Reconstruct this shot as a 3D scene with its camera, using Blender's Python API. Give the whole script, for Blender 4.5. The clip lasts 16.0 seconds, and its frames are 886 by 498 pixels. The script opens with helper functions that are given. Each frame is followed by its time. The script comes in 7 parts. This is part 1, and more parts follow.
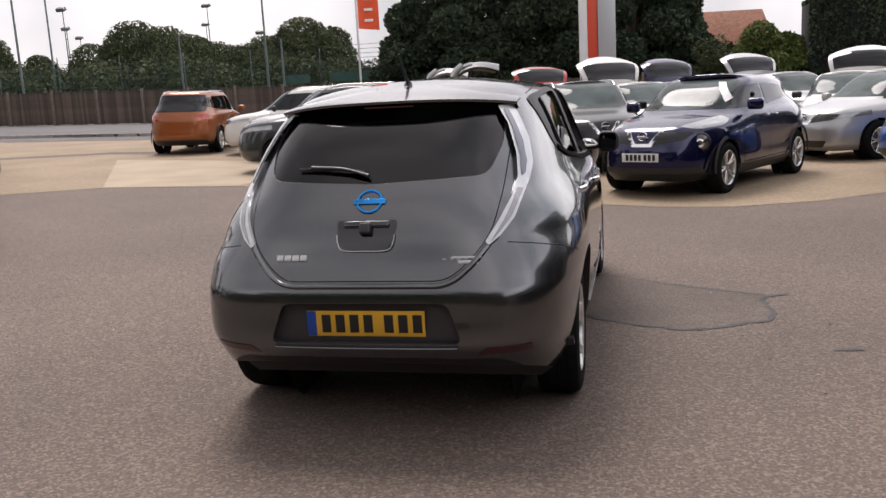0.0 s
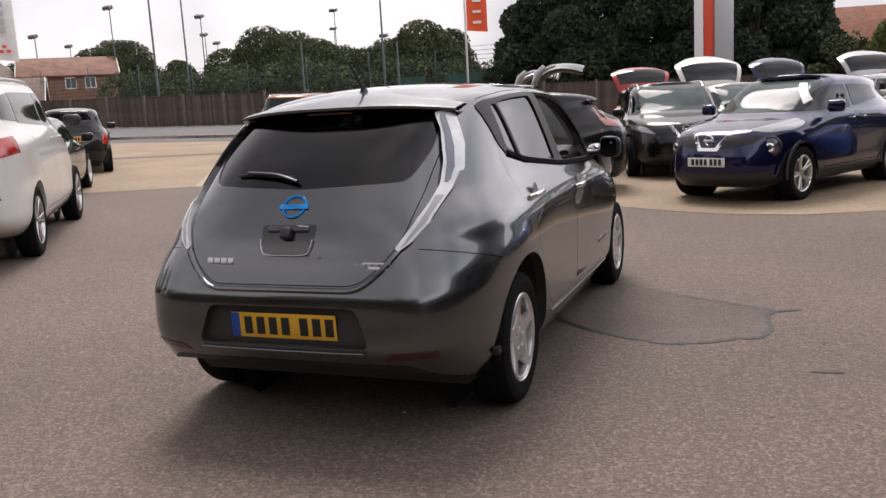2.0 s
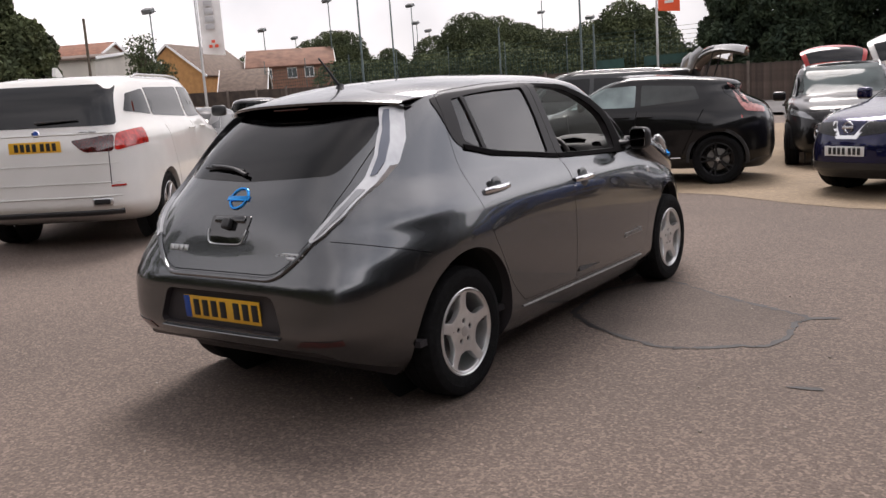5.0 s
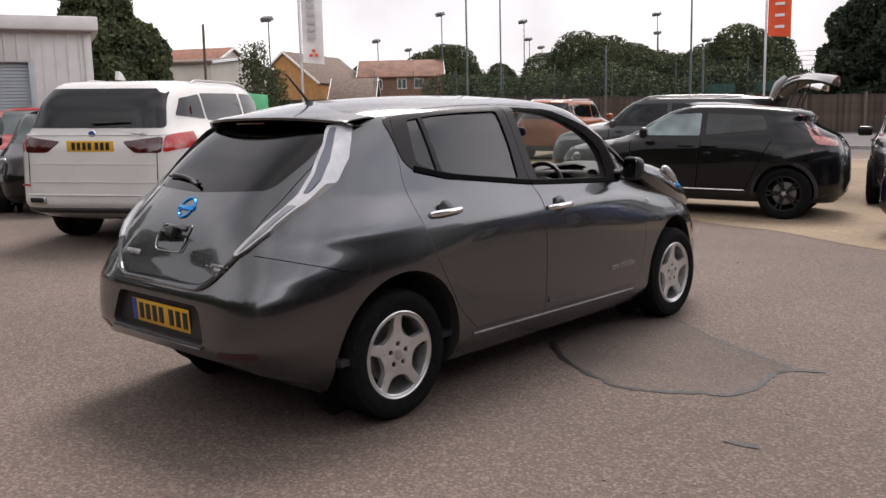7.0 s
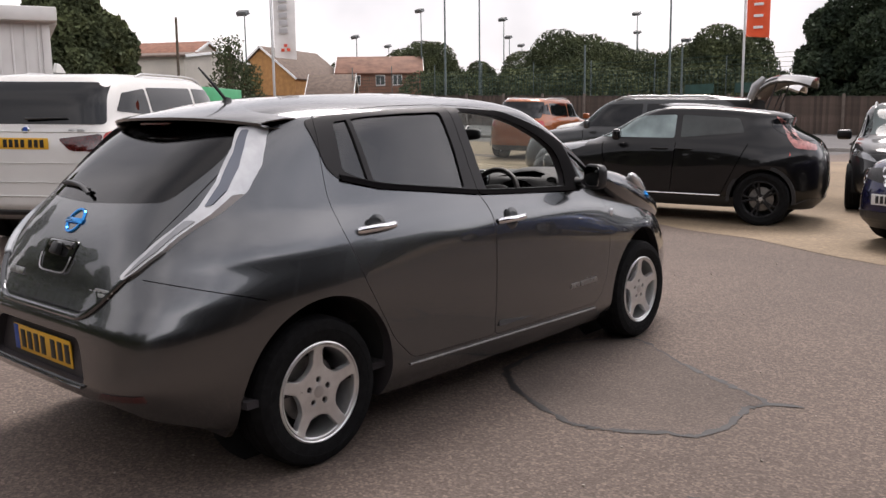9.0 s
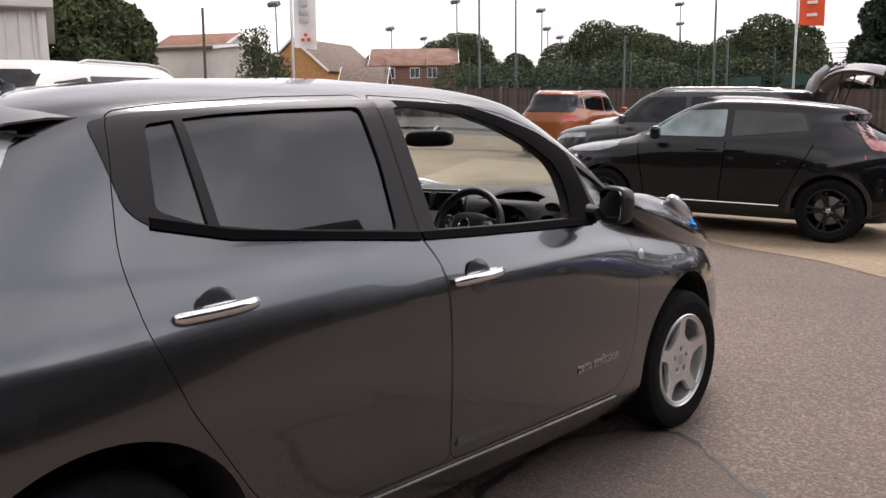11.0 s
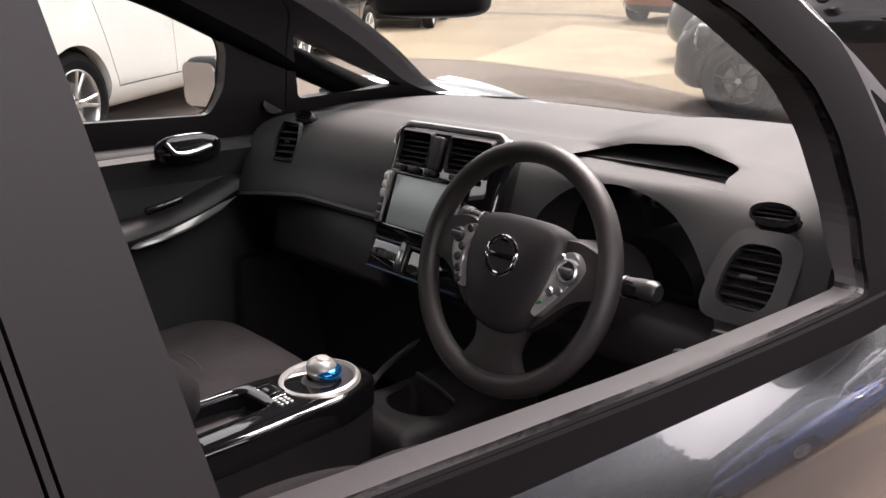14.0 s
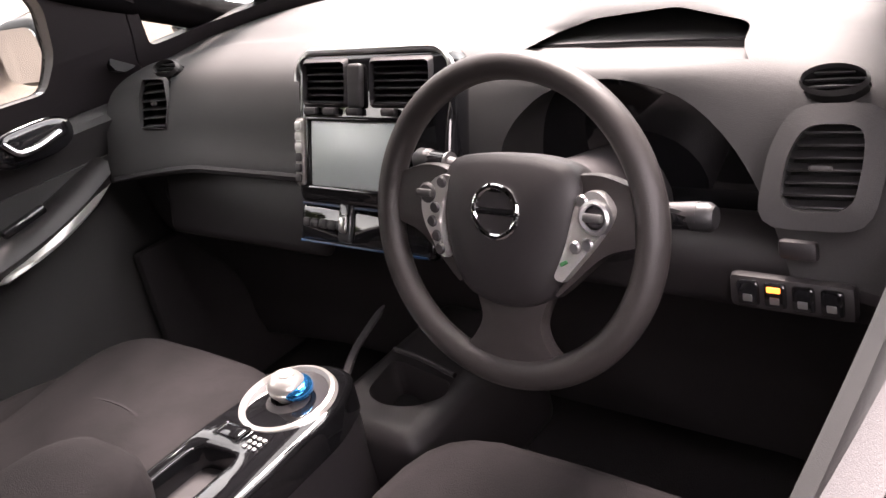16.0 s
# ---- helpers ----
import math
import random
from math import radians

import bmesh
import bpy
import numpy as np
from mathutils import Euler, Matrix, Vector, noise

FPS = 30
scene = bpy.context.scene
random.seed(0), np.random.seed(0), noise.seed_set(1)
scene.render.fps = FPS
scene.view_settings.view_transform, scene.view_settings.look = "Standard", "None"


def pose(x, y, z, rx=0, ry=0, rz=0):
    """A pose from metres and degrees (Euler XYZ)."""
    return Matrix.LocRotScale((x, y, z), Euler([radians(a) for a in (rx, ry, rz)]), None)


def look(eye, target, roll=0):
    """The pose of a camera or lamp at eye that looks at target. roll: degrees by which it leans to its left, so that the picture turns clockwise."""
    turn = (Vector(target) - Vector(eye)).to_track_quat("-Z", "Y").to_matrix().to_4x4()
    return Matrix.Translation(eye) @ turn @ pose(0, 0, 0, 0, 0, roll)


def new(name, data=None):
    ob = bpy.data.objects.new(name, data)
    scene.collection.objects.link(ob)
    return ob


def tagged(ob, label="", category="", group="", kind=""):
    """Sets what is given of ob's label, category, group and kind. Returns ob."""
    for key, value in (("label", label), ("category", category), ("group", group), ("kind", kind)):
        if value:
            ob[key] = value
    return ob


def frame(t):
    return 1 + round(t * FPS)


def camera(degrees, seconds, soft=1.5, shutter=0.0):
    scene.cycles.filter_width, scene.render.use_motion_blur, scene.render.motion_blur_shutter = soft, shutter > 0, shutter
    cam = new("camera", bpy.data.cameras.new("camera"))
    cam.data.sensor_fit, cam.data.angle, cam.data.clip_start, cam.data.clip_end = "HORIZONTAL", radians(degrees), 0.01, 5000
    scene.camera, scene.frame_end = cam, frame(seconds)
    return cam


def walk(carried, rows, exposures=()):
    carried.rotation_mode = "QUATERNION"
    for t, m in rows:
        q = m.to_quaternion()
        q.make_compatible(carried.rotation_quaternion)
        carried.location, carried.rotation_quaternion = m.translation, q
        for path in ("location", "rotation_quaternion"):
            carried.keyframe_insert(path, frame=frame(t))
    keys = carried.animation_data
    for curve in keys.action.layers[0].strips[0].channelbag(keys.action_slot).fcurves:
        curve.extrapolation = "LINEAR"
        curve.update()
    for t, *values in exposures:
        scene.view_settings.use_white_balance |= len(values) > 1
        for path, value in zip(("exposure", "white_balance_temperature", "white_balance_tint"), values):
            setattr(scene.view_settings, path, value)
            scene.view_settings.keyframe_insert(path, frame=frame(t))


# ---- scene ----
cam = camera(54.9, 16.0)
PATH = [
    (0, (1.118, -4.077, 1.466), (0.677, -2.159, 1.111), -3.1),
    (0.5, (1.337, -4.021, 1.462), (0.819, -2.122, 1.108), -3.3),
    (1, (1.598, -3.99, 1.466), (0.991, -2.116, 1.121), -2.9),
    (1.5, (1.778, -3.921, 1.442), (1.128, -2.061, 1.099), -3.9),
    (2, (1.969, -3.826, 1.444), (1.248, -1.991, 1.107), -3.3),
    (2.5, (2.175, -3.72, 1.429), (1.396, -1.912, 1.076), -3.5),
    (3, (2.405, -3.679, 1.426), (1.549, -1.906, 1.075), -2.9),
    (3.5, (2.56, -3.534, 1.416), (1.62, -1.8, 1.085), -3.3),
    (4, (2.713, -3.426, 1.415), (1.718, -1.731, 1.044), -4.0),
    (4.5, (2.928, -3.358, 1.427), (1.842, -1.712, 1.091), -4.7),
    (5, (3.106, -3.269, 1.415), (1.952, -1.672, 1.073), -4.1),
    (5.2, (3.144, -3.216, 1.409), (1.969, -1.632, 1.077), -4.2),
    (7.3, (3.743, -2.713, 1.416), (2.382, -1.279, 1.114), -1.0),
    (7.5, (3.76, -2.711, 1.424), (2.395, -1.282, 1.119), -0.9),
    (8, (3.78, -2.68, 1.421), (2.418, -1.248, 1.114), -1.1),
    (8.5, (3.681, -2.488, 1.411), (2.348, -1.03, 1.104), -1.4),
    (9, (3.491, -2.203, 1.433), (2.179, -0.724, 1.128), -0.8),
    (9.5, (3.302, -1.835, 1.433), (1.969, -0.378, 1.119), -0.8),
    (9.7, (3.236, -1.707, 1.445), (1.895, -0.254, 1.141), -0.5),
    (11.8, (2.228, -0.099, 1.442), (0.831, 1.283, 1.072), -1.1),
    (12, (2.111, 0.05, 1.446), (0.72, 1.428, 1.036), -1.0),
    (12.5, (1.845, 0.391, 1.43), (0.412, 1.708, 0.971), -1.5),
    (13, (1.58, 0.655, 1.412), (0.125, 1.913, 0.865), -1.1),
    (13.5, (1.32, 0.862, 1.375), (-0.116, 2.15, 0.846), 0.1),
    (14, (1.161, 1.007, 1.362), (-0.305, 2.22, 0.745), -0.4),
    (14.5, (1.061, 1.092, 1.353), (-0.403, 2.246, 0.63), -1.9),
    (15, (0.974, 1.131, 1.363), (-0.428, 2.312, 0.564), -4.8),
    (15.5, (0.907, 1.14, 1.368), (-0.417, 2.373, 0.514), -9.4),
    (16, (0.865, 1.156, 1.368), (-0.374, 2.444, 0.47), -12.3),
]
walk(cam, [(t, look(eye, target, roll)) for t, eye, target, roll in PATH],
     exposures=[(0, -0.33, 6420, 17), (9.7, -0.28, 6420, 17), (12.5, 0.40, 6420, 18), (13.0, 0.66, 6480, 18), (13.5, 0.75, 6550, 19), (14.5, 1.7, 6750, 25), (15.3, 2.25, 6850, 26), (16, 2.35, 6850, 26)])

# ---- world, sun ----
world = bpy.data.worlds.new("world")
scene.world = world
world.use_nodes = True
wn, wl = world.node_tree.nodes, world.node_tree.links
sky = wn.new("ShaderNodeTexSky")
sky.sky_type, sky.sun_disc = "NISHITA", False
sky.sun_elevation, sky.sun_rotation = radians(56), radians(335)
sky.dust_density, sky.air_density, sky.ozone_density = 4.0, 1.2, 1.0
cloud_map = wn.new("ShaderNodeTexCoord")
cloud_noise = wn.new("ShaderNodeTexNoise")
cloud_noise.inputs["Scale"].default_value, cloud_noise.inputs["Detail"].default_value = 2.2, 6.0
cloud_ramp = wn.new("ShaderNodeValToRGB")
cloud_ramp.color_ramp.elements[0].position, cloud_ramp.color_ramp.elements[0].color = 0.36, (6.8, 6.9, 7.1, 1)
cloud_ramp.color_ramp.elements[1].position, cloud_ramp.color_ramp.elements[1].color = 0.68, (17.2, 16.6, 16.0, 1)
cloud_mix = wn.new("ShaderNodeMix")
cloud_mix.data_type = "RGBA"
cloud_mix.inputs["Factor"].default_value = 0.82
wl.new(cloud_map.outputs["Generated"], cloud_noise.inputs["Vector"])
wl.new(cloud_noise.outputs["Fac"], cloud_ramp.inputs["Fac"])
wl.new(sky.outputs["Color"], cloud_mix.inputs["A"])
wl.new(cloud_ramp.outputs["Color"], cloud_mix.inputs["B"])
height, lift, bright = wn.new("ShaderNodeSeparateXYZ"), wn.new("ShaderNodeMapRange"), wn.new("ShaderNodeVectorMath")
lift.inputs["From Min"].default_value, lift.inputs["From Max"].default_value = 0.0, 1.0
lift.inputs["To Min"].default_value, lift.inputs["To Max"].default_value = 1.92, 0.76
bright.operation = "SCALE"
wl.new(cloud_map.outputs["Generated"], height.inputs["Vector"])
wl.new(height.outputs["Z"], lift.inputs["Value"])
wl.new(cloud_mix.outputs["Result"], bright.inputs[0]), wl.new(lift.outputs["Result"], bright.inputs["Scale"])
# a broad glow added to the sky over the showroom side brightens reflections
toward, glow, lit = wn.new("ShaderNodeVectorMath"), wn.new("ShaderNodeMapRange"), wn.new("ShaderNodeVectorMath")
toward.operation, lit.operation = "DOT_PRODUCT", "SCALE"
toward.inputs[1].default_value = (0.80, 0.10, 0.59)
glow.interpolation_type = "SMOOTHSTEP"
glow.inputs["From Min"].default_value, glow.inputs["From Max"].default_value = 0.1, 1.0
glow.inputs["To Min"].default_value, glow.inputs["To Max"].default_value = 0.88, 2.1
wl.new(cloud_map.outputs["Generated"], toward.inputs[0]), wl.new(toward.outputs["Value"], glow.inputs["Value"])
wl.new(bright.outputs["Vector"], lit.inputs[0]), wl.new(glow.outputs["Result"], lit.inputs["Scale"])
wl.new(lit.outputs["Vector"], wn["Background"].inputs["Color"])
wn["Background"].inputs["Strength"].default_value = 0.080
sun = new("sun", bpy.data.lights.new("sun", "SUN"))
sun.data.energy, sun.data.angle, sun.data.color = 4.3, radians(28), (1.0, 0.95, 0.88)
sun.matrix_world = look((-7, 15, 25), (0, 0, 0))

# ---- materials ----
def material(name, base, rough=0.5, metal=0.0, coat=0.0, coat_rough=0.03, vary=0.0, scale=8.0, bump=0.0, fine=0.0, fine_scale=200.0,
             second=None, spec=0.5, rand=0.0, emit=0.0, rough_vary=0.0):
    """A node material: two scales of noise on colour and relief, optional clear coat."""
    m = bpy.data.materials.new(name)
    m.use_nodes = True
    n, l = m.node_tree.nodes, m.node_tree.links
    b = n["Principled BSDF"]
    b.inputs["Base Color"].default_value = (*base, 1)
    b.inputs["Roughness"].default_value, b.inputs["Metallic"].default_value = rough, metal
    b.inputs["Coat Weight"].default_value, b.inputs["Coat Roughness"].default_value = coat, coat_rough
    b.inputs["Specular IOR Level"].default_value = spec
    b.inputs["Coat IOR"].default_value = 1.65
    if emit:
        b.inputs["Emission Color"].default_value, b.inputs["Emission Strength"].default_value = (*base, 1), emit
    if vary or fine or bump or second or rand or rough_vary:
        tc = n.new("ShaderNodeTexCoord")
        big, small = n.new("ShaderNodeTexNoise"), n.new("ShaderNodeTexNoise")
        big.inputs["Scale"].default_value, big.inputs["Detail"].default_value = scale, 6
        small.inputs["Scale"].default_value, small.inputs["Detail"].default_value = fine_scale, 3
        l.new(tc.outputs["Object"], big.inputs["Vector"]), l.new(tc.outputs["Object"], small.inputs["Vector"])
        ramp = n.new("ShaderNodeValToRGB")
        dark = second or tuple(c * (1 - vary) for c in base)
        light = base if second else tuple(min(1, c * (1 + vary)) for c in base)
        ramp.color_ramp.elements[0].position, ramp.color_ramp.elements[0].color = 0.36, (*dark, 1)
        ramp.color_ramp.elements[1].position, ramp.color_ramp.elements[1].color = 0.64, (*light, 1)
        l.new(big.outputs["Fac"], ramp.inputs["Fac"])
        hsv = n.new("ShaderNodeHueSaturation")
        l.new(ramp.outputs["Color"], hsv.inputs["Color"])
        add = n.new("ShaderNodeMath")
        add.operation = "MULTIPLY_ADD"
        l.new(small.outputs["Fac"], add.inputs[0])
        add.inputs[1].default_value, add.inputs[2].default_value = 2 * fine, 1 - fine
        if rand:
            info, plus = n.new("ShaderNodeObjectInfo"), n.new("ShaderNodeMath")
            plus.operation = "MULTIPLY_ADD"
            l.new(info.outputs["Random"], plus.inputs[0])
            plus.inputs[1].default_value = 2 * rand
            back = n.new("ShaderNodeMath")
            back.operation = "SUBTRACT"
            l.new(add.outputs[0], back.inputs[0])
            back.inputs[1].default_value = rand
            l.new(back.outputs[0], plus.inputs[2])
            l.new(plus.outputs[0], hsv.inputs["Value"])
        else:
            l.new(add.outputs[0], hsv.inputs["Value"])
        l.new(hsv.outputs["Color"], b.inputs["Base Color"])
        if rough_vary:
            rr = n.new("ShaderNodeMapRange")
            rr.inputs["To Min"].default_value, rr.inputs["To Max"].default_value = rough - rough_vary, rough + rough_vary
            l.new(big.outputs["Fac"], rr.inputs["Value"])
            l.new(rr.outputs["Result"], b.inputs["Roughness"])
        if bump:
            bp = n.new("ShaderNodeBump")
            bp.inputs["Strength"].default_value, bp.inputs["Distance"].default_value = bump, 0.01
            l.new(small.outputs["Fac"], bp.inputs["Height"])
            l.new(bp.outputs["Normal"], b.inputs["Normal"])
    return m


def glass(name, tint, rough=0.0, see=0.5, face=0.065):
    """Tinted window glass: a mirror-like face, stronger at a glance, over tinted transparency."""
    m = bpy.data.materials.new(name)
    m.use_nodes = True
    n, l = m.node_tree.nodes, m.node_tree.links
    n.remove(n["Principled BSDF"])
    clear, gloss, mix, lay = n.new("ShaderNodeBsdfTransparent"), n.new("ShaderNodeBsdfGlossy"), n.new("ShaderNodeMixShader"), n.new("ShaderNodeLayerWeight")
    clear.inputs["Color"].default_value = (*[c * see for c in tint], 1)
    gloss.inputs["Roughness"].default_value = rough
    lay.inputs["Blend"].default_value = 0.5
    pw, ma = n.new("ShaderNodeMath"), n.new("ShaderNodeMath")
    pw.operation, ma.operation = "POWER", "MULTIPLY_ADD"
    pw.inputs[1].default_value, ma.inputs[1].default_value, ma.inputs[2].default_value = 4.0, 0.90, face
    l.new(lay.outputs["Facing"], pw.inputs[0]), l.new(pw.outputs[0], ma.inputs[0])
    l.new(ma.outputs[0], mix.inputs[0]), l.new(clear.outputs[0], mix.inputs[1]), l.new(gloss.outputs[0], mix.inputs[2])
    l.new(mix.outputs[0], n["Material Output"].inputs["Surface"])
    return m


def paint(name, base, metal=0.35, rough=0.38, ior=1.5):
    m = material(name, base, rough, metal, coat=1.0, coat_rough=0.02, fine=0.10, fine_scale=900, vary=0.03, scale=3, spec=0.15)
    m.node_tree.nodes["Principled BSDF"].inputs["Coat IOR"].default_value = ior
    return m


GREY = paint("gunmetal_paint", (0.112, 0.117, 0.122), 1.0, 0.26, 1.55)
WHITE = paint("white_paint", (0.66, 0.65, 0.62), 0.0, 0.4)
NAVY = paint("navy_paint", (0.007, 0.008, 0.050), 0.5, 0.25)
BLACK = paint("black_paint", (0.004, 0.004, 0.0045), 0.0, 0.3, 1.40)
ORANGE = paint("copper_paint", (0.27, 0.080, 0.022), 0.4, 0.35)
SILVER = paint("silver_paint", (0.42, 0.42, 0.42), 0.6, 0.35)
DARKGREY = paint("dark_grey_paint", (0.05, 0.053, 0.055), 0.5, 0.35)
RED = paint("red_paint", (0.35, 0.02, 0.015), 0.1, 0.35)
BRIGHTBLUE = paint("bright_blue_paint", (0.02, 0.10, 0.42), 0.3, 0.3)
TRIM = material("black_trim", (0.018, 0.018, 0.019), 0.38, fine=0.15, bump=0.05)
PILLAR = material("pillar_film", (0.018, 0.0168, 0.0175), 0.45, fine=0.12, fine_scale=400, spec=0.28)
SEAL = material("seal_rubber", (0.0045, 0.004, 0.0045), 0.8, fine=0.15, fine_scale=400, spec=0.04)
RUBBER = material("tyre_rubber", (0.0085, 0.0085, 0.009), 0.80, vary=0.25, scale=30, bump=0.3, fine=0.2, fine_scale=300, spec=0.10)
ALLOY = material("alloy", (0.70, 0.70, 0.69), 0.30, 0.8, vary=0.06, scale=20)
DARKALLOY = material("dark_alloy", (0.014, 0.014, 0.015), 0.42, 0.4)
CHROME = material("chrome", (0.82, 0.82, 0.83), 0.07, 1.0)
SATIN = material("satin_silver", (0.55, 0.55, 0.55), 0.28, 0.9)
MESHBLACK = material("mesh_grille", (0.012, 0.012, 0.013), 0.45, vary=0.9, scale=45)
# near-black for wheel liners and other dark parts, and for painted shade in hollows
LINERSHADE = material("liner_and_shade_black", (0.010, 0.010, 0.010), 0.9, vary=0.2, scale=14)
DISC = material("brake_disc", (0.22, 0.21, 0.20), 0.45, 0.8, vary=0.2, scale=25)
TINT = glass("privacy_glass", (0.9, 0.95, 0.95), see=0.13, face=0.085)
REARTINT = glass("rear_privacy_glass", (0.9, 0.95, 0.95), see=0.10, face=0.055)
CLEARGLASS = glass("clear_glass", (0.93, 0.97, 0.95), see=0.96)
DARKGLASS = material("dark_window_glass", (0.006, 0.007, 0.008), 0.03, spec=0.5)
# low specular; the sky's reflection is painted in as a mottled grey-green base
LIGHTGLASS = material("screen_glass_painted_sky", (0.085, 0.102, 0.102), 0.05, spec=0.08, vary=0.3, scale=2.0)
# grey-green reflection on the side glass is put into the base colour
REFLECTGLASS = material("side_glass_painted_reflection", (0.040, 0.048, 0.047), 0.03, spec=0.5, vary=0.3, scale=2.0)
PALERED = material("pale_red_lens", (0.40, 0.13, 0.11), 0.10, coat=1.0, vary=0.3, scale=20)
# opaque: daylight seen through the window is painted as a pale mottled colour
PAINTEDPANE = material("opaque_glass_painted_daylight", (0.26, 0.33, 0.33), 0.05, spec=0.5, vary=0.35, scale=2.5)
LENS = material("clear_lens", (0.60, 0.61, 0.62), 0.16, 0.35, coat=1.0, vary=0.08, scale=18)
LENSBG = material("headlamp_lens", (0.30, 0.31, 0.32), 0.08, 0.4, coat=1.0, vary=0.12, scale=12)
SILVERP = material("silver_plastic", (0.50, 0.49, 0.47), 0.28, 0.5, fine=0.06, fine_scale=800)
DARKLENS = material("dark_clear_lens", (0.055, 0.058, 0.065), 0.06, 0.2, coat=1.0, vary=0.5, scale=30)
LENSDARK = material("lamp_inner", (0.10, 0.115, 0.15), 0.12, 0.3, coat=1.0)
REDLENS = material("red_lens", (0.36, 0.016, 0.010), 0.14, coat=0.5, vary=0.4, scale=30)
DARKRED = material("dark_red_lens", (0.055, 0.006, 0.006), 0.12, coat=0.5, vary=0.35, scale=30)
PLATEYELLOW = material("yellow_plate", (0.72, 0.40, 0.03), 0.35, fine=0.05, vary=0.05, scale=5)
PLATEWHITE = material("white_plate", (0.75, 0.75, 0.73), 0.35, fine=0.05)
PLATEBLUE = material("blue_band", (0.01, 0.06, 0.30), 0.35)
INK = material("black_ink", (0.012, 0.012, 0.012), 0.5)
BADGEBLUE = material("blue_chrome", (0.03, 0.28, 0.70), 0.12, 0.85)
PLAST = material("dash_plastic", (0.060, 0.058, 0.058), 0.58, fine=0.22, fine_scale=900, bump=0.16, vary=0.05, scale=4, spec=0.32)
PLASTDARK = material("dark_plastic", (0.032, 0.028, 0.030), 0.5, fine=0.2, fine_scale=900, bump=0.14)
PIANO = material("piano_black", (0.008, 0.008, 0.009), 0.05, coat=0.6)
CLOTH = material("seat_cloth", (0.021, 0.0182, 0.0192), 0.95, fine=0.45, fine_scale=700, bump=0.4, vary=0.2, scale=9, spec=0.25)
LEATHER = material("wheel_leather", (0.036, 0.031, 0.030), 0.42, fine=0.18, fine_scale=800, bump=0.14)
PADBLACK = material("hub_plastic", (0.024, 0.021, 0.022), 0.48, fine=0.2, fine_scale=900, bump=0.12)
CARPET = material("carpet", (0.027, 0.023, 0.025), 0.98, fine=0.5, fine_scale=500, bump=0.5)
# the reflection that whitens the screen is put into its pale base colour
SCREEN = material("screen_painted_reflection", (0.50, 0.57, 0.56), 0.35, coat=0.3)
ORANGEGLOW = material("orange_button", (0.9, 0.25, 0.04), 0.3, emit=0.8)


# ---- mesh helpers ----
def part(name, mesh, mat, parent=None, label="", m=None):
    """Links a bmesh or mesh as one object under a thing."""
    if isinstance(mesh, bmesh.types.BMesh):
        bm, mesh = mesh, bpy.data.meshes.new(name)
        bm.normal_update()
        bm.to_mesh(mesh)
        bm.free()
        mesh.shade_smooth()
        mesh.set_sharp_from_angle(angle=radians(38))
    if mat and not mesh.materials:
        mesh.materials.append(mat)
    ob = new(name, mesh)
    if parent:
        ob.parent = parent
    if m is not None:
        ob.matrix_basis = m
    if label:
        ob["label"] = label
    return ob


def thing(name, label, category, m=None, group="", kind=""):
    ob = new(name)
    ob.empty_display_size = 0.2
    if m is not None:
        ob.matrix_basis = m
    return tagged(ob, label, category, group, kind)


def box(sx, sy, sz, m=None, bevel=0.0, seg=2, bm=None):
    bm = bm or bmesh.new()
    made = bmesh.ops.create_cube(bm, size=1)["verts"]
    bmesh.ops.scale(bm, vec=(sx, sy, sz), verts=made)
    if bevel:
        edges = list({e for v in made for e in v.link_edges})
        made = [v for v in {w for f in bmesh.ops.bevel(bm, geom=edges, offset=bevel, segments=seg, affect="EDGES", profile=0.5)["faces"] for w in f.verts}] + [v for v in made if v.is_valid]
        made = list(set(made))
    if m is not None:
        bmesh.ops.transform(bm, matrix=m, verts=made)
    return bm


def cyl(r, h, m=None, seg=32, r2=None, bm=None, bevel=0.0):
    bm = bm or bmesh.new()
    made = bmesh.ops.create_cone(bm, cap_ends=True, segments=seg, radius1=r, radius2=r if r2 is None else r2, depth=h)["verts"]
    if bevel:
        rims = [e for e in {e for v in made for e in v.link_edges} if any(len(f.verts) > 4 for f in e.link_faces)]
        made = list({w for f in bmesh.ops.bevel(bm, geom=rims, offset=bevel, segments=2, affect="EDGES", profile=0.5)["faces"] for w in f.verts} | {v for v in made if v.is_valid})
    if m is not None:
        bmesh.ops.transform(bm, matrix=m, verts=made)
    return bm


def lathe(profile, seg=40, bm=None, m=None):
    """Turns (radius, height) pairs round the z axis; closed where the radius is zero."""
    bm = bm or bmesh.new()
    rings = []
    for r, z in profile:
        rings.append([bm.verts.new((0, 0, z))] if r < 1e-6 else
                     [bm.verts.new((r * math.cos(2 * math.pi * i / seg), r * math.sin(2 * math.pi * i / seg), z)) for i in range(seg)])
    for a, b in zip(rings, rings[1:]):
        for i in range(seg):
            j = (i + 1) % seg
            if len(a) == 1 and len(b) > 1:
                bm.faces.new((a[0], b[i], b[j]))
            elif len(b) == 1 and len(a) > 1:
                bm.faces.new((a[i], a[j], b[0]))
            elif len(a) > 1:
                bm.faces.new((a[i], a[j], b[j], b[i]))
    bmesh.ops.recalc_face_normals(bm, faces=bm.faces)
    if m is not None:
        bmesh.ops.transform(bm, matrix=m, verts=[v for r in rings for v in r])
    return bm


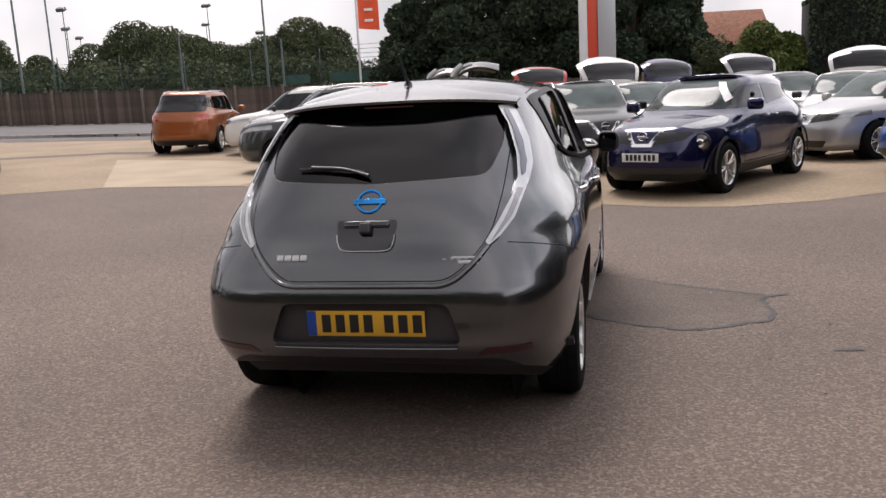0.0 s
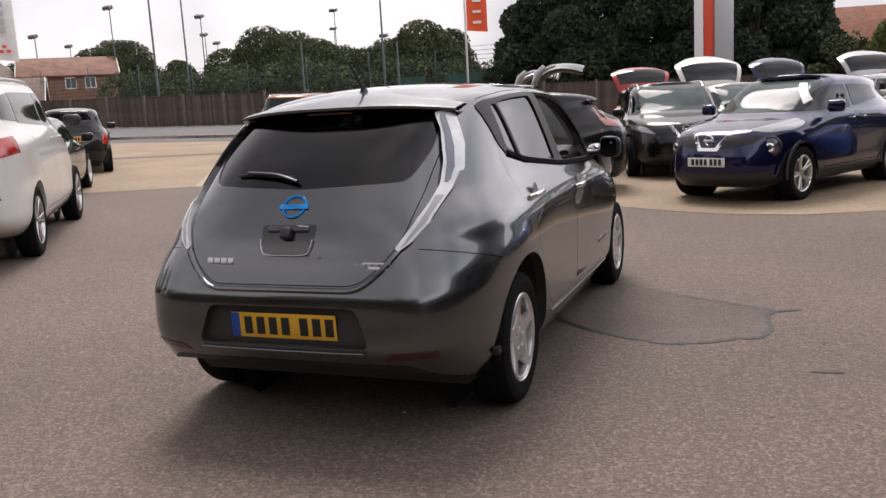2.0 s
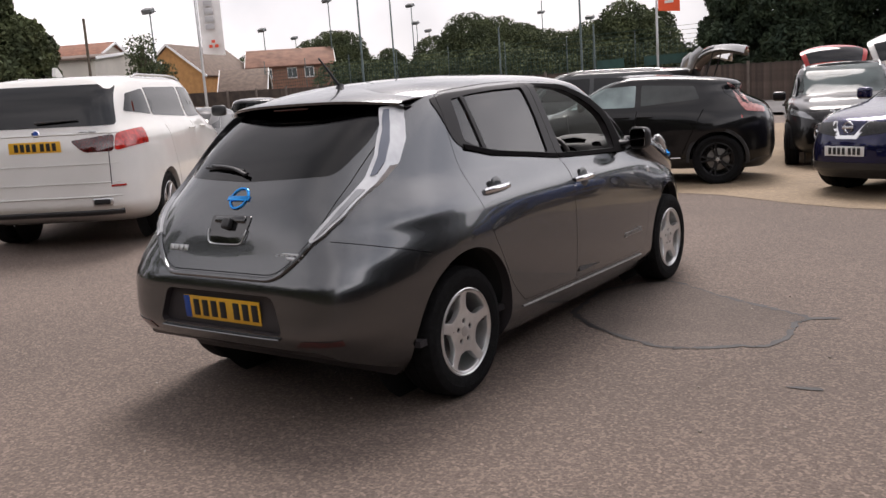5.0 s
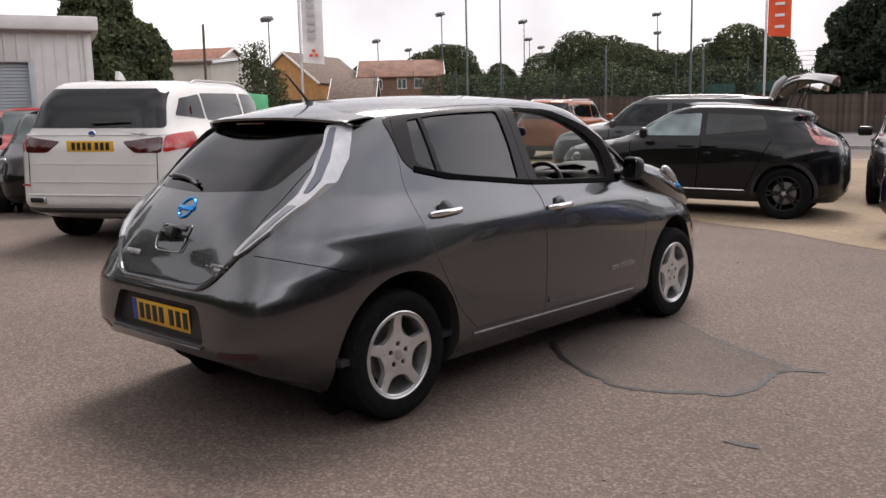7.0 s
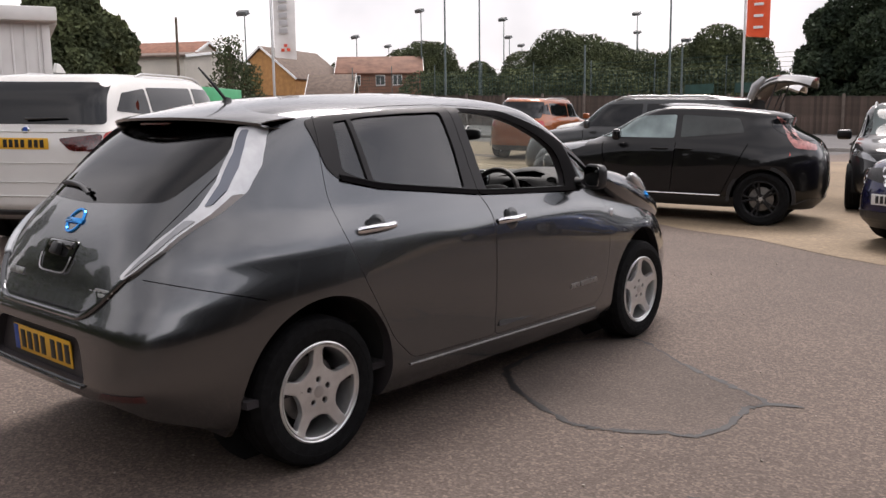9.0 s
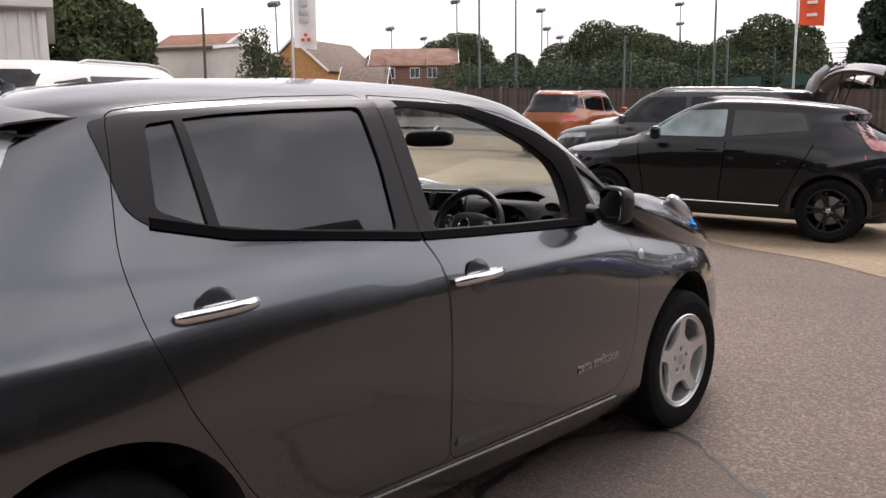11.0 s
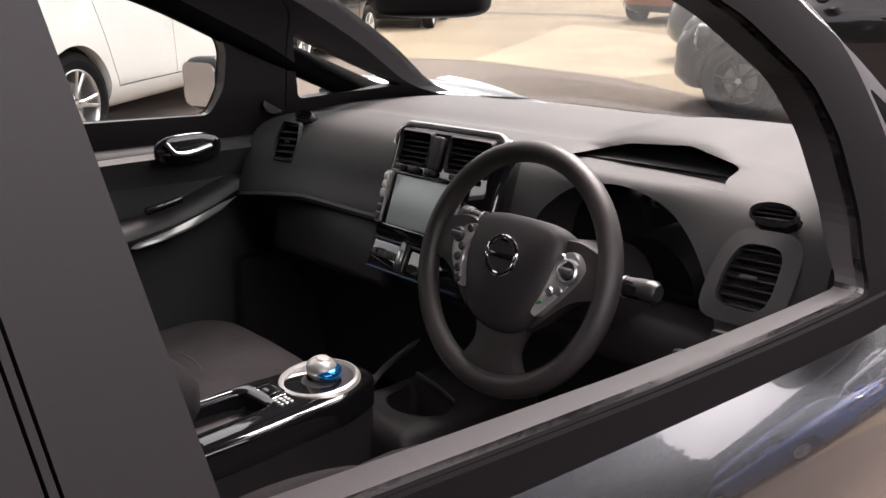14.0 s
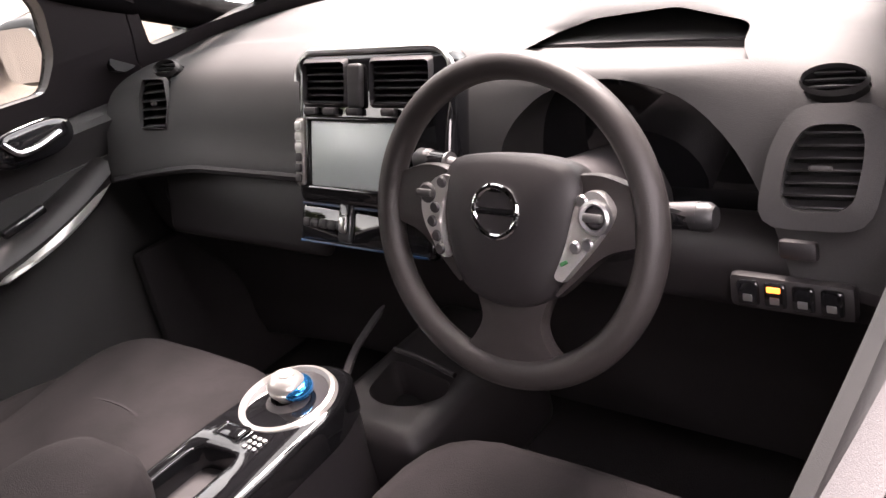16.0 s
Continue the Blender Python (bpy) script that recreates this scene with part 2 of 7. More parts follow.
def prism(points, a, b, axis="x"):
    """A closed solid: a polygon pushed from a to b along an axis. Points are (y, z) for x, (x, z) for y, (x, y) for z."""
    bm = bmesh.new()
    put = {"x": lambda p, v: (v, p[0], p[1]), "y": lambda p, v: (p[0], v, p[1]), "z": lambda p, v: (p[0], p[1], v)}[axis]
    lo, hi = [bm.verts.new(put(p, a)) for p in points], [bm.verts.new(put(p, b)) for p in points]
    bm.faces.new(lo), bm.faces.new(hi[::-1])
    for i in range(len(points)):
        j = (i + 1) % len(points)
        bm.faces.new((lo[j], lo[i], hi[i], hi[j]))
    bmesh.ops.recalc_face_normals(bm, faces=bm.faces)
    return bm


def rounded(points, r, seg=4):
    """A polygon with its corners rounded."""
    out, n = [], len(points)
    for i, p in enumerate(points):
        p, a, b = Vector(p), Vector(points[i - 1]), Vector(points[(i + 1) % n])
        k = min(r, (a - p).length * 0.45, (b - p).length * 0.45)
        s, e = p + (a - p).normalized() * k, p + (b - p).normalized() * k
        for j in range(seg + 1):
            t = j / seg
            out.append(tuple(s * (1 - t) ** 2 + p * 2 * t * (1 - t) + e * t * t))
    return out


def grown(points, d):
    """A polygon pushed outwards (or inwards) by d."""
    n = len(points)
    area = sum(points[i - 1][0] * points[i][1] - points[i][0] * points[i - 1][1] for i in range(n))
    sgn, out = (1 if area > 0 else -1), []
    for i in range(n):
        a, p, b = Vector(points[i - 1]), Vector(points[i]), Vector(points[(i + 1) % n])
        u, v = (p - a).normalized(), (b - p).normalized()
        nu, nv = Vector((u.y, -u.x)) * sgn, Vector((v.y, -v.x)) * sgn
        mid = (nu + nv)
        mid = mid / max(0.35, mid.dot(nu)) if mid.length > 1e-6 else nu
        out.append(tuple(p + mid * d))
    return out


def curve(pairs):
    """A smooth function through (key, value) pairs, with no overshoot."""
    k, v = np.array([p[0] for p in pairs], float), np.array([p[1] for p in pairs], float)
    h = np.diff(k)
    d = np.diff(v) / h
    t = np.zeros(len(k))
    t[0], t[-1] = d[0], d[-1]
    for i in range(1, len(k) - 1):
        if d[i - 1] * d[i] > 0:
            w1, w2 = 2 * h[i] + h[i - 1], h[i] + 2 * h[i - 1]
            t[i] = (w1 + w2) / (w1 / d[i - 1] + w2 / d[i])

    def at(x):
        x = np.clip(np.asarray(x, float), k[0], k[-1])
        i = np.clip(np.searchsorted(k, x) - 1, 0, len(h) - 1)
        s = (x - k[i]) / h[i]
        return ((1 + 2 * s) * (1 - s) ** 2 * v[i] + s * (1 - s) ** 2 * h[i] * t[i] + s * s * (3 - 2 * s) * v[i + 1] + s * s * (s - 1) * h[i] * t[i + 1])
    return at


def smooth_line(points, per=6):
    """A denser line through 3D or 2D points (Catmull-Rom)."""
    p = [Vector(q) for q in points]
    p = [2 * p[0] - p[1], *p, 2 * p[-1] - p[-2]]
    out = []
    for i in range(1, len(p) - 2):
        for j in range(per):
            t = j / per
            out.append(0.5 * (2 * p[i] + (p[i + 1] - p[i - 1]) * t + (2 * p[i - 1] - 5 * p[i] + 4 * p[i + 1] - p[i + 2]) * t * t
                              + (3 * p[i] - p[i - 1] - 3 * p[i + 1] + p[i + 2]) * t ** 3))
    return out + [p[-2]]


def tube(points, r, seg=10, bm=None, closed=False, flat=1.0, up=(0, 0, 1)):
    """A round bar along a line; r may be a list. flat squeezes it along the up direction."""
    bm = bm or bmesh.new()
    p = [Vector(q) for q in points]
    rings = []
    for i, q in enumerate(p):
        a = p[i - 1] if (i or closed) else p[i]
        b = p[(i + 1) % len(p)] if (i < len(p) - 1 or closed) else p[i]
        t = (b - a).normalized()
        u = Vector(up) - t * t.dot(Vector(up))
        u = u.normalized() if u.length > 1e-4 else t.orthogonal().normalized()
        s = t.cross(u)
        rad = r[i] if isinstance(r, (list, tuple)) else r
        rings.append([bm.verts.new(q + rad * (math.cos(2 * math.pi * k / seg) * s + flat * math.sin(2 * math.pi * k / seg) * u)) for k in range(seg)])
    pairs = list(zip(rings, rings[1:])) + ([(rings[-1], rings[0])] if closed else [])
    for a, b in pairs:
        for k in range(seg):
            bm.faces.new((a[k], a[(k + 1) % seg], b[(k + 1) % seg], b[k]))
    if not closed:
        bm.faces.new(rings[0][::-1]), bm.faces.new(rings[-1])
    return bm


def grid(rows, bm=None, closed=False, flip=False):
    """A sheet over rows of points."""
    bm = bm or bmesh.new()
    v = [[bm.verts.new(q) for q in row] for row in rows]
    for a, b in zip(v, v[1:]):
        n = len(a)
        for i in range(n if closed else n - 1):
            j = (i + 1) % n
            f = (a[i], a[j], b[j], b[i])
            bm.faces.new(f[::-1] if flip else f)
    return bm


def thick(bm, d):
    """Gives a sheet thickness."""
    bmesh.ops.recalc_face_normals(bm, faces=bm.faces)
    bmesh.ops.solidify(bm, geom=list(bm.faces), thickness=d)
    bmesh.ops.recalc_face_normals(bm, faces=bm.faces)
    return bm


def as_mesh(bm, name="tmp"):
    mesh = bpy.data.meshes.new(name)
    bm.to_mesh(mesh)
    bm.free()
    return mesh


bench = bpy.data.scenes.new("bench")


def baked(ob):
    """An object's mesh with its modifiers, worked out in a scene of its own."""
    layer = bench.view_layers[0]
    layer.update()
    out = bpy.data.meshes.new_from_object(ob.evaluated_get(layer.depsgraph))
    out.materials.clear()
    return out


def cut(a, b, op):
    """The boolean of two closed meshes, as a new mesh."""
    oa, ob = bpy.data.objects.new("tmp_a", a), bpy.data.objects.new("tmp_b", b)
    bench.collection.objects.link(oa), bench.collection.objects.link(ob)
    mod = oa.modifiers.new("cut", "BOOLEAN")
    mod.object, mod.operation, mod.solver = ob, op, "MANIFOLD"
    out = baked(oa)
    bpy.data.objects.remove(oa), bpy.data.objects.remove(ob)
    return out


def words(text, size, mat, m, parent, name="lettering", depth=0.0015, wide=1.0):
    """Raised lettering in the built-in font, as a mesh centred on its place."""
    c = bpy.data.curves.new("tmp_text", "FONT")
    c.body, c.size, c.extrude, c.align_x, c.align_y, c.resolution_u = text, size, depth, "CENTER", "CENTER", 2
    o = bpy.data.objects.new("tmp_text", c)
    bench.collection.objects.link(o)
    mesh = baked(o)
    bpy.data.objects.remove(o), bpy.data.curves.remove(c)
    mesh.transform(Matrix.Diagonal((wide, 1, 1, 1)))
    return part(name, mesh, mat, parent, m=m)

# ---- car bodies ----
class Body:
    """A car's skin as a stack of level outlines: y runs from tail to nose, x to its right, z up, with the rear axle at y = 0."""

    def __init__(self, zlow, ztop, yr, yf, w, nr, nf, ym, bumps=(), taper=((-9, 1), (9, 1)), levels=64, around=80):
        self.zlow, self.ztop, self.ym, self.bumps, self.levels, self.around = zlow, ztop, ym, bumps, levels, around
        self.yr, self.yf, self.w, self.nr, self.nf, self.taper = curve(yr), curve(yf), curve(w), curve(nr), curve(nf), curve(taper)

    def outline(self, z, inset=0.0, n=None):
        """Half an outline at level z, from the tail's middle round the right side to the nose's middle."""
        th = np.linspace(0, math.pi, n or self.around)
        c, s = np.cos(th), np.abs(np.sin(th))
        e = np.where(c > 0, float(self.nr(z)), float(self.nf(z)))
        a, b = self.ym - float(self.yr(z)) - inset, float(self.yf(z)) - self.ym - inset
        y = self.ym - np.where(c > 0, a, b) * np.sign(c) * np.abs(c) ** (2 / e)
        x = float(self.w(z)) * s ** (2 / e) * self.taper(y)
        for y0, sy, z0, sz, amp in self.bumps:
            x = x + amp * np.exp(-((y - y0) / sy) ** 2 - ((z - z0) / sz) ** 2) * np.minimum(1, x / 0.3)
        x = np.maximum(0, x - inset * np.minimum(1, s ** (2 / e) * 1.2))
        return x, y

    def solid(self, inset=0.0, low=None, top=None):
        bm = bmesh.new()
        lo, hi = (self.zlow if low is None else low), (self.ztop if top is None else top)
        t = np.linspace(0, 1, self.levels)
        zs = lo + (hi - lo) * (0.75 * t + 0.25 * np.sin(t * math.pi / 2))
        rings = []
        for z in zs:
            key = self.zlow + (z - lo) * (self.ztop - self.zlow) / (hi - lo) if inset else z
            x, y = self.outline(key, inset)
            right = [bm.verts.new((x[i], y[i], z)) for i in range(len(x))]
            left = [bm.verts.new((-x[i], y[i], z)) for i in range(len(x) - 2, 0, -1)]
            rings.append(right + left)
        n = len(rings[0])
        for a, b in zip(rings, rings[1:]):
            for i in range(n):
                j = (i + 1) % n
                bm.faces.new((a[i], a[j], b[j], b[i]))
        half = len(x)
        for ring, turn in ((rings[0], False), (rings[-1], True)):
            for i in range(half - 1):
                a, b = ring[i], ring[i + 1]
                c, d = ring[(n - i) % n], ring[(n - i - 1) % n]
                f = [v for k, v in enumerate((a, b, d, c)) if v not in (a, b, d, c)[:k]]
                bm.faces.new(f if turn else f[::-1])
        bmesh.ops.recalc_face_normals(bm, faces=bm.faces)
        return bm

    def top(self, x, y):
        """The height of the skin over a place in the plan."""
        for z in np.linspace(self.ztop - 0.002, self.zlow, 220):
            xs, yy = self.outline(z, n=120)
            if yy[0] <= y <= yy[-1] and np.interp(y, yy, xs) >= x:
                return float(z)
        return self.zlow

    def side(self, y, z):
        """The half width at a place on the side."""
        x, yy = self.outline(z, n=400)
        return float(np.interp(y, yy, x))

    def tail(self, x, z):
        """Where the tail's skin lies at a distance from the middle."""
        xs, yy = self.outline(z, n=400)
        return float(np.interp(x, xs[:200], yy[:200]))

    def nose(self, x, z):
        xs, yy = self.outline(z, n=400)
        return float(np.interp(x, xs[200:][::-1], yy[200:][::-1]))


def skin_normals(mesh, tree, near=0.02):
    """Gives the skin's own smooth shading to the faces of a cut piece that lie on it."""
    mesh.shade_smooth()
    normals = [None] * len(mesh.loops)
    verts, cache = mesh.vertices, {}
    bvh, vn, faces = tree
    for p in mesh.polygons:
        hit = bvh.find_nearest(p.center, near)
        on = hit[0] is not None and abs(p.normal.dot(hit[1])) > 0.8
        turn = 1 if on and p.normal.dot(hit[1]) > 0 else -1
        for li in p.loop_indices:
            vi = mesh.loops[li].vertex_index
            if on:
                if vi not in cache:
                    q, nn, fi, _ = bvh.find_nearest(verts[vi].co)
                    num, den = Vector((0, 0, 0)), 0.0
                    for k in faces[fi]:
                        w = 1 / ((vn[k][0] - q).length_squared + 1e-9)
                        num += vn[k][1] * w
                        den += w
                    cache[vi] = (num / den).normalized()
                normals[li] = cache[vi] * turn
            else:
                normals[li] = p.normal.copy()
    mesh.normals_split_custom_set(normals)
    return mesh


def lined(mesh, tree, coat, lining):
    """Paints the skin's outer face and gives all that lies deeper the cabin's lining."""
    mesh.materials.append(coat), mesh.materials.append(lining)
    for p in mesh.polygons:
        p.material_index = 0 if tree[0].find_nearest(p.center, 0.012)[0] is not None else 1
    return mesh


def skin_tree(bm):
    from mathutils.bvhtree import BVHTree
    bm.normal_update()
    bm.verts.index_update()
    return (BVHTree.FromBMesh(bm), [(v.co.copy(), v.normal.copy()) for v in bm.verts], [[v.index for v in f.verts] for f in bm.faces])


def flipped(points):
    return [(-x, z) for x, z in points][::-1]

# ---- wheels ----
def tyre_mesh(r, w):
    prof = [(r * 0.655, -w * 0.44), (r * 0.70, -w * 0.49), (r * 0.86, -w * 0.51), (r * 0.955, -w * 0.46), (r * 0.99, -w * 0.36)]
    for z in (-0.25, -0.22, -0.02, 0.02, 0.22, 0.25):
        prof += [(r, z * w), (r * 0.982, (z + 0.012) * w)] if z in (-0.25, -0.02, 0.22) else [(r * 0.982, (z - 0.012) * w), (r, z * w)]
    prof += [(r * 0.99, w * 0.36), (r * 0.955, w * 0.46), (r * 0.86, w * 0.51), (r * 0.835, w * 0.512), (r * 0.83, w * 0.505), (r * 0.70, w * 0.49), (r * 0.655, w * 0.44), (r * 0.655, -w * 0.44)]
    bm = lathe(prof, 56)
    return bm


WHEELS = {}


def wheel_meshes(r, w, spokes, style):
    """The meshes of one kind of wheel, made once; its outer face looks along +z."""
    rr = r * 0.66
    rim = lathe([(rr * 1.0, w * 0.45), (rr * 1.025, w * 0.47), (rr * 1.0, w * 0.485), (rr * 0.97, w * 0.465), (rr * 0.935, w * 0.38), (rr * 0.90, -w * 0.3), (rr * 0.97, -w * 0.44), (rr * 1.0, -w * 0.44)], 48)
    for i in range(spokes):
        a = 2 * math.pi * (i + 0.25) / spokes
        if style == "star":
            continue
        else:
            for s in (-1, 1):
                rows = [((0.04 + (rr * 0.97 - 0.04) * k / 4) * math.cos(a + s * (0.10 + 0.07 * k / 4)), (0.04 + (rr * 0.97 - 0.04) * k / 4) * math.sin(a + s * (0.10 + 0.07 * k / 4)), w * (0.33 + 0.1 * k / 4)) for k in range(5)]
                tube(rows, [0.020, 0.016, 0.014, 0.014, 0.017], 6, rim, flat=0.7)
    if style != "star":
        lathe([(0.0, w * 0.37), (0.060, w * 0.37), (0.064, w * 0.36), (0.062, w * 0.25)], 32, rim)
    if style == "star":
        # a dished face with five rounded openings between tapered spokes, and recessed nut wells
        face = as_mesh(lathe([(0.0, w * 0.400), (rr * 0.34, w * 0.405), (rr * 0.42, w * 0.390), (rr * 0.80, w * 0.425), (rr * 0.955, w * 0.470), (rr * 0.965, w * 0.36), (rr * 0.80, w * 0.27), (0.0, w * 0.24)], 60))
        for i in range(spokes):
            a, half = 2 * math.pi * i / spokes, math.pi / spokes
            side, hip = half - math.asin(0.112 / 0.90), half - math.asin(0.128 / 0.54)
            ring = [(rr * 0.905, a + g) for g in np.linspace(-side, side, 9)] + [(rr * 0.56, a + hip), (rr * 0.48, a), (rr * 0.56, a - hip)]
            flat = rounded([(q * math.cos(g), q * math.sin(g)) for q, g in ring], 0.016, 3)
            face = cut(face, as_mesh(prism(flat, w * 0.1, w * 0.6, "z")), "DIFFERENCE")
            b = a + half
            face = cut(face, as_mesh(cyl(0.0125, 0.05, pose(0.052 * math.cos(b), 0.052 * math.sin(b), w * 0.40), 14)), "DIFFERENCE")
        shaped = bmesh.new()
        shaped.from_mesh(face)
        lips = [e for e in shaped.edges if len(e.link_faces) == 2 and e.calc_face_angle(0) > 0.8 and min(v.co.z for v in e.verts) > w * 0.35 and max(v.co.xy.length for v in e.verts) < rr * 0.93]
        bmesh.ops.bevel(shaped, geom=lips, offset=0.0035, segments=2, affect="EDGES", profile=0.5)
        tmp = as_mesh(shaped)
        rim.from_mesh(tmp)
    cap = lathe([(0.0, w * 0.415), (0.020, w * 0.415), (0.026, w * 0.405), (0.027, w * 0.35)], 24)
    disc = lathe([(0.0, w * 0.1), (r * 0.40, w * 0.1), (r * 0.44, w * 0.09), (r * 0.44, w * 0.02), (0, w * 0.02)], 40)
    nut = cyl(0.0095, 0.02, None, 8)
    out = {}
    for key, bm in (("tyre", tyre_mesh(r, w)), ("rim", rim), ("cap", cap), ("disc", disc), ("nut", nut)):
        out[key] = as_mesh(bm, key)
        out[key].shade_smooth()
        out[key].set_sharp_from_angle(angle=radians(38))
    return out


def wheel(parent, x, y, z, r=0.316, w=0.205, spokes=5, alloy=None, style="star"):
    """A wheel on the car's side at x (its outer face looks away from the middle)."""
    key = (r, w, spokes, style)
    if key not in WHEELS:
        WHEELS[key] = wheel_meshes(*key)
    made = WHEELS[key]

    def put(name, kind, mat, under, m=None):
        ob = part(name, made[kind], None, under, m=m)
        if not made[kind].materials:
            made[kind].materials.append(mat)
        ob.material_slots[0].link = "OBJECT"
        ob.material_slots[0].material = mat
        return ob
    tyre = put("tyre", "tyre", RUBBER, parent, pose(x, y, z, 0, 90 if x > 0 else -90, 0))
    put("rim", "rim", alloy or ALLOY, tyre)
    for i in range(5):
        a = 2 * math.pi * (i + 0.5) / 5
        deep, ring = (w * 0.32, 0.052) if style == "star" else (w * 0.375, 0.040)
        put("wheel_nut", "nut", DARKALLOY if style == "star" else DISC, tyre, pose(ring * math.cos(a), ring * math.sin(a), deep))
    put("centre_cap", "cap", SATIN, tyre)
    put("brake_disc", "disc", DISC, tyre)
    return tyre


MIRRORFACE = material("mirror_glass", (0.62, 0.64, 0.66), 0.02, 1.0)


def rounded_plate(w, h, r, m, t=0.004):
    """A thin plate with round corners, standing across y."""
    o = rounded([(-w / 2, -h / 2), (w / 2, -h / 2), (w / 2, h / 2), (-w / 2, h / 2)], r, 4)
    bm = prism(o, -t / 2, t / 2, "y")
    bmesh.ops.transform(bm, matrix=m, verts=bm.verts)
    return bm


def loose(mesh):
    """The separate pieces of a mesh, each as a mesh of its own."""
    bm = bmesh.new()
    bm.from_mesh(mesh)
    seen, out = set(), []
    for seed in bm.faces:
        if seed.index in seen:
            continue
        todo, mine = [seed], []
        seen.add(seed.index)
        while todo:
            f = todo.pop()
            mine.append(f.index)
            for e in f.edges:
                for g in e.link_faces:
                    if g.index not in seen:
                        seen.add(g.index)
                        todo.append(g)
        one = mesh.copy()
        part_bm = bmesh.new()
        part_bm.from_mesh(one)
        keep = set(mine)
        bmesh.ops.delete(part_bm, geom=[f for f in part_bm.faces if f.index not in keep], context="FACES")
        part_bm.to_mesh(one)
        part_bm.free()
        if len(mine) > 6:
            out.append(one)
    bm.free()
    return out


# ---- the grey hatchback: skin ----
hero = thing("hatchback_car", "dark gunmetal grey five-door hatchback with open driver window", "car")
SHAPE = Body(0.19, 1.567,
            yr=[(0.19, -0.60), (0.28, -0.695), (0.40, -0.765), (0.46, -0.785), (0.56, -0.775), (0.66, -0.765), (0.705, -0.742), (0.78, -0.705), (0.88, -0.665), (0.96, -0.62), (1.03, -0.572), (1.10, -0.512),
                (1.20, -0.415), (1.30, -0.295), (1.40, -0.15), (1.46, -0.03), (1.51, 0.15), (1.54, 0.36), (1.558, 0.65), (1.567, 0.95)],
            yf=[(0.19, 3.45), (0.30, 3.58), (0.45, 3.62), (0.60, 3.58), (0.72, 3.49), (0.82, 3.36), (0.90, 3.17), (0.96, 2.96), (1.01, 2.78), (1.06, 2.66), (1.20, 2.44), (1.32, 2.22), (1.42, 2.01), (1.48, 1.86), (1.525, 1.68), (1.55, 1.48), (1.567, 1.20)],
            w=[(0.19, 0.80), (0.24, 0.835), (0.31, 0.862), (0.36, 0.868), (0.55, 0.880), (0.70, 0.884), (0.84, 0.880), (0.90, 0.875), (0.95, 0.861), (1.00, 0.837), (1.05, 0.808), (1.07, 0.798), (1.12, 0.780), (1.22, 0.745), (1.33, 0.706), (1.41, 0.675), (1.455, 0.650), (1.49, 0.59), (1.525, 0.46), (1.55, 0.26), (1.567, 0.10)],
            nr=[(0.19, 5.0), (0.35, 6.0), (0.55, 7.0), (0.74, 6.4), (0.88, 4.8), (1.10, 4.4), (1.45, 4.6), (1.567, 4.0)],
            nf=[(0.19, 4.0), (0.70, 3.6), (0.95, 3.2), (1.10, 3.6), (1.40, 4.0), (1.567, 3.6)], ym=1.30,
            bumps=[(0.0, 0.42, 0.72, 0.20, 0.018), (2.72, 0.40, 0.74, 0.18, 0.020), (-0.30, 0.45, 0.92, 0.13, 0.020)], levels=76, around=110)
skin = SHAPE.solid()
HERO_TREE = skin_tree(skin)
outer = as_mesh(skin, "skin")
inner = as_mesh(SHAPE.solid(0.045, 0.30, 1.535), "cabin")
shell = cut(outer, inner, "DIFFERENCE")
film = cut(as_mesh(SHAPE.solid(-0.0035, 0.19, 1.5705)), as_mesh(SHAPE.solid(0.008, 0.20, 1.559)), "DIFFERENCE")
panes = cut(as_mesh(SHAPE.solid(0.004, 0.195, 1.563)), as_mesh(SHAPE.solid(0.009, 0.20, 1.558)), "DIFFERENCE")

# outlines on the side, as (y, z)
DLO = rounded([(0.156, 1.428), (0.268, 1.449), (0.68, 1.474), (1.05, 1.484), (1.222, 1.478), (1.461, 1.464), (1.628, 1.422), (1.853, 1.358), (2.067, 1.263), (2.25, 1.168), (2.44, 1.062), (2.36, 1.030), (2.03, 1.012), (1.766, 1.024), (1.364, 1.043), (1.09, 1.058), (0.706, 1.100), (0.448, 1.128), (0.233, 1.178), (0.187, 1.223)], 0.03)
WIN_REAR = rounded([(0.290, 1.420), (0.475, 1.442), (0.70, 1.454), (0.982, 1.460), (1.004, 1.28), (1.004, 1.090), (0.70, 1.122), (0.545, 1.139), (0.36, 1.172), (0.262, 1.212)], 0.02)
WIN_FRONT = rounded([(1.118, 1.460), (1.274, 1.454), (1.449, 1.429), (1.605, 1.384), (1.76, 1.320), (1.868, 1.252), (1.900, 1.196), (1.905, 1.11), (1.880, 1.040), (1.50, 1.055), (1.165, 1.072)], 0.02)
WIN_TRI = rounded([(2.045, 1.232), (2.355, 1.085), (2.10, 1.062)], 0.02)
DOOR_REAR = rounded([(0.205, 1.450), (0.36, 1.468), (0.68, 1.488), (1.048, 1.496), (1.088, 1.06), (1.128, 0.985), (1.140, 0.87), (1.142, 0.33), (0.545, 0.345), (0.417, 0.462), (0.239, 0.747), (0.160, 0.95), (0.152, 1.131), (0.170, 1.25)], 0.04)
DOOR_FRONT = rounded([(1.056, 1.496), (1.34, 1.482), (1.64, 1.432), (1.87, 1.366), (2.020, 1.290), (2.075, 1.02), (2.235, 0.93), (2.258, 0.80), (2.256, 0.62), (2.235, 0.46), (2.170, 0.35), (2.10, 0.325), (1.150, 0.33), (1.148, 0.87), (1.136, 0.985), (1.096, 1.06)], 0.04)
body_mesh = shell
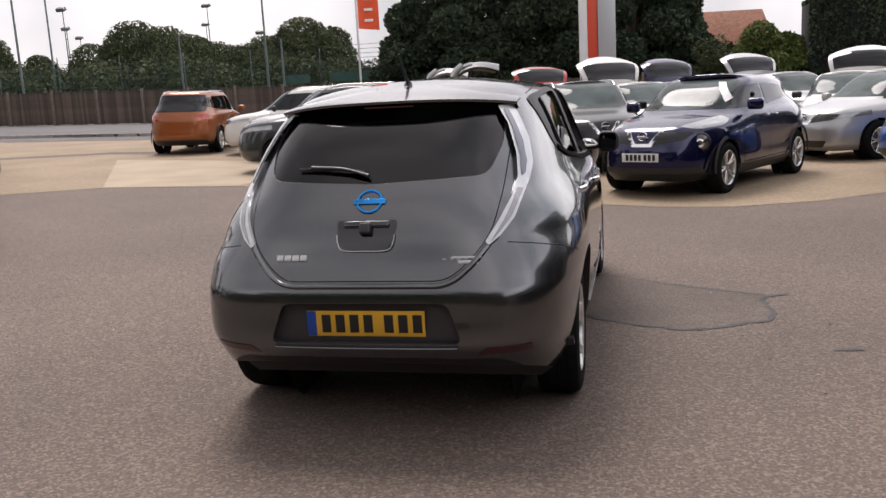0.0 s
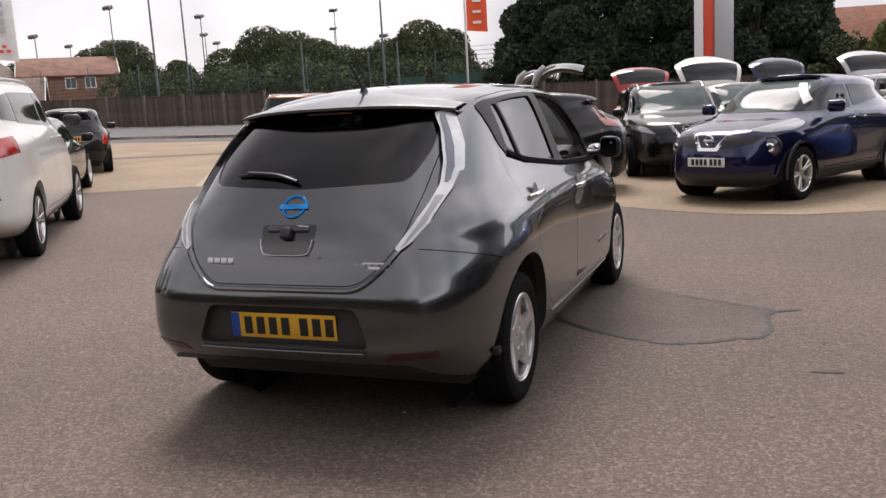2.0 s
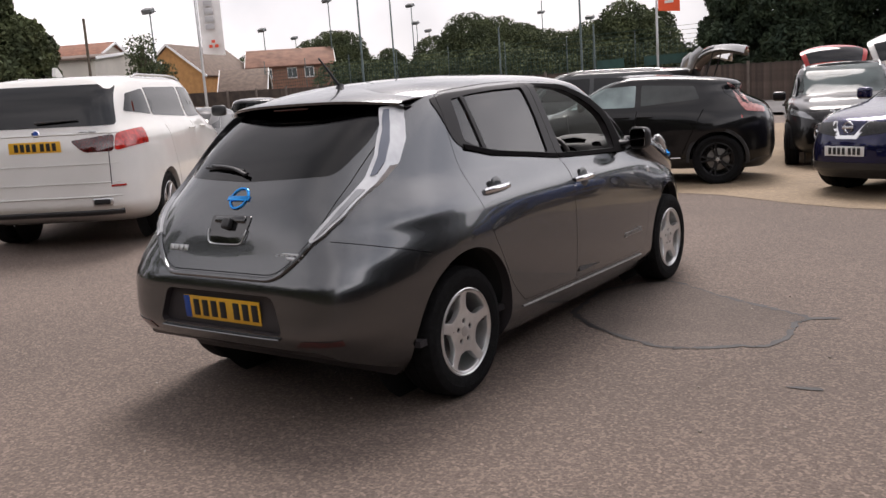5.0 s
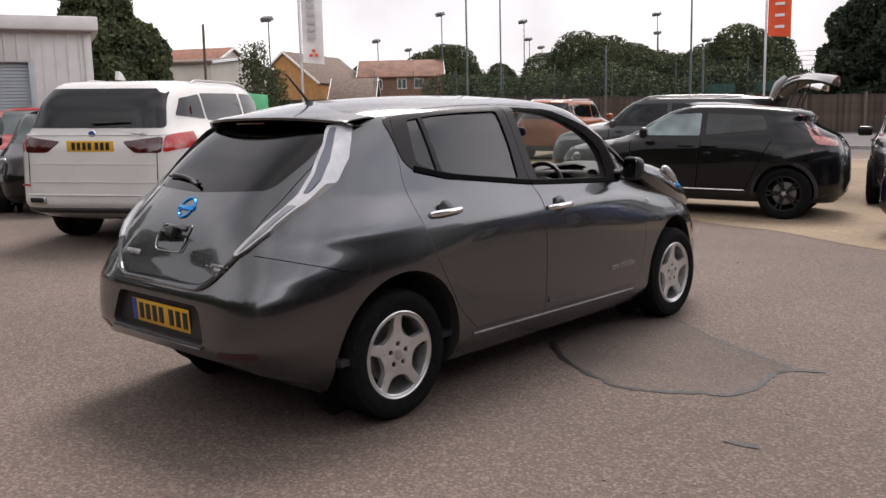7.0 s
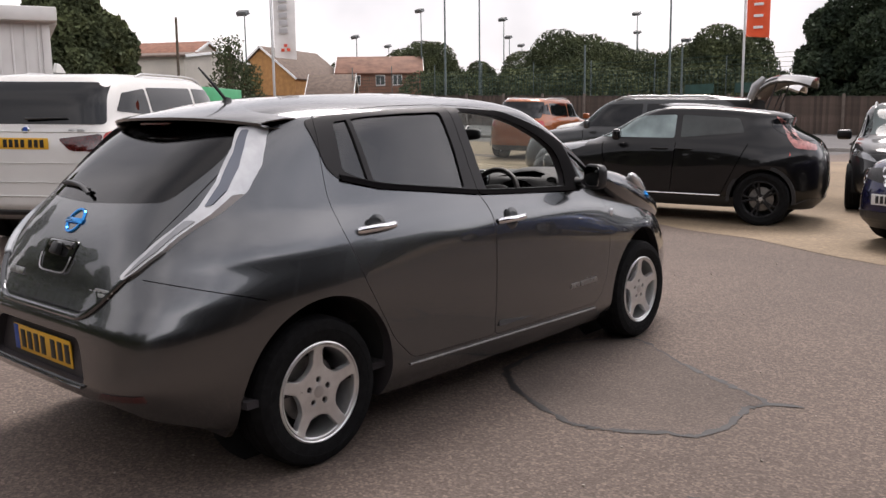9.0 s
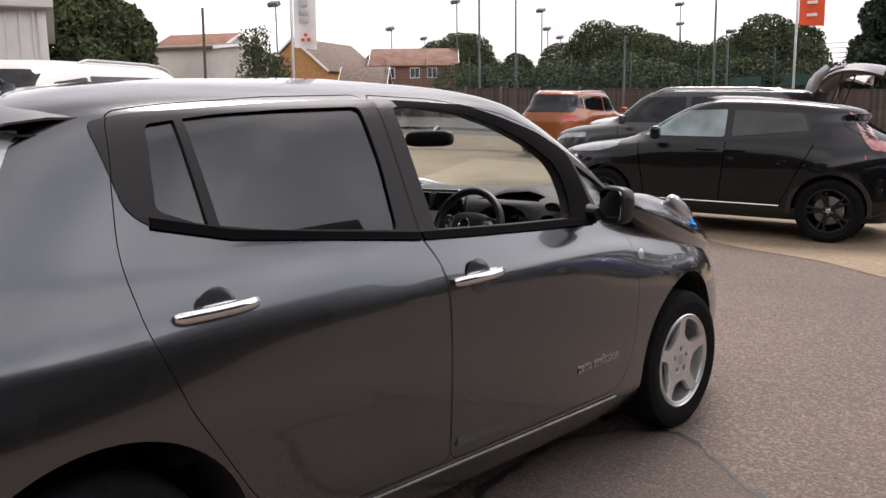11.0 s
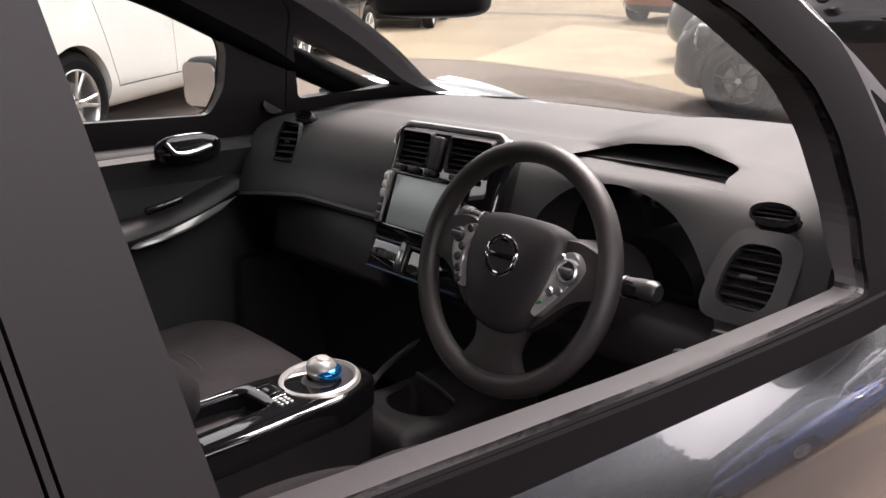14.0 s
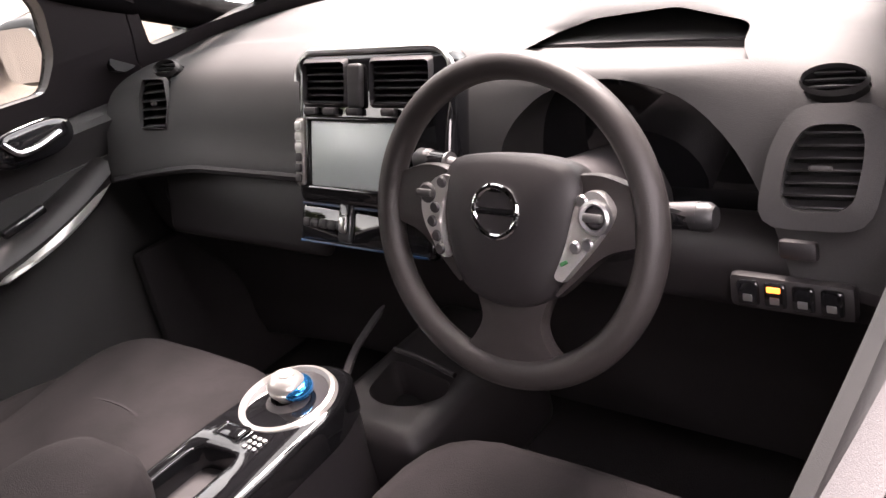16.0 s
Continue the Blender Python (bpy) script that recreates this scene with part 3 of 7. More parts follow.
for poly in (DOOR_REAR, DOOR_FRONT):
    for a, b in ((0.30, 1.2), (-1.2, -0.30)):
        body_mesh = cut(body_mesh, as_mesh(prism(grown(poly, 0.003), a, b)), "DIFFERENCE")
for y in (0.0, 2.70):
    for s in (1, -1):
        body_mesh = cut(body_mesh, as_mesh(cyl(0.388, 0.5, pose(s * 0.90, y + 0.02, 0.333, 0, 90, 0), 64)), "DIFFERENCE")
body_mesh = cut(body_mesh, as_mesh(prism(WIN_TRI, 0.30, 1.2)), "DIFFERENCE")
body_mesh = cut(body_mesh, as_mesh(prism(WIN_TRI, -1.2, -0.30)), "DIFFERENCE")
# the tail tucks under towards the back axle
body_mesh = cut(body_mesh, as_mesh(prism([(-1.0, 0.05), (-1.0, 0.400), (-0.74, 0.388), (-0.66, 0.335), (-0.52, 0.285), (-0.37, 0.235), (-0.35, 0.05)], -1.2, 1.2)), "DIFFERENCE")
# windscreen and tail opening as (x, z)
SCREEN_HOLE = rounded([(-0.62, 1.045), (0.60, 1.035), (0.545, 1.40), (0.48, 1.478), (-0.48, 1.478), (-0.56, 1.40)], 0.06)
REAR_HOLE = rounded([(-0.50, 1.118), (0.0, 1.098), (0.50, 1.118), (0.55, 1.25), (0.518, 1.43), (-0.518, 1.43), (-0.55, 1.25)], 0.05)
body_mesh = cut(body_mesh, as_mesh(prism(SCREEN_HOLE, 1.45, 4.2, "y")), "DIFFERENCE")
HATCH = rounded([(-0.36, 0.715), (0.36, 0.715), (0.46, 0.80), (0.535, 0.90), (0.565, 1.05), (0.575, 1.25), (0.575, 1.43), (-0.575, 1.43), (-0.575, 1.25), (-0.565, 1.05), (-0.535, 0.90), (-0.46, 0.80)], 0.06)
hatch_mesh = cut(shell, as_mesh(prism(HATCH, -1.2, 0.12, "y")), "INTERSECT")
hatch_mesh = cut(hatch_mesh, as_mesh(prism(REAR_HOLE, -1.2, 0.12, "y")), "DIFFERENCE")
body_mesh = cut(body_mesh, as_mesh(prism(grown(HATCH, 0.004), -1.2, 0.12, "y")), "DIFFERENCE")
# number plate recess
PLATE_HOLE = rounded([(-0.42, 0.455), (0.42, 0.455), (0.36, 0.625), (-0.36, 0.625)], 0.04)
recess = cut(as_mesh(prism(PLATE_HOLE, -1.0, -0.6, "y")), as_mesh(SHAPE.solid(0.035)), "DIFFERENCE")
body_mesh = cut(body_mesh, recess, "DIFFERENCE")
# bumper split line from lamp to wheel arch
for s in (1, -1):
    body_mesh = cut(body_mesh, as_mesh(prism([(-0.62, 0.855), (-0.30, 0.765), (-0.26, 0.752), (-0.26, 0.748), (-0.30, 0.761), (-0.62, 0.851)], s * 0.45, s * 1.2)), "DIFFERENCE")
part("body", skin_normals(lined(body_mesh, HERO_TREE, GREY, PLASTDARK), HERO_TREE), None, hero)
part("tailgate", skin_normals(lined(hatch_mesh, HERO_TREE, GREY, PLASTDARK), HERO_TREE), None, hero)

glass_rear = cut(panes, as_mesh(prism(grown(REAR_HOLE, 0.012), -1.2, 0.12, "y")), "INTERSECT")
part("rear_glass", skin_normals(glass_rear, HERO_TREE), REARTINT, hero, "dark tinted rear window").visible_shadow = False
glass_front = cut(panes, as_mesh(prism(grown(SCREEN_HOLE, 0.01), 1.45, 4.2, "y")), "INTERSECT")
part("windscreen", skin_normals(glass_front, HERO_TREE), CLEARGLASS, hero).visible_shadow = False
for s, side in ((1, "right"), (-1, "left")):
    lo, hi = (0.30, 1.2) if s > 0 else (-1.2, -0.30)
    for poly, wins, nm in ((DOOR_REAR, [WIN_REAR], "rear_door"), (DOOR_FRONT, [WIN_FRONT, WIN_TRI], "front_door")):
        d = cut(shell, as_mesh(prism(poly, lo, hi)), "INTERSECT")
        for win in wins:
            d = cut(d, as_mesh(prism(win, lo, hi)), "DIFFERENCE")
        for y in (0.0, 2.70):
            d = cut(d, as_mesh(cyl(0.388, 0.5, pose(s * 0.90, y + 0.02, 0.333, 0, 90, 0), 64)), "DIFFERENCE")
        door = part(nm, skin_normals(lined(d, HERO_TREE, GREY, PLASTDARK), HERO_TREE), None, hero, "grey door with its window lowered" if nm == "front_door" and s > 0 else "")
        # black film and seals round the glass
        ring = cut(film, as_mesh(prism([p for p in DLO], lo, hi)), "INTERSECT")
        ring = cut(ring, as_mesh(prism(poly, lo, hi)), "INTERSECT")
        for win in wins:
            ring = cut(ring, as_mesh(prism(win, lo, hi)), "DIFFERENCE")
        if nm == "front_door":
            post = as_mesh(prism([(0.9, 0.9), (1.185, 0.9), (1.135, 1.6), (0.9, 1.6)], lo, hi))
            part("pillar_cover", skin_normals(cut(ring, post, "INTERSECT"), HERO_TREE), PILLAR, door, "satin black centre pillar cover")
            post = as_mesh(prism([(0.9, 0.9), (1.186, 0.9), (1.136, 1.6), (0.9, 1.6)], lo, hi))
            # rubber, near black so that its colour also holds the glass channel's shade
            part("window_frame", skin_normals(cut(ring, post, "DIFFERENCE"), HERO_TREE), SEAL, door, "rubber window surround with the glass channel's shade painted in")
        else:
            part("window_frame", skin_normals(ring, HERO_TREE), PILLAR, door, "satin black window surround")
        if nm == "rear_door" or s < 0:
            pane = cut(panes, as_mesh(prism(grown(wins[0], 0.012), lo, hi)), "INTERSECT")
            part("window_glass", skin_normals(pane, HERO_TREE), TINT if nm == "rear_door" else CLEARGLASS, door, "dark tinted glass" if nm == "rear_door" else "").visible_shadow = False
            if nm == "rear_door":
                bar = cut(film, as_mesh(prism([(0.365, 1.47), (0.388, 1.47), (0.425, 1.10), (0.392, 1.10)], lo, hi)), "INTERSECT")
                part("window_divider", skin_normals(cut(bar, as_mesh(prism(DLO, lo, hi)), "INTERSECT"), HERO_TREE), PILLAR, door)
        # seal strip along the belt
        belt = cut(cut(as_mesh(SHAPE.solid(-0.009, 0.18, 1.577)), as_mesh(SHAPE.solid(0.004, 0.2, 1.563)), "DIFFERENCE"),
                   as_mesh(prism([(0.24, 1.172), (0.448, 1.124), (0.706, 1.096), (1.09, 1.054), (1.364, 1.039), (1.766, 1.020), (2.03, 1.008), (2.06, 1.028), (1.88, 1.038), (1.50, 1.054), (1.09, 1.076), (0.706, 1.118), (0.448, 1.150), (0.24, 1.198)], lo, hi)), "INTERSECT")
        belt = cut(belt, as_mesh(prism(poly, lo, hi)), "INTERSECT")
        part("belt_seal", skin_normals(belt, HERO_TREE, 0.03), SEAL, door)
        # handle: chrome grip over a raised dark disc that paints the recess's shade
        hy, hz = (0.346, 0.968) if nm == "rear_door" else (1.284, 0.917)
        hx = SHAPE.side(hy, hz)
        dish = lathe([(0.0, 0.004), (0.036, 0.004), (0.052, 0.0022), (0.058, 0.0)], 28, m=pose(s * hx, hy - 0.0, hz, 0, s * 84, 0))
        part("handle_dish", dish, DARKGREY, door)
        grip = smooth_line([(s * (hx + 0.004), hy - 0.115, hz - 0.004), (s * (hx + 0.022), hy - 0.08, hz), (s * (hx + 0.027), hy, hz + 0.002), (s * (hx + 0.021), hy + 0.08, hz + 0.004), (s * (hx + 0.004), hy + 0.115, hz + 0.004)], 5)
        part("door_handle", tube(grip, [0.009, 0.011] + [0.0118] * (len(grip) - 4) + [0.010, 0.008], 10, flat=1.35), CHROME, door, "chrome door handle")
    # rest of the side surround (quarter panels behind the doors)
    ring = cut(film, as_mesh(prism(DLO, lo, hi)), "INTERSECT")
    for poly in (DOOR_REAR, DOOR_FRONT):
        ring = cut(ring, as_mesh(prism(grown(poly, 0.002), lo, hi)), "DIFFERENCE")
    tri = ring
    for win in (WIN_TRI,):
        ring = cut(ring, as_mesh(prism(win, lo, hi)), "DIFFERENCE")
    for piece in loose(skin_normals(ring, HERO_TREE)):
        part("quarter_trim", piece, PILLAR, hero, "satin black quarter trim")
    pane = cut(panes, as_mesh(prism(grown(WIN_TRI, 0.01), lo, hi)), "INTERSECT")
    part("quarter_glass", skin_normals(pane, HERO_TREE), CLEARGLASS, hero).visible_shadow = False
    # tail lamp: a tall boomerang proud of the skin
    LAMP = [(0.500, 1.408), (0.556, 1.412), (0.602, 1.335), (0.640, 1.255), (0.668, 1.150), (0.664, 1.075), (0.628, 0.953), (0.575, 0.885), (0.530, 0.850), (0.512, 0.862), (0.565, 0.945), (0.606, 1.030), (0.621, 1.100), (0.606, 1.197), (0.556, 1.327)]
    lamp_poly = LAMP if s > 0 else flipped(LAMP)
    lamp_solid = cut(as_mesh(SHAPE.solid(-0.016, 0.18, 1.58)), as_mesh(SHAPE.solid(0.012, 0.2, 1.555)), "DIFFERENCE")
    lamp = part("tail_lamp", skin_normals(cut(lamp_solid, as_mesh(prism(rounded(lamp_poly, 0.012), -1.2, 0.35, "y")), "INTERSECT"), HERO_TREE, 0.03), LENS, hero, "clear vertical tail lamp")
    film_l = cut(as_mesh(SHAPE.solid(-0.019, 0.18, 1.582)), as_mesh(SHAPE.solid(-0.010, 0.18, 1.577)), "DIFFERENCE")
    up = [(0.527, 1.396), (0.545, 1.396), (0.588, 1.325), (0.624, 1.250), (0.650, 1.160), (0.650, 1.110), (0.636, 1.106), (0.622, 1.190), (0.580, 1.305)]
    part("lamp_strip", skin_normals(cut(film_l, as_mesh(prism(rounded(up if s > 0 else flipped(up), 0.008), -1.2, 0.35, "y")), "INTERSECT"), HERO_TREE, 0.03), LENSDARK, lamp)
    low = [(0.622, 1.060), (0.650, 1.055), (0.615, 0.955), (0.566, 0.892), (0.535, 0.862), (0.585, 0.945), (0.612, 1.010)]
    part("lamp_lower", skin_normals(cut(film_l, as_mesh(prism(rounded(low if s > 0 else flipped(low), 0.008), -1.2, 0.35, "y")), "INTERSECT"), HERO_TREE, 0.03), LENSBG, lamp)
    # reflector low in the bumper
    ref = [(0.48, 0.408), (0.70, 0.420), (0.70, 0.446), (0.52, 0.440)]
    part("reflector", cut(film, as_mesh(prism(ref if s > 0 else flipped(ref), -1.2, 0.0, "y")), "INTERSECT"), DARKRED, hero)
    for y in (0.0, 2.70):
        wheel(hero, s * 0.755, y, 0.316)
        bm = cyl(0.390, 0.30, pose(s * 0.70, y + 0.02, 0.333, 0, 90, 0), 48)
        bmesh.ops.delete(bm, geom=[f for f in bm.faces if f.calc_center_median().z < 0.28 or (abs(f.normal.x) > 0.9 and f.calc_center_median().x * s > 0.7)], context="FACES")
        for v in bm.verts:
            v.co.x = s * min(abs(v.co.x), SHAPE.side(v.co.y, max(v.co.z, 0.2)) - 0.03)
        part("wheel_liner", bm, LINERSHADE, hero)
    # sill strip
    line = [(s * (SHAPE.side(y, 0.315) + 0.004), y, 0.318 - 0.012 * (y - 0.5)) for y in np.linspace(0.52, 2.12, 12)]
    part("sill_strip", tube(line, 0.0055, 6), DISC, hero)
    # door mirror
    bm = bmesh.new()
    bmesh.ops.create_uvsphere(bm, u_segments=24, v_segments=14, radius=1)
    for v in bm.verts:
        x, y, z = v.co
        k = lambda q: math.copysign(abs(q) ** 0.55, q)
        v.co = (k(x) * 0.070, k(y) * (0.062 if y > 0 else 0.022) * (1 - 0.25 * x), k(z) * 0.070 * (1 - 0.10 * x))
    if s < 0:
        bmesh.ops.scale(bm, vec=(-1, 1, 1), verts=bm.verts)
        bmesh.ops.reverse_faces(bm, faces=bm.faces)
    MM = pose(0.945, 1.960, 1.092, -3, 0, -14) if s > 0 else pose(-0.955, 1.965, 1.092, 0, 0, 20)
    bmesh.ops.transform(bm, matrix=MM, verts=bm.verts)
    mirror = part("door_mirror", bm, TRIM, hero, "black door mirror")
    part("mirror_glass", rounded_plate(0.112, 0.112, 0.024, MM @ pose(0, -0.0242, 0)), MIRRORFACE, mirror, "mirror glass")
    sx, sy, sz = MM.translation
    part("mirror_stalk", tube([(s * 0.75, 2.05, sz - 0.036), (s * 0.81, 2.03, sz - 0.041), (s * 0.88, sy + 0.01, sz - 0.031)], [0.045, 0.035, 0.03], 10, flat=0.6), TRIM, mirror)
    # head lamp
    bm = bmesh.new()
    bmesh.ops.create_uvsphere(bm, u_segments=28, v_segments=14, radius=1)
    bmesh.ops.transform(bm, matrix=pose(s * 0.722, 2.865, 0.948, -27, s * 30, s * 5) @ Matrix.Diagonal((0.058, 0.29, 0.050, 1)), verts=bm.verts)
    crown = bmesh.new()
    bmesh.ops.create_uvsphere(crown, u_segments=32, v_segments=18, radius=1)
    bmesh.ops.transform(crown, matrix=pose(s * 0.685, 2.80, 0.905, -17, s * 26, s * 5) @ Matrix.Diagonal((0.125, 0.62, 0.105, 1)), verts=crown.verts)
    part("wing_crown", crown, GREY, hero, "raised crown of the front wing")
    head = part("head_lamp", bm, LENS, hero, "clear bulging headlamp")
    part("lamp_blue", box(0.05, 0.14, 0.025, pose(s * 0.765, 2.90, 0.905, -27, s * 50, s * 5), 0.01), BADGEBLUE, head)
    part("side_marker", lathe([(0, 0.010), (0.014, 0.009), (0.022, 0.005), (0.025, 0)], 20, m=pose(s * (SHAPE.side(2.30, 0.856) - 0.001), 2.30, 0.856, 0, s * 88, 0)), LENS, hero)

# roof spoiler over the tail glass
rows = []
for u in np.linspace(-1, 1, 25):
    x = 0.585 * u
    bow = 1 - abs(u) ** 3
    tip_y, tip_z = -0.045 - 0.16 * bow, 1.418 + 0.032 * bow
    root_y = 0.20
    root_z = 1.440 + 0.085 * (1 - abs(u) ** 2.2)
    rows.append([(x, root_y, root_z - 0.002), (x, 0.08, root_z * 0.62 + tip_z * 0.38 + 0.008), (x, tip_y + 0.03, tip_z + 0.010), (x, tip_y, tip_z), (x, tip_y + 0.004, tip_z - 0.012), (x, 0.00, tip_z - 0.022), (x, 0.12, root_z - 0.05)])
bm = grid(rows)
bmesh.ops.recalc_face_normals(bm, faces=bm.faces)
spoiler = part("spoiler", thick(bm, 0.006), GREY, hero, "grey roof spoiler")
part("brake_light", box(0.24, 0.02, 0.012, pose(0, -0.175, 1.425, 20, 0, 0), 0.003), DARKRED, spoiler)
# aerial
aer = part("aerial_base", lathe([(0.0, 0.03), (0.016, 0.028), (0.022, 0.012), (0.030, 0.0)], 20, m=pose(0, 0.20, 1.512, -12, 0, 0)), TRIM, hero)
part("aerial_rod", tube([(0, 0.195, 1.53), (0, 0.13, 1.60), (0, 0.055, 1.675)], [0.008, 0.007, 0.004], 8), TRIM, aer)
# rear wiper
wip = part("wiper_arm", tube(smooth_line([(-0.02, SHAPE.tail(0, 1.135) - 0.02, 1.135), (-0.14, SHAPE.tail(0.14, 1.165) - 0.025, 1.165), (-0.30, SHAPE.tail(0.30, 1.175) - 0.02, 1.175)], 5), 0.011, 8, flat=0.7), TRIM, hero)
part("wiper_blade", tube(smooth_line([(-0.05, SHAPE.tail(0.05, 1.15) - 0.012, 1.15), (-0.2, SHAPE.tail(0.2, 1.165) - 0.014, 1.165), (-0.36, SHAPE.tail(0.36, 1.165) - 0.012, 1.165)], 5), 0.007, 6), TRIM, wip)
# tailgate fittings: badge, handle with camera, lettering
by = SHAPE.tail(0, 1.03)
tilt = math.degrees(math.atan2(SHAPE.tail(0, 1.10) - SHAPE.tail(0, 0.96), 0.14))
onto = lambda x, z, up=0.0, lean=None: pose(x, SHAPE.tail(abs(x), z) - up, z, 90 - (tilt if lean is None else lean), 0, 0)
badge = part("badge", lathe([(0.046, 0.0), (0.050, 0.006), (0.058, 0.006), (0.061, 0.0)], 40, m=onto(0, 1.03)), BADGEBLUE, hero, "blue chrome round badge")
part("badge_bar", box(0.145, 0.026, 0.009, onto(0, 1.03, 0.004), 0.003), BADGEBLUE, badge)
hz = 0.905
HANDLE = rounded([(-0.135, 0.957), (0.135, 0.957), (0.122, 0.872), (0.095, 0.838), (-0.095, 0.838), (-0.122, 0.872)], 0.02)
plate_film = cut(as_mesh(SHAPE.solid(-0.006, 0.18, 1.573)), as_mesh(SHAPE.solid(0.004, 0.2, 1.563)), "DIFFERENCE")
grip = part("tailgate_handle", skin_normals(cut(plate_film, as_mesh(prism(HANDLE, -1.2, 0, "y")), "INTERSECT"), HERO_TREE, 0.03), PIANO, hero, "gloss black handle panel with chrome lower edge")
part("handle_hood", box(0.205, 0.034, 0.026, onto(0, 0.938, 0.002, 30), 0.010, 3), PIANO, grip)
part("camera_pod", box(0.05, 0.05, 0.032, onto(0, 0.925, 0.022, 30), 0.008, 3), TRIM, grip)
line = [(x, SHAPE.tail(abs(x), z) - 0.010, z) for x, z in ((-0.128, 0.90), (-0.122, 0.868), (-0.098, 0.838), (0, 0.834), (0.098, 0.838), (0.122, 0.868), (0.128, 0.90))]
part("handle_chrome", tube(smooth_line(line, 5), 0.0028, 6), SATIN, grip)
bm = bmesh.new()
for i in range(5):
    box(0.017, 0.004, 0.003, onto(0.345 + 0.03 * i, 0.797 - (0.0), 0.001, 24), 0.001, bm=bm)
box(0.13, 0.009, 0.003, onto(0.435, 0.803, 0.002, 24), 0.001, bm=bm)
box(0.09, 0.014, 0.002, onto(0.44, 0.785, 0.001, 24), 0.0005, bm=bm)
part("model_badge", bm, SATIN, hero, "small silver badge with unreadable writing")
for i in range(4):
    part("model_letter", box(0.030, 0.030, 0.003, onto(-0.385 + 0.036 * i, 0.806, 0.002, 24), 0.001), SATIN, hero, "small silver badge letter shape")
# number plate with bars
pl = part("number_plate", box(0.52, 0.006, 0.111, pose(0, -0.752, 0.535, 2, 0, 0), 0.002), PLATEYELLOW, hero, "yellow rear number plate")
part("plate_band", box(0.042, 0.004, 0.108, pose(-0.238, -0.7545, 0.535, 2, 0, 0), 0.001), PLATEBLUE, pl)
for i in range(7):
    x = -0.172 + 0.062 * i + (0.028 if i > 3 else 0)
    part("plate_bar", box(0.040, 0.003, 0.078, pose(x, -0.7558, 0.535, 2, 0, 0), 0.0008), INK, pl)
part("bumper_lip", tube(smooth_line([(x, SHAPE.tail(abs(x), 0.44) - 0.006, 0.437 + 0.05 * abs(x) ** 3) for x in np.linspace(-0.40, 0.40, 9)], 3), [0.010] * 25, 8, flat=0.6), GREY, hero)
ledge = [p for p in grown(HATCH, 0.020) if p[1] < 0.90]
ledge.sort()
part("bumper_ledge", tube([(x, SHAPE.tail(abs(x), z) - 0.001, z) for x, z in ledge], 0.015, 8, flat=0.8), GREY, hero)
part("under_tray", box(1.30, 3.45, 0.03, pose(0, 1.675, 0.235), 0.01), LINERSHADE, hero)
part("rear_axle", tube([(-0.7, 0, 0.30), (0.7, 0, 0.30)], 0.045, 10), LINERSHADE, hero)
words("zero emission", 0.058, SATIN, pose(SHAPE.side(1.93, 0.485) + 0.002, 1.975, 0.480, 90, 0, 90) @ pose(0, 0, 0, 0, 0, 1), hero, "lettering", 0.0015, 0.85)

# ---- cabin of the grey hatchback ----
OUTSIDE = set(hero.children)


def blob(sx, sy, sz, m, power=0.45, seg=28, bm=None):
    """A cushion: a sphere squared off towards a box."""
    bm = bm or bmesh.new()
    made = bmesh.ops.create_uvsphere(bm, u_segments=seg, v_segments=seg // 2, radius=1)["verts"]
    k = lambda q: math.copysign(abs(q) ** power, q)
    for v in made:
        r = max(1e-6, math.hypot(v.co.x, v.co.y))
        ring = k(r) if r < 1 else 1
        v.co = (k(v.co.x / r) * ring * sx, k(v.co.y / r) * ring * sy, k(v.co.z) * sz)
    bmesh.ops.transform(bm, matrix=m, verts=made)
    return bm


def dash_ring(x):
    """One closed section across the dashboard, as (y, z)."""
    side = max(0.0, abs(x) - 0.45)
    bump = math.exp(-((x - 0.355) / 0.125) ** 4)
    front = SHAPE.nose(min(abs(x), 0.70), 1.05) - 0.10
    low = 0.0 if x < 0.16 else -0.05
    pts = [(front, 1.100), (2.42, 1.128 + 0.008 * bump), (2.24, 1.130 + 0.022 * bump), (2.150, 1.118 + 0.024 * bump), (2.118, 1.120 + 0.006 * bump - 0.002), (2.100, 1.117 - 0.020 * bump),
           (2.045, 1.108 - 0.014 * bump), (2.005 - 0.01 * bump, 1.088 - 0.0 * bump), (1.978, 1.045), (1.960, 0.99), (1.942, 0.945 + low), (1.948, 0.928 + low), (2.00, 0.912 + low), (2.03, 0.80), (2.12, 0.62), (2.20, 0.42), (2.70, 0.42), (front + 0.02, 0.90)]
    pts = [(y - 0.25 * side * side * 2 if 1.9 < y < 2.12 else y, z - 0.10 * side) for y, z in pts]
    return pts


xs = [s * v for s in (-1,) for v in np.linspace(0.70, 0.02, 30)] + list(np.linspace(0.0, 0.70, 44))
rings = []
for x in xs:
    p = dash_ring(x)
    dense = smooth_line([(a, b) for a, b in p + [p[0]]], 4)[:-1]
    rings.append([(x, q.x, q.y) for q in dense])
bm = grid(rings, closed=True)
bm.verts.ensure_lookup_table()
n = len(rings[0])
bm.faces.new([bm.verts[i] for i in range(n)][::-1]), bm.faces.new([bm.verts[len(bm.verts) - n + i] for i in range(n)])
bmesh.ops.recalc_face_normals(bm, faces=bm.faces)
dash_mesh = as_mesh(bm)
ARCH = rounded([(0.190, 0.84), (0.192, 0.95), (0.215, 1.02), (0.27, 1.068), (0.36, 1.086), (0.45, 1.066), (0.515, 1.01), (0.553, 0.93), (0.575, 0.84)], 0.04)
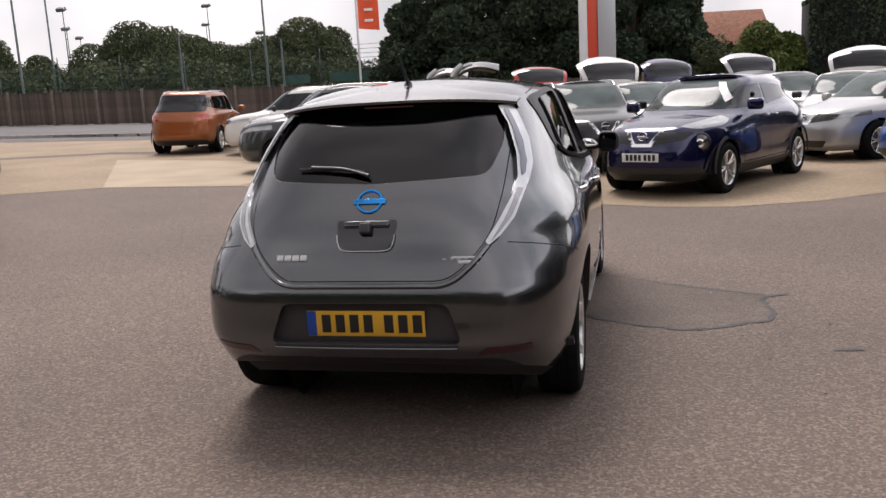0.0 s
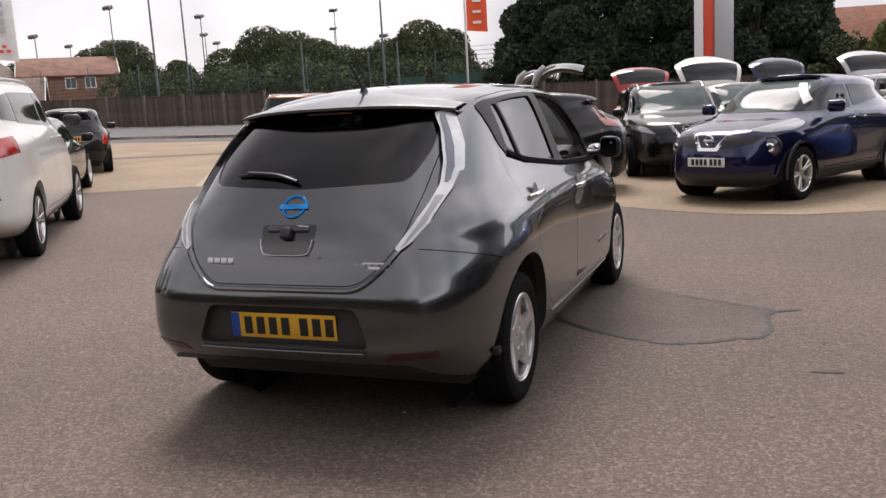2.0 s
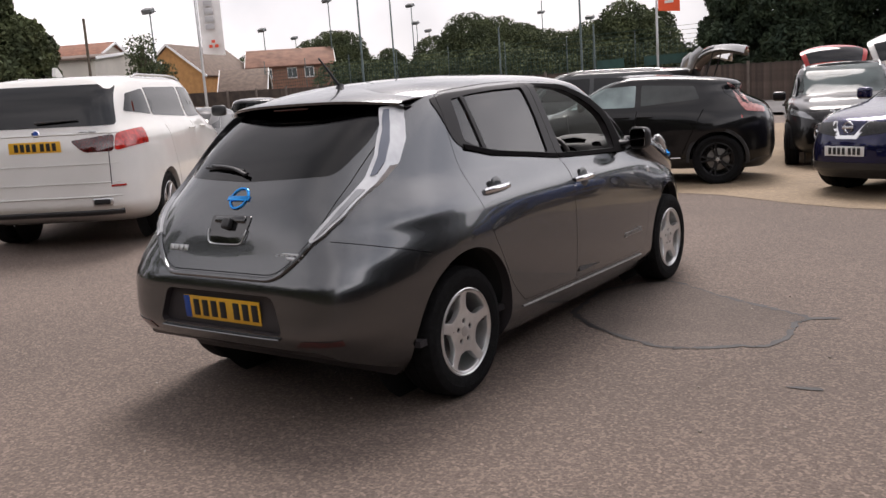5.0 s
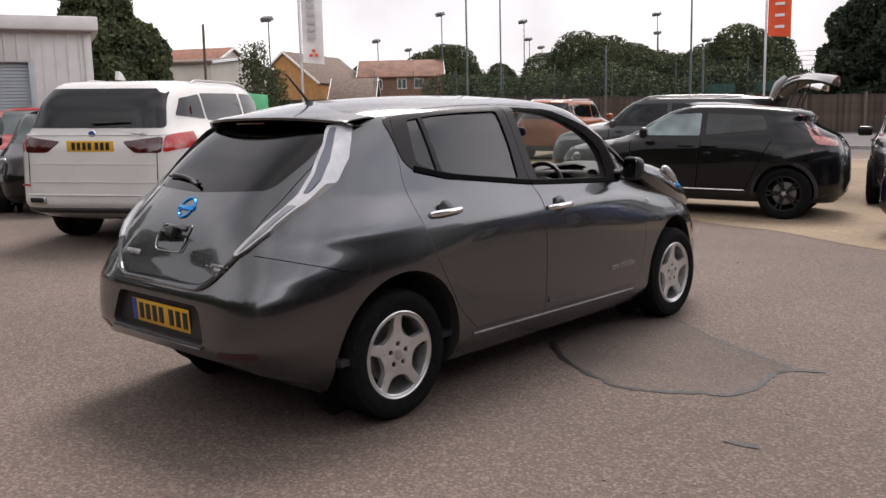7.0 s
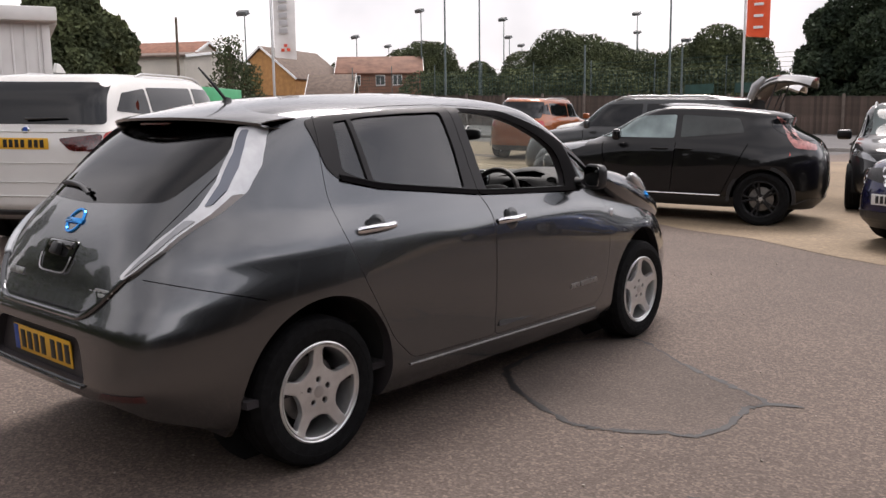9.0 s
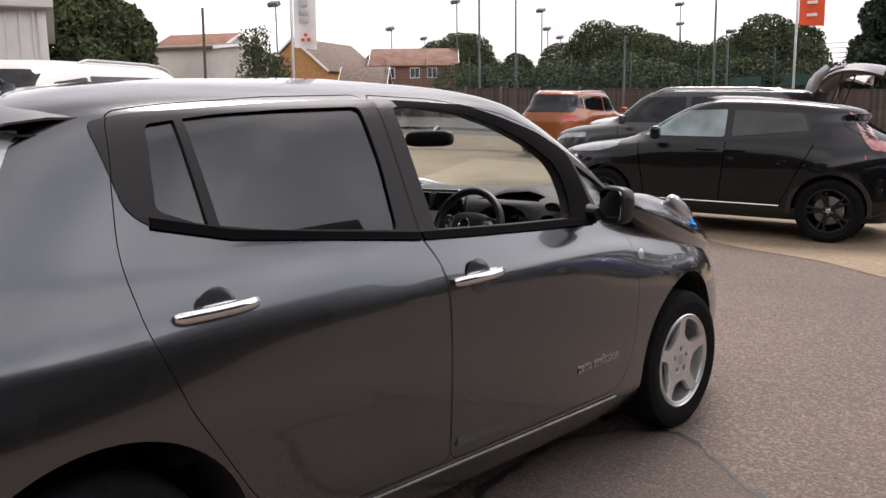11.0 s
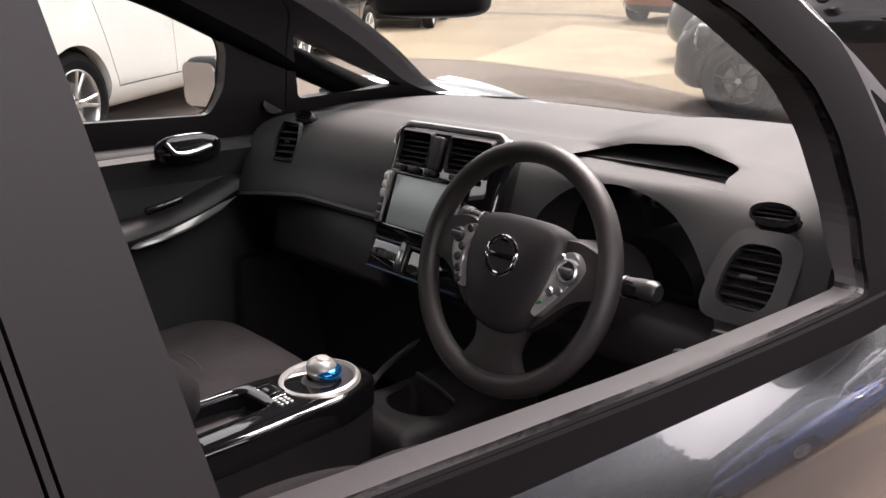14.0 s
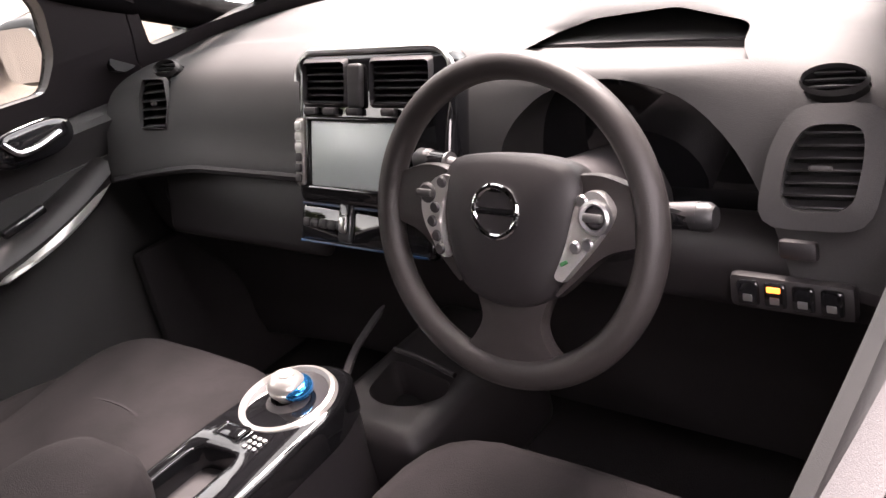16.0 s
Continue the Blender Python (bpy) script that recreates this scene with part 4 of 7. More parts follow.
SLOT = rounded([(0.188, 1.098), (0.29, 1.124), (0.40, 1.131), (0.49, 1.112), (0.525, 1.088), (0.45, 1.092), (0.30, 1.096)], 0.012)
dash_mesh = cut(dash_mesh, as_mesh(prism(ARCH, 1.70, 2.10, "y")), "DIFFERENCE")
dash_mesh = cut(dash_mesh, as_mesh(prism(SLOT, 2.02, 2.30, "y")), "DIFFERENCE")
dash_mesh.shade_smooth()
dash_mesh.set_sharp_from_angle(angle=radians(30))
dash = part("dashboard", dash_mesh, PLAST, hero, "dark grey moulded dashboard")
part("cluster_face", thick(grid([[(x, 2.085, z) for x in np.linspace(0.17, 0.60, 4)] for z in (0.83, 1.10)]), 0.006), PIANO, dash)
part("slot_face", box(0.36, 0.004, 0.05, pose(0.36, 2.285, 1.105)), PIANO, dash)
part("dash_underside", box(1.30, 0.10, 0.10, pose(0, 2.03, 0.84, 12, 0, 0), 0.03, 3), PADBLACK, dash)
part("glovebox_lid", box(0.44, 0.035, 0.15, pose(-0.40, 1.985, 0.855, -14, 0, 0), 0.02, 3), PADBLACK, dash)
line = [(x, 1.944 - 0.25 * max(0, abs(x) - 0.45) ** 2 * 4, 0.940 - 0.1 * max(0, abs(x) - 0.45)) for x in np.linspace(-0.66, -0.13, 14)]
part("dash_seam", tube(line, 0.0055, 6), PLASTDARK, dash)


def slatted_vent(name, outline, m, slats, parent, rim=0.012, mat=None, knob=True, tab=0.020):
    """An air vent: a rounded frame, a dark well, tilted slats and a thumb tab. The outline is in (u, v) metres."""
    o, i = rounded(grown(outline, rim), rim * 1.6), rounded(outline, rim * 1.4)
    bm = bmesh.new()
    a, b, c = [[bm.verts.new((u * f, v * f, h)) for u, v in q] for q, h, f in ((o, -0.004, 1), (i, 0.004, 1), (i, -0.006, 0.98))]
    for r0, r1 in ((a, b), (b, c)):
        for k in range(len(a)):
            q = (k + 1) % len(a)
            bm.faces.new((r0[k], r0[q], r1[q], r1[k]))
    bmesh.ops.recalc_face_normals(bm, faces=bm.faces)
    vent = part(name, bm, mat or PLASTDARK, parent, m=m)
    bm = bmesh.new()
    c, d = [[bm.verts.new((u * f, v * f, h)) for u, v in i] for h, f in ((-0.003, 0.985), (-0.032, 0.97))]
    for k in range(len(c)):
        q = (k + 1) % len(c)
        bm.faces.new((c[q], c[k], d[k], d[q]))
    bm.faces.new(d)
    bmesh.ops.recalc_face_normals(bm, faces=bm.faces)
    part("vent_well", bm, LINERSHADE, vent)
    lo, hi = min(v for u, v in outline), max(v for u, v in outline)
    for k in range(slats):
        v = lo + (hi - lo) * (k + 0.5) / slats
        us = [p[0] + (q[0] - p[0]) * (v - p[1]) / (q[1] - p[1]) for p, q in zip(outline, outline[1:] + outline[:1]) if (p[1] - v) * (q[1] - v) < 0]
        if len(us) >= 2:
            part("slat", box(max(us) - min(us) - 0.002, 0.0028, 0.016, pose((max(us) + min(us)) / 2, v, -0.011, 22, 0, 0), 0.001, 1), SLAT, vent)
    if knob:
        part("vent_tab", box(tab, 0.006, 0.008, pose(0, (lo + hi) / 2, -0.001), 0.0025), PLAST, vent)
    return vent


SLAT = material("vent_slat", (0.020, 0.019, 0.020), 0.45)
LEFTVENT = [(-0.036, -0.044), (0.028, -0.048), (0.038, 0.0), (0.034, 0.042), (-0.018, 0.046), (-0.034, 0.01)]
RIGHTVENT = [(-0.042, -0.043), (0.026, -0.044), (0.038, 0.0), (0.042, 0.043), (-0.012, 0.043), (-0.030, 0.012)]
OVAL = [(0.030 * math.cos(a), 0.015 * math.sin(a)) for a in np.linspace(0, 2 * math.pi, 17)[:-1]]
VENTS = [("air_vent", LEFTVENT, pose(-0.560, 1.972, 1.050, 72, 0, 12), 6, 0.004, PLAST, True, 0.012), ("air_vent", RIGHTVENT, pose(0.610, 1.922, 1.010, 72, 0, 6), 7, 0.020, PLAST, True, 0.022),
         ("demister", OVAL, pose(-0.545, 2.012, 1.106, 48, 0, 8), 4, 0.003, PLAST, False, 0), ("demister", OVAL, pose(0.616, 1.970, 1.086, 48, 0, 8), 4, 0.003, PLAST, False, 0)]
hollow = dash_mesh
for _, outline, m, *_ in VENTS:
    bm = prism(rounded(grown(outline, 0.002), 0.01), -0.036, 0.06, "z")
    bmesh.ops.transform(bm, matrix=m, verts=bm.verts)
    hollow = cut(hollow, as_mesh(bm), "DIFFERENCE")
hollow.shade_smooth()
hollow.set_sharp_from_angle(angle=radians(30))
dash.data = hollow
hollow.materials.clear()
hollow.materials.append(PLAST), hollow.materials.append(PADBLACK)
for p in hollow.polygons:
    p.material_index = 1 if p.center.z < (0.922 if p.center.x < 0.16 else 0.872) else 0
for nm, outline, m, n, rim, mat, knob, tab in VENTS:
    slatted_vent(nm, outline, m, n, dash, rim, mat, knob, tab)
# centre stack
SM = pose(0.027, 1.922, 1.032, 70, 0, 0)
panel_mesh = as_mesh(box(0.292, 0.222, 0.050, SM @ pose(0, 0, -0.012), 0.016, 3))
for u, wide in ((-0.080, 0.086), (0.062, 0.106)):
    panel_mesh = cut(panel_mesh, as_mesh(box(wide, 0.062, 0.06, SM @ pose(u, 0.066, 0.010))), "DIFFERENCE")
panel_mesh.shade_smooth()
panel_mesh.set_sharp_from_angle(angle=radians(35))
stack = part("centre_panel", panel_mesh, PIANO, dash, "gloss black centre stack")
frame_pts = [(-0.146, -0.09), (-0.146, 0.085), (-0.125, 0.112), (0.125, 0.112), (0.146, 0.085), (0.146, -0.09)]
part("stack_trim", tube([SM @ Vector((u, v, 0.006)) for u, v in rounded(frame_pts, 0.03)][5:-5], 0.0055, 8), SATIN, stack)
part("screen", box(0.178, 0.094, 0.006, SM @ pose(-0.018, -0.035, 0.0155), 0.002), SCREEN, stack, "touch screen with a pale reflection painted on")
for u, v, w, h in ((-0.018, 0.0155, 0.196, 0.007), (-0.018, -0.0855, 0.196, 0.007), (-0.1125, -0.035, 0.007, 0.106), (0.0765, -0.035, 0.007, 0.106)):
    part("screen_bezel", box(w, h, 0.010, SM @ pose(u, v, 0.016), 0.003), PIANO, stack)
slatted_vent("air_vent", [(-0.042, -0.030), (0.042, -0.030), (0.042, 0.030), (-0.042, 0.030)], SM @ pose(-0.080, 0.066, 0.015), 6, stack, 0.006, knob=False)
slatted_vent("air_vent", [(-0.052, -0.030), (0.052, -0.030), (0.052, 0.030), (-0.052, 0.030)], SM @ pose(0.062, 0.066, 0.015), 6, stack, 0.006, knob=False)
part("hazard_switch", box(0.026, 0.062, 0.012, SM @ pose(-0.016, 0.062, 0.018), 0.005, 3), PLASTDARK, stack)
for u in (-0.105, -0.066, -0.020, 0.045, 0.085):
    part("vent_wheel", box(0.024, 0.011, 0.012, SM @ pose(u, 0.026, 0.018), 0.003), PLASTDARK, stack)
part("button_strip", box(0.019, 0.100, 0.010, SM @ pose(-0.131, -0.034, 0.016), 0.007, 3), SILVERP, stack, "silver button strip")
for k in range(6):
    part("strip_button", box(0.012, 0.0125, 0.005, SM @ pose(-0.131, 0.004 - 0.0155 * k, 0.0215), 0.002), PLATEWHITE if k < 3 else PLASTDARK, stack)
BLUEEDGE = material("blue_edge", (0.012, 0.045, 0.11), 0.35)
CM = pose(0.005, 1.885, 0.895, 64, 0, 0)
climate = part("climate_panel", box(0.262, 0.062, 0.03, CM, 0.012, 3), PIANO, dash, "gloss black climate panel with blue edges")
for v in (0.028, -0.028):
    part("blue_edge", box(0.245, 0.0035, 0.004, CM @ pose(0, v, 0.0155), 0.001), BLUEEDGE, climate)
part("mode_switch", box(0.026, 0.058, 0.014, CM @ pose(-0.030, 0.006, 0.016), 0.006, 3), DARKGREY, climate)
part("mode_button", box(0.015, 0.026, 0.008, CM @ pose(-0.030, 0.004, 0.024), 0.005, 3), SATIN, climate)
for k in range(5):
    part("climate_button", box(0.016, 0.014, 0.005, CM @ pose(-0.112 + 0.017 * k, 0.0, 0.0155), 0.003), PLASTDARK, climate)
# switches below the right vent
bank = part("switch_bank", box(0.128, 0.020, 0.040, pose(0.572, 1.915, 0.866, -8, 0, 0), 0.008, 2), PADBLACK, dash)
for k in range(4):
    s = part("switch", box(0.023, 0.012, 0.028, pose(0.530 + 0.028 * k, 1.907, 0.868, -8, 0, 0), 0.004), PIANO, bank)
    part("switch_mark", box(0.010, 0.002, 0.008, pose(0.530 + 0.028 * k, 1.9005, 0.864, -8, 0, 0), 0.001), SATIN, s)
part("warning_light", box(0.014, 0.003, 0.006, pose(0.558, 1.9003, 0.877, -8, 0, 0), 0.001), ORANGEGLOW, bank, "lit orange telltale")
part("mirror_switch", box(0.040, 0.014, 0.022, pose(0.580, 1.925, 0.915, -8, 0, 0), 0.006), PADBLACK, dash)

# steering wheel
WM = pose(0.330, 1.778, 0.993, 70, 0, 0)
ring = [WM @ Vector((0.167 * math.cos(a), 0.167 * math.sin(a), 0.0)) for a in np.linspace(0, 2 * math.pi, 73)[:-1]]
steering = part("steering_wheel", tube(ring, 0.0165, 14, closed=True, up=tuple(WM.to_3x3() @ Vector((0, 0, 1)))), LEATHER, hero, "black leather steering wheel")
PAD = [(-0.075, 0.060), (-0.03, 0.068), (0.04, 0.068), (0.085, 0.060), (0.092, 0.02), (0.075, -0.045), (0.052, -0.088), (0.0, -0.100), (-0.052, -0.088), (-0.075, -0.045), (-0.085, 0.02)]


def pillow(outline, m, depth, crown, mat, name, parent, label=""):
    """A domed pad over an outline."""
    o = rounded(outline, 0.03, 3)
    cx, cy = sum(p[0] for p in o) / len(o), sum(p[1] for p in o) / len(o)
    rows = [[(cx + (u - cx) * f, cy + (v - cy) * f, z) for u, v in o] for f, z in ((0.92, -depth), (1.0, -depth * 0.5), (1.0, -0.004), (0.97, 0.003), (0.85, crown * 0.55), (0.6, crown * 0.85), (0.3, crown))]
    bm = grid(rows, closed=True)
    bm.verts.ensure_lookup_table()
    k = len(o)
    bm.faces.new([bm.verts[len(bm.verts) - k + i] for i in range(k)]), bm.faces.new([bm.verts[i] for i in range(k)][::-1])
    bmesh.ops.recalc_face_normals(bm, faces=bm.faces)
    return part(name, bm, mat, parent, label, m)


pillow(PAD, WM @ pose(0.004, 0.004, 0.010), 0.05, 0.018, PADBLACK, "hub_pad", steering)
for s in (-1, 1):
    arm = [(s * 0.070, 0.052), (s * 0.110, 0.058), (s * 0.165, 0.040), (s * 0.168, -0.012), (s * 0.120, -0.022), (s * 0.085, -0.055), (s * 0.055, -0.085)]
    pillow(arm if s > 0 else arm[::-1], WM @ pose(0, 0, 0.000), 0.022, 0.006, LEATHER, "side_spoke", steering)
    cl = [(0.092, 0.026), (0.104, 0.040), (0.120, 0.041), (0.134, 0.024), (0.128, 0.006), (0.112, -0.016), (0.076, -0.058), (0.066, -0.054), (0.080, -0.022)] if s > 0 else [(-0.066, 0.030), (-0.058, 0.046), (-0.082, 0.046), (-0.107, 0.018), (-0.103, -0.008), (-0.080, -0.046), (-0.070, -0.050), (-0.078, -0.010)]
    sw = pillow(cl, WM @ pose(0, 0, 0.016), 0.016, 0.004, SILVERP, "switch_panel", steering, "silver steering wheel switch panel")
    rx, ry = (0.116, 0.014) if s > 0 else (-0.094, 0.024)
    if s > 0:
        part("rocker", lathe([(0.012, 0.003), (0.0145, 0.006), (0.017, 0.004), (0.018, -0.002)], 24, m=WM @ pose(rx, ry, 0.021)), SATIN, steering)
    part("rocker_pad", lathe([(0, 0.004), (0.009, 0.0035), (0.012, 0.0)], 24, m=WM @ pose(rx, ry, 0.021)), PLASTDARK, steering)
    part("rocker_bar", box(0.022, 0.009, 0.007, WM @ pose(rx, ry, 0.027), 0.003), SATIN if s > 0 else PLAST, steering)
    for u, v in ((0.101, 0.029), (0.107, -0.014), (0.093, -0.018)) if s > 0 else ((-0.074, 0.037), (-0.084, 0.008), (-0.088, -0.008), (-0.082, -0.024), (-0.077, -0.038)):
        part("wheel_button", lathe([(0, 0.003), (0.005, 0.0028), (0.0068, 0)], 14, m=WM @ pose(u, v, 0.0205)), PLASTDARK if s < 0 else SATIN, steering)
    if s > 0:
        part("green_key", box(0.009, 0.004, 0.003, WM @ pose(0.082, -0.035, 0.0235, 0, 0, 30), 0.001), material("green_key", (0.03, 0.14, 0.05), 0.5), steering)
leg = [(-0.050, -0.070), (0.055, -0.070), (0.044, -0.095), (0.040, -0.112), (0.048, -0.132), (0.075, -0.156), (0.035, -0.176), (-0.030, -0.177), (-0.072, -0.158), (-0.046, -0.134), (-0.034, -0.112), (-0.038, -0.092)]
pillow(leg[::-1], WM @ pose(0.002, 0, 0.0), 0.020, 0.006, LEATHER, "lower_spoke", steering)
part("wheel_badge", tube([WM @ Vector((0.003 + 0.027 * math.cos(a), 0.011 + 0.027 * math.sin(a), 0.0285)) for a in np.linspace(0, 2 * math.pi, 33)[:-1]], 0.0035, 8, closed=True), CHROME, steering, "chrome ring badge")
part("badge_field", lathe([(0, 0.0275), (0.024, 0.0265), (0.026, 0.02)], 24, m=WM @ pose(0.003, 0.011, 0)), PIANO, steering)
part("badge_bar", box(0.056, 0.008, 0.003, WM @ pose(0.003, 0.011, 0.0285), 0.001), PIANO, steering)
col = part("column_shroud", tube([WM @ Vector((0, -0.01, -0.03)), WM @ Vector((0, -0.005, -0.12)), WM @ Vector((0, 0.0, -0.26))], [0.055, 0.062, 0.075], 20), PLASTDARK, hero)
for s, end in ((1, (0.190, 0.016, -0.055)), (-1, (-0.150, 0.055, -0.050))):
    st = part("stalk", tube([WM @ Vector((s * 0.04, 0.015, -0.06)), WM @ Vector((end[0] * 0.7, end[1] * 0.9, end[2])), WM @ Vector(end)], [0.008, 0.010, 0.015], 12), PLASTDARK, col)
    e = Vector(end)
    part("stalk_knob", tube([WM @ (e - Vector((s * 0.008, 0.001, 0))), WM @ (e + Vector((s * 0.010, 0, 0))), WM @ (e + Vector((s * 0.016, 0, 0)))], [0.0145, 0.0150, 0.011], 16), TRIM, st)
    part("stalk_switch", tube([WM @ (e - Vector((s * 0.034, 0.003, 0))), WM @ (e - Vector((s * 0.009, 0.001, 0)))], 0.0138, 16), PIANO, st)
    part("stalk_ring", tube([WM @ (e - Vector((s * 0.036, 0.003, 0))), WM @ (e - Vector((s * 0.033, 0.003, 0)))], 0.0150, 16), SATIN, st)

# centre console
TOP = rounded([(-0.118, 1.30), (-0.122, 1.60), (-0.108, 1.735), (-0.055, 1.788), (0.010, 1.782), (0.042, 1.70), (0.052, 1.50), (0.050, 1.30)], 0.03)
con = as_mesh(prism(TOP, 0.672, 0.722, "z"))
con = cut(con, as_mesh(prism(rounded([(-0.098, 1.40), (-0.100, 1.570), (-0.020, 1.578), (-0.012, 1.40)], 0.02), 0.60, 0.80, "z")), "DIFFERENCE")
bm = bmesh.new()
bm.from_mesh(con)
rim = [e for e in bm.edges if all(abs(v.co.z - 0.722) < 1e-4 for v in e.verts) and len(e.link_faces) == 2 and abs(e.link_faces[0].normal.z - e.link_faces[1].normal.z) > 0.5]
bmesh.ops.bevel(bm, geom=rim, offset=0.010, segments=3, affect="EDGES", profile=0.5)
console = part("console_top", bm, PIANO, hero, "gloss black centre console")
part("console_body", prism(grown(TOP, -0.004), 0.36, 0.673, "z"), PLASTDARK, console)
part("bin_floor", box(0.10, 0.19, 0.01, pose(-0.057, 1.487, 0.676)), PLASTDARK, console)
KM = pose(-0.040, 1.690, 0.722, 4, 0, 0)
part("shift_ring", lathe([(0.060, 0.002), (0.0645, 0.008), (0.070, 0.006), (0.073, 0.0)], 48, m=KM), SILVERP, console)
part("shift_dish", lathe([(0.0, -0.004), (0.035, -0.003), (0.060, 0.003)], 40, m=KM), PLASTDARK, console)
part("shift_gate", lathe([(0.016, -0.002), (0.022, 0.008), (0.034, 0.0)], 32, m=KM), PLASTDARK, console)
KN = KM @ pose(-0.006, 0.004, -0.008, -10, 8, 0)
knob = part("shift_knob", lathe([(0.0, 0.046), (0.010, 0.0455), (0.019, 0.042), (0.0255, 0.035), (0.0275, 0.026), (0.0255, 0.018), (0.018, 0.010), (0.012, 0.002)], 32, m=KN), SILVERP, console, "silver puck shift knob with blue band")
arc = [KN @ Vector((0.0262 * math.cos(a), 0.0262 * math.sin(a), 0.025)) for a in np.linspace(-0.85, 1.9, 18)]
part("blue_band", tube(arc, [0.002 + 0.0095 * math.sin(math.pi * k / 17) ** 0.6 for k in range(18)], 10), BADGEBLUE, knob)
part("knob_cap", lathe([(0.0, 0.0475), (0.011, 0.0470), (0.0135, 0.0445)], 24, m=KN), SILVERP, knob)
sw = part("park_switch", box(0.040, 0.022, 0.006, pose(-0.062, 1.604, 0.7235, 0, 0, 0), 0.003), PIANO, console)
line = [(-0.085, 1.590, 0.7245), (-0.085, 1.618, 0.7245), (-0.040, 1.618, 0.7245), (-0.040, 1.590, 0.7245)]
part("switch_frame", tube(line, 0.0022, 6), CHROME, console)
for i in range(3):
    for j in range(3):
        part("dot_button", box(0.006, 0.006, 0.002, pose(-0.022 + 0.0095 * i, 1.590 + 0.0095 * j, 0.7235), 0.001), SATIN, console)
part("armrest", blob(0.100, 0.180, 0.050, pose(-0.060, 1.275, 0.785), 0.55), CLOTH, hero, "cloth centre armrest")
part("armrest_stem", box(0.10, 0.2, 0.12, pose(-0.055, 1.22, 0.71), 0.02), PLASTDARK, hero)
# tunnel tray with a deep pocket
POCKET = rounded([(-0.060, 1.925), (0.072, 1.905), (0.078, 1.868), (0.050, 1.832), (0.0, 1.818), (-0.045, 1.835)], 0.022)
tray_mesh = cut(as_mesh(box(0.20, 0.36, 0.20, pose(0.0, 1.94, 0.54), 0.03, 3)), as_mesh(prism(POCKET, 0.575, 0.80, "z")), "DIFFERENCE")
tray_mesh.shade_smooth()
tray_mesh.set_sharp_from_angle(angle=radians(35))
tunnel = part("tunnel", tray_mesh, PADBLACK, hero, "black plastic tunnel with open pocket")
part("pocket_liner", prism(grown(POCKET, -0.002), 0.572, 0.580, "z"), LINERSHADE, tunnel)
part("tray_lip", tube(smooth_line([(-0.058, 1.930, 0.655), (0.0, 1.924, 0.655), (0.076, 1.908, 0.652)], 5), 0.0045, 8), PLASTDARK, tunnel)
part("tray_edge", tube(smooth_line([(-0.085, 1.83, 0.648), (-0.112, 1.90, 0.664), (-0.118, 1.99, 0.690)], 5), [0.003] + [0.008] * 9 + [0.003], 8, flat=0.5), PLASTDARK, tunnel)
part("floor_carpet", box(1.36, 2.9, 0.03, pose(0, 1.05, 0.325)), CARPET, hero)
part("firewall", box(1.36, 0.03, 0.60, pose(0, 2.55, 0.62, -10, 0, 0)), CARPET, hero)
for s in (1, -1):
    part("side_carpet", box(0.03, 0.75, 0.40, pose(s * 0.70, 2.28, 0.55), 0.012), CARPET, hero)


def seat(x, up=0.025):
    """A front seat with bolsters, backrest and headrest."""
    c = part("seat_cushion", blob(0.245, 0.310, 0.092, pose(x, 1.505, 0.548 + up, 5, 0, 0), 0.42), CLOTH, hero, "dark cloth front seat")
    for s in (1, -1):
        part("bolster", tube(smooth_line([(x + s * 0.225, 1.25, 0.575 + up), (x + s * 0.235, 1.45, 0.60 + up), (x + s * 0.215, 1.62, 0.590 + up), (x + s * 0.19, 1.720, 0.545 + up)], 5), 0.046, 12), CLOTH, c)
        part("back_bolster", tube(smooth_line([(x + s * 0.235, 1.20, 0.66), (x + s * 0.245, 1.12, 0.88), (x + s * 0.20, 1.04, 1.10)], 5), 0.055, 12), CLOTH, c)
    part("thigh_seam", tube(smooth_line([(x - 0.19, 1.56, 0.625 + up), (x - 0.1, 1.60, 0.642 + up), (x, 1.615, 0.647 + up), (x + 0.1, 1.60, 0.642 + up), (x + 0.19, 1.56, 0.625 + up)], 5), 0.004, 6), CARPET, c)
    part("backrest", blob(0.225, 0.065, 0.31, pose(x, 1.10, 0.88, 14, 0, 0), 0.5), CLOTH, c)
    part("headrest", blob(0.125, 0.050, 0.085, pose(x, 1.00, 1.285, 10, 0, 0), 0.6), CLOTH, c)
    for s in (1, -1):
        part("headrest_post", tube([(x + s * 0.06, 1.03, 1.14), (x + s * 0.06, 1.01, 1.24)], 0.007, 8), SATIN, c)
    return c


for x in (0.36, -0.38):
    c = seat(x)
    part("buckle", box(0.028, 0.045, 0.06, pose(x - math.copysign(0.245, x), 1.30, 0.655, 18, 0, 0), 0.008), PLASTDARK, c)
BUCKLE = material("buckle_red", (0.75, 0.13, 0.04), 0.4)
part("buckle_button", box(0.024, 0.022, 0.014, pose(0.085, 1.345, 0.700, 18, 0, 0), 0.003), BUCKLE, hero, "orange red buckle button")
part("rear_bench", blob(0.60, 0.24, 0.10, pose(0, 0.42, 0.60, 4, 0, 0), 0.35), CLOTH, hero, "dark cloth rear bench")
part("rear_backrest", blob(0.60, 0.07, 0.30, pose(0, 0.14, 0.92, 16, 0, 0), 0.35), CLOTH, hero)
for x in (-0.36, 0, 0.36):
    part("rear_headrest", blob(0.115, 0.045, 0.075, pose(x, 0.02, 1.27, 10, 0, 0), 0.6), CLOTH, hero)
part("parcel_shelf", box(1.05, 0.40, 0.02, pose(0, -0.24, 1.06, 3, 0, 0), 0.006), PLASTDARK, hero)
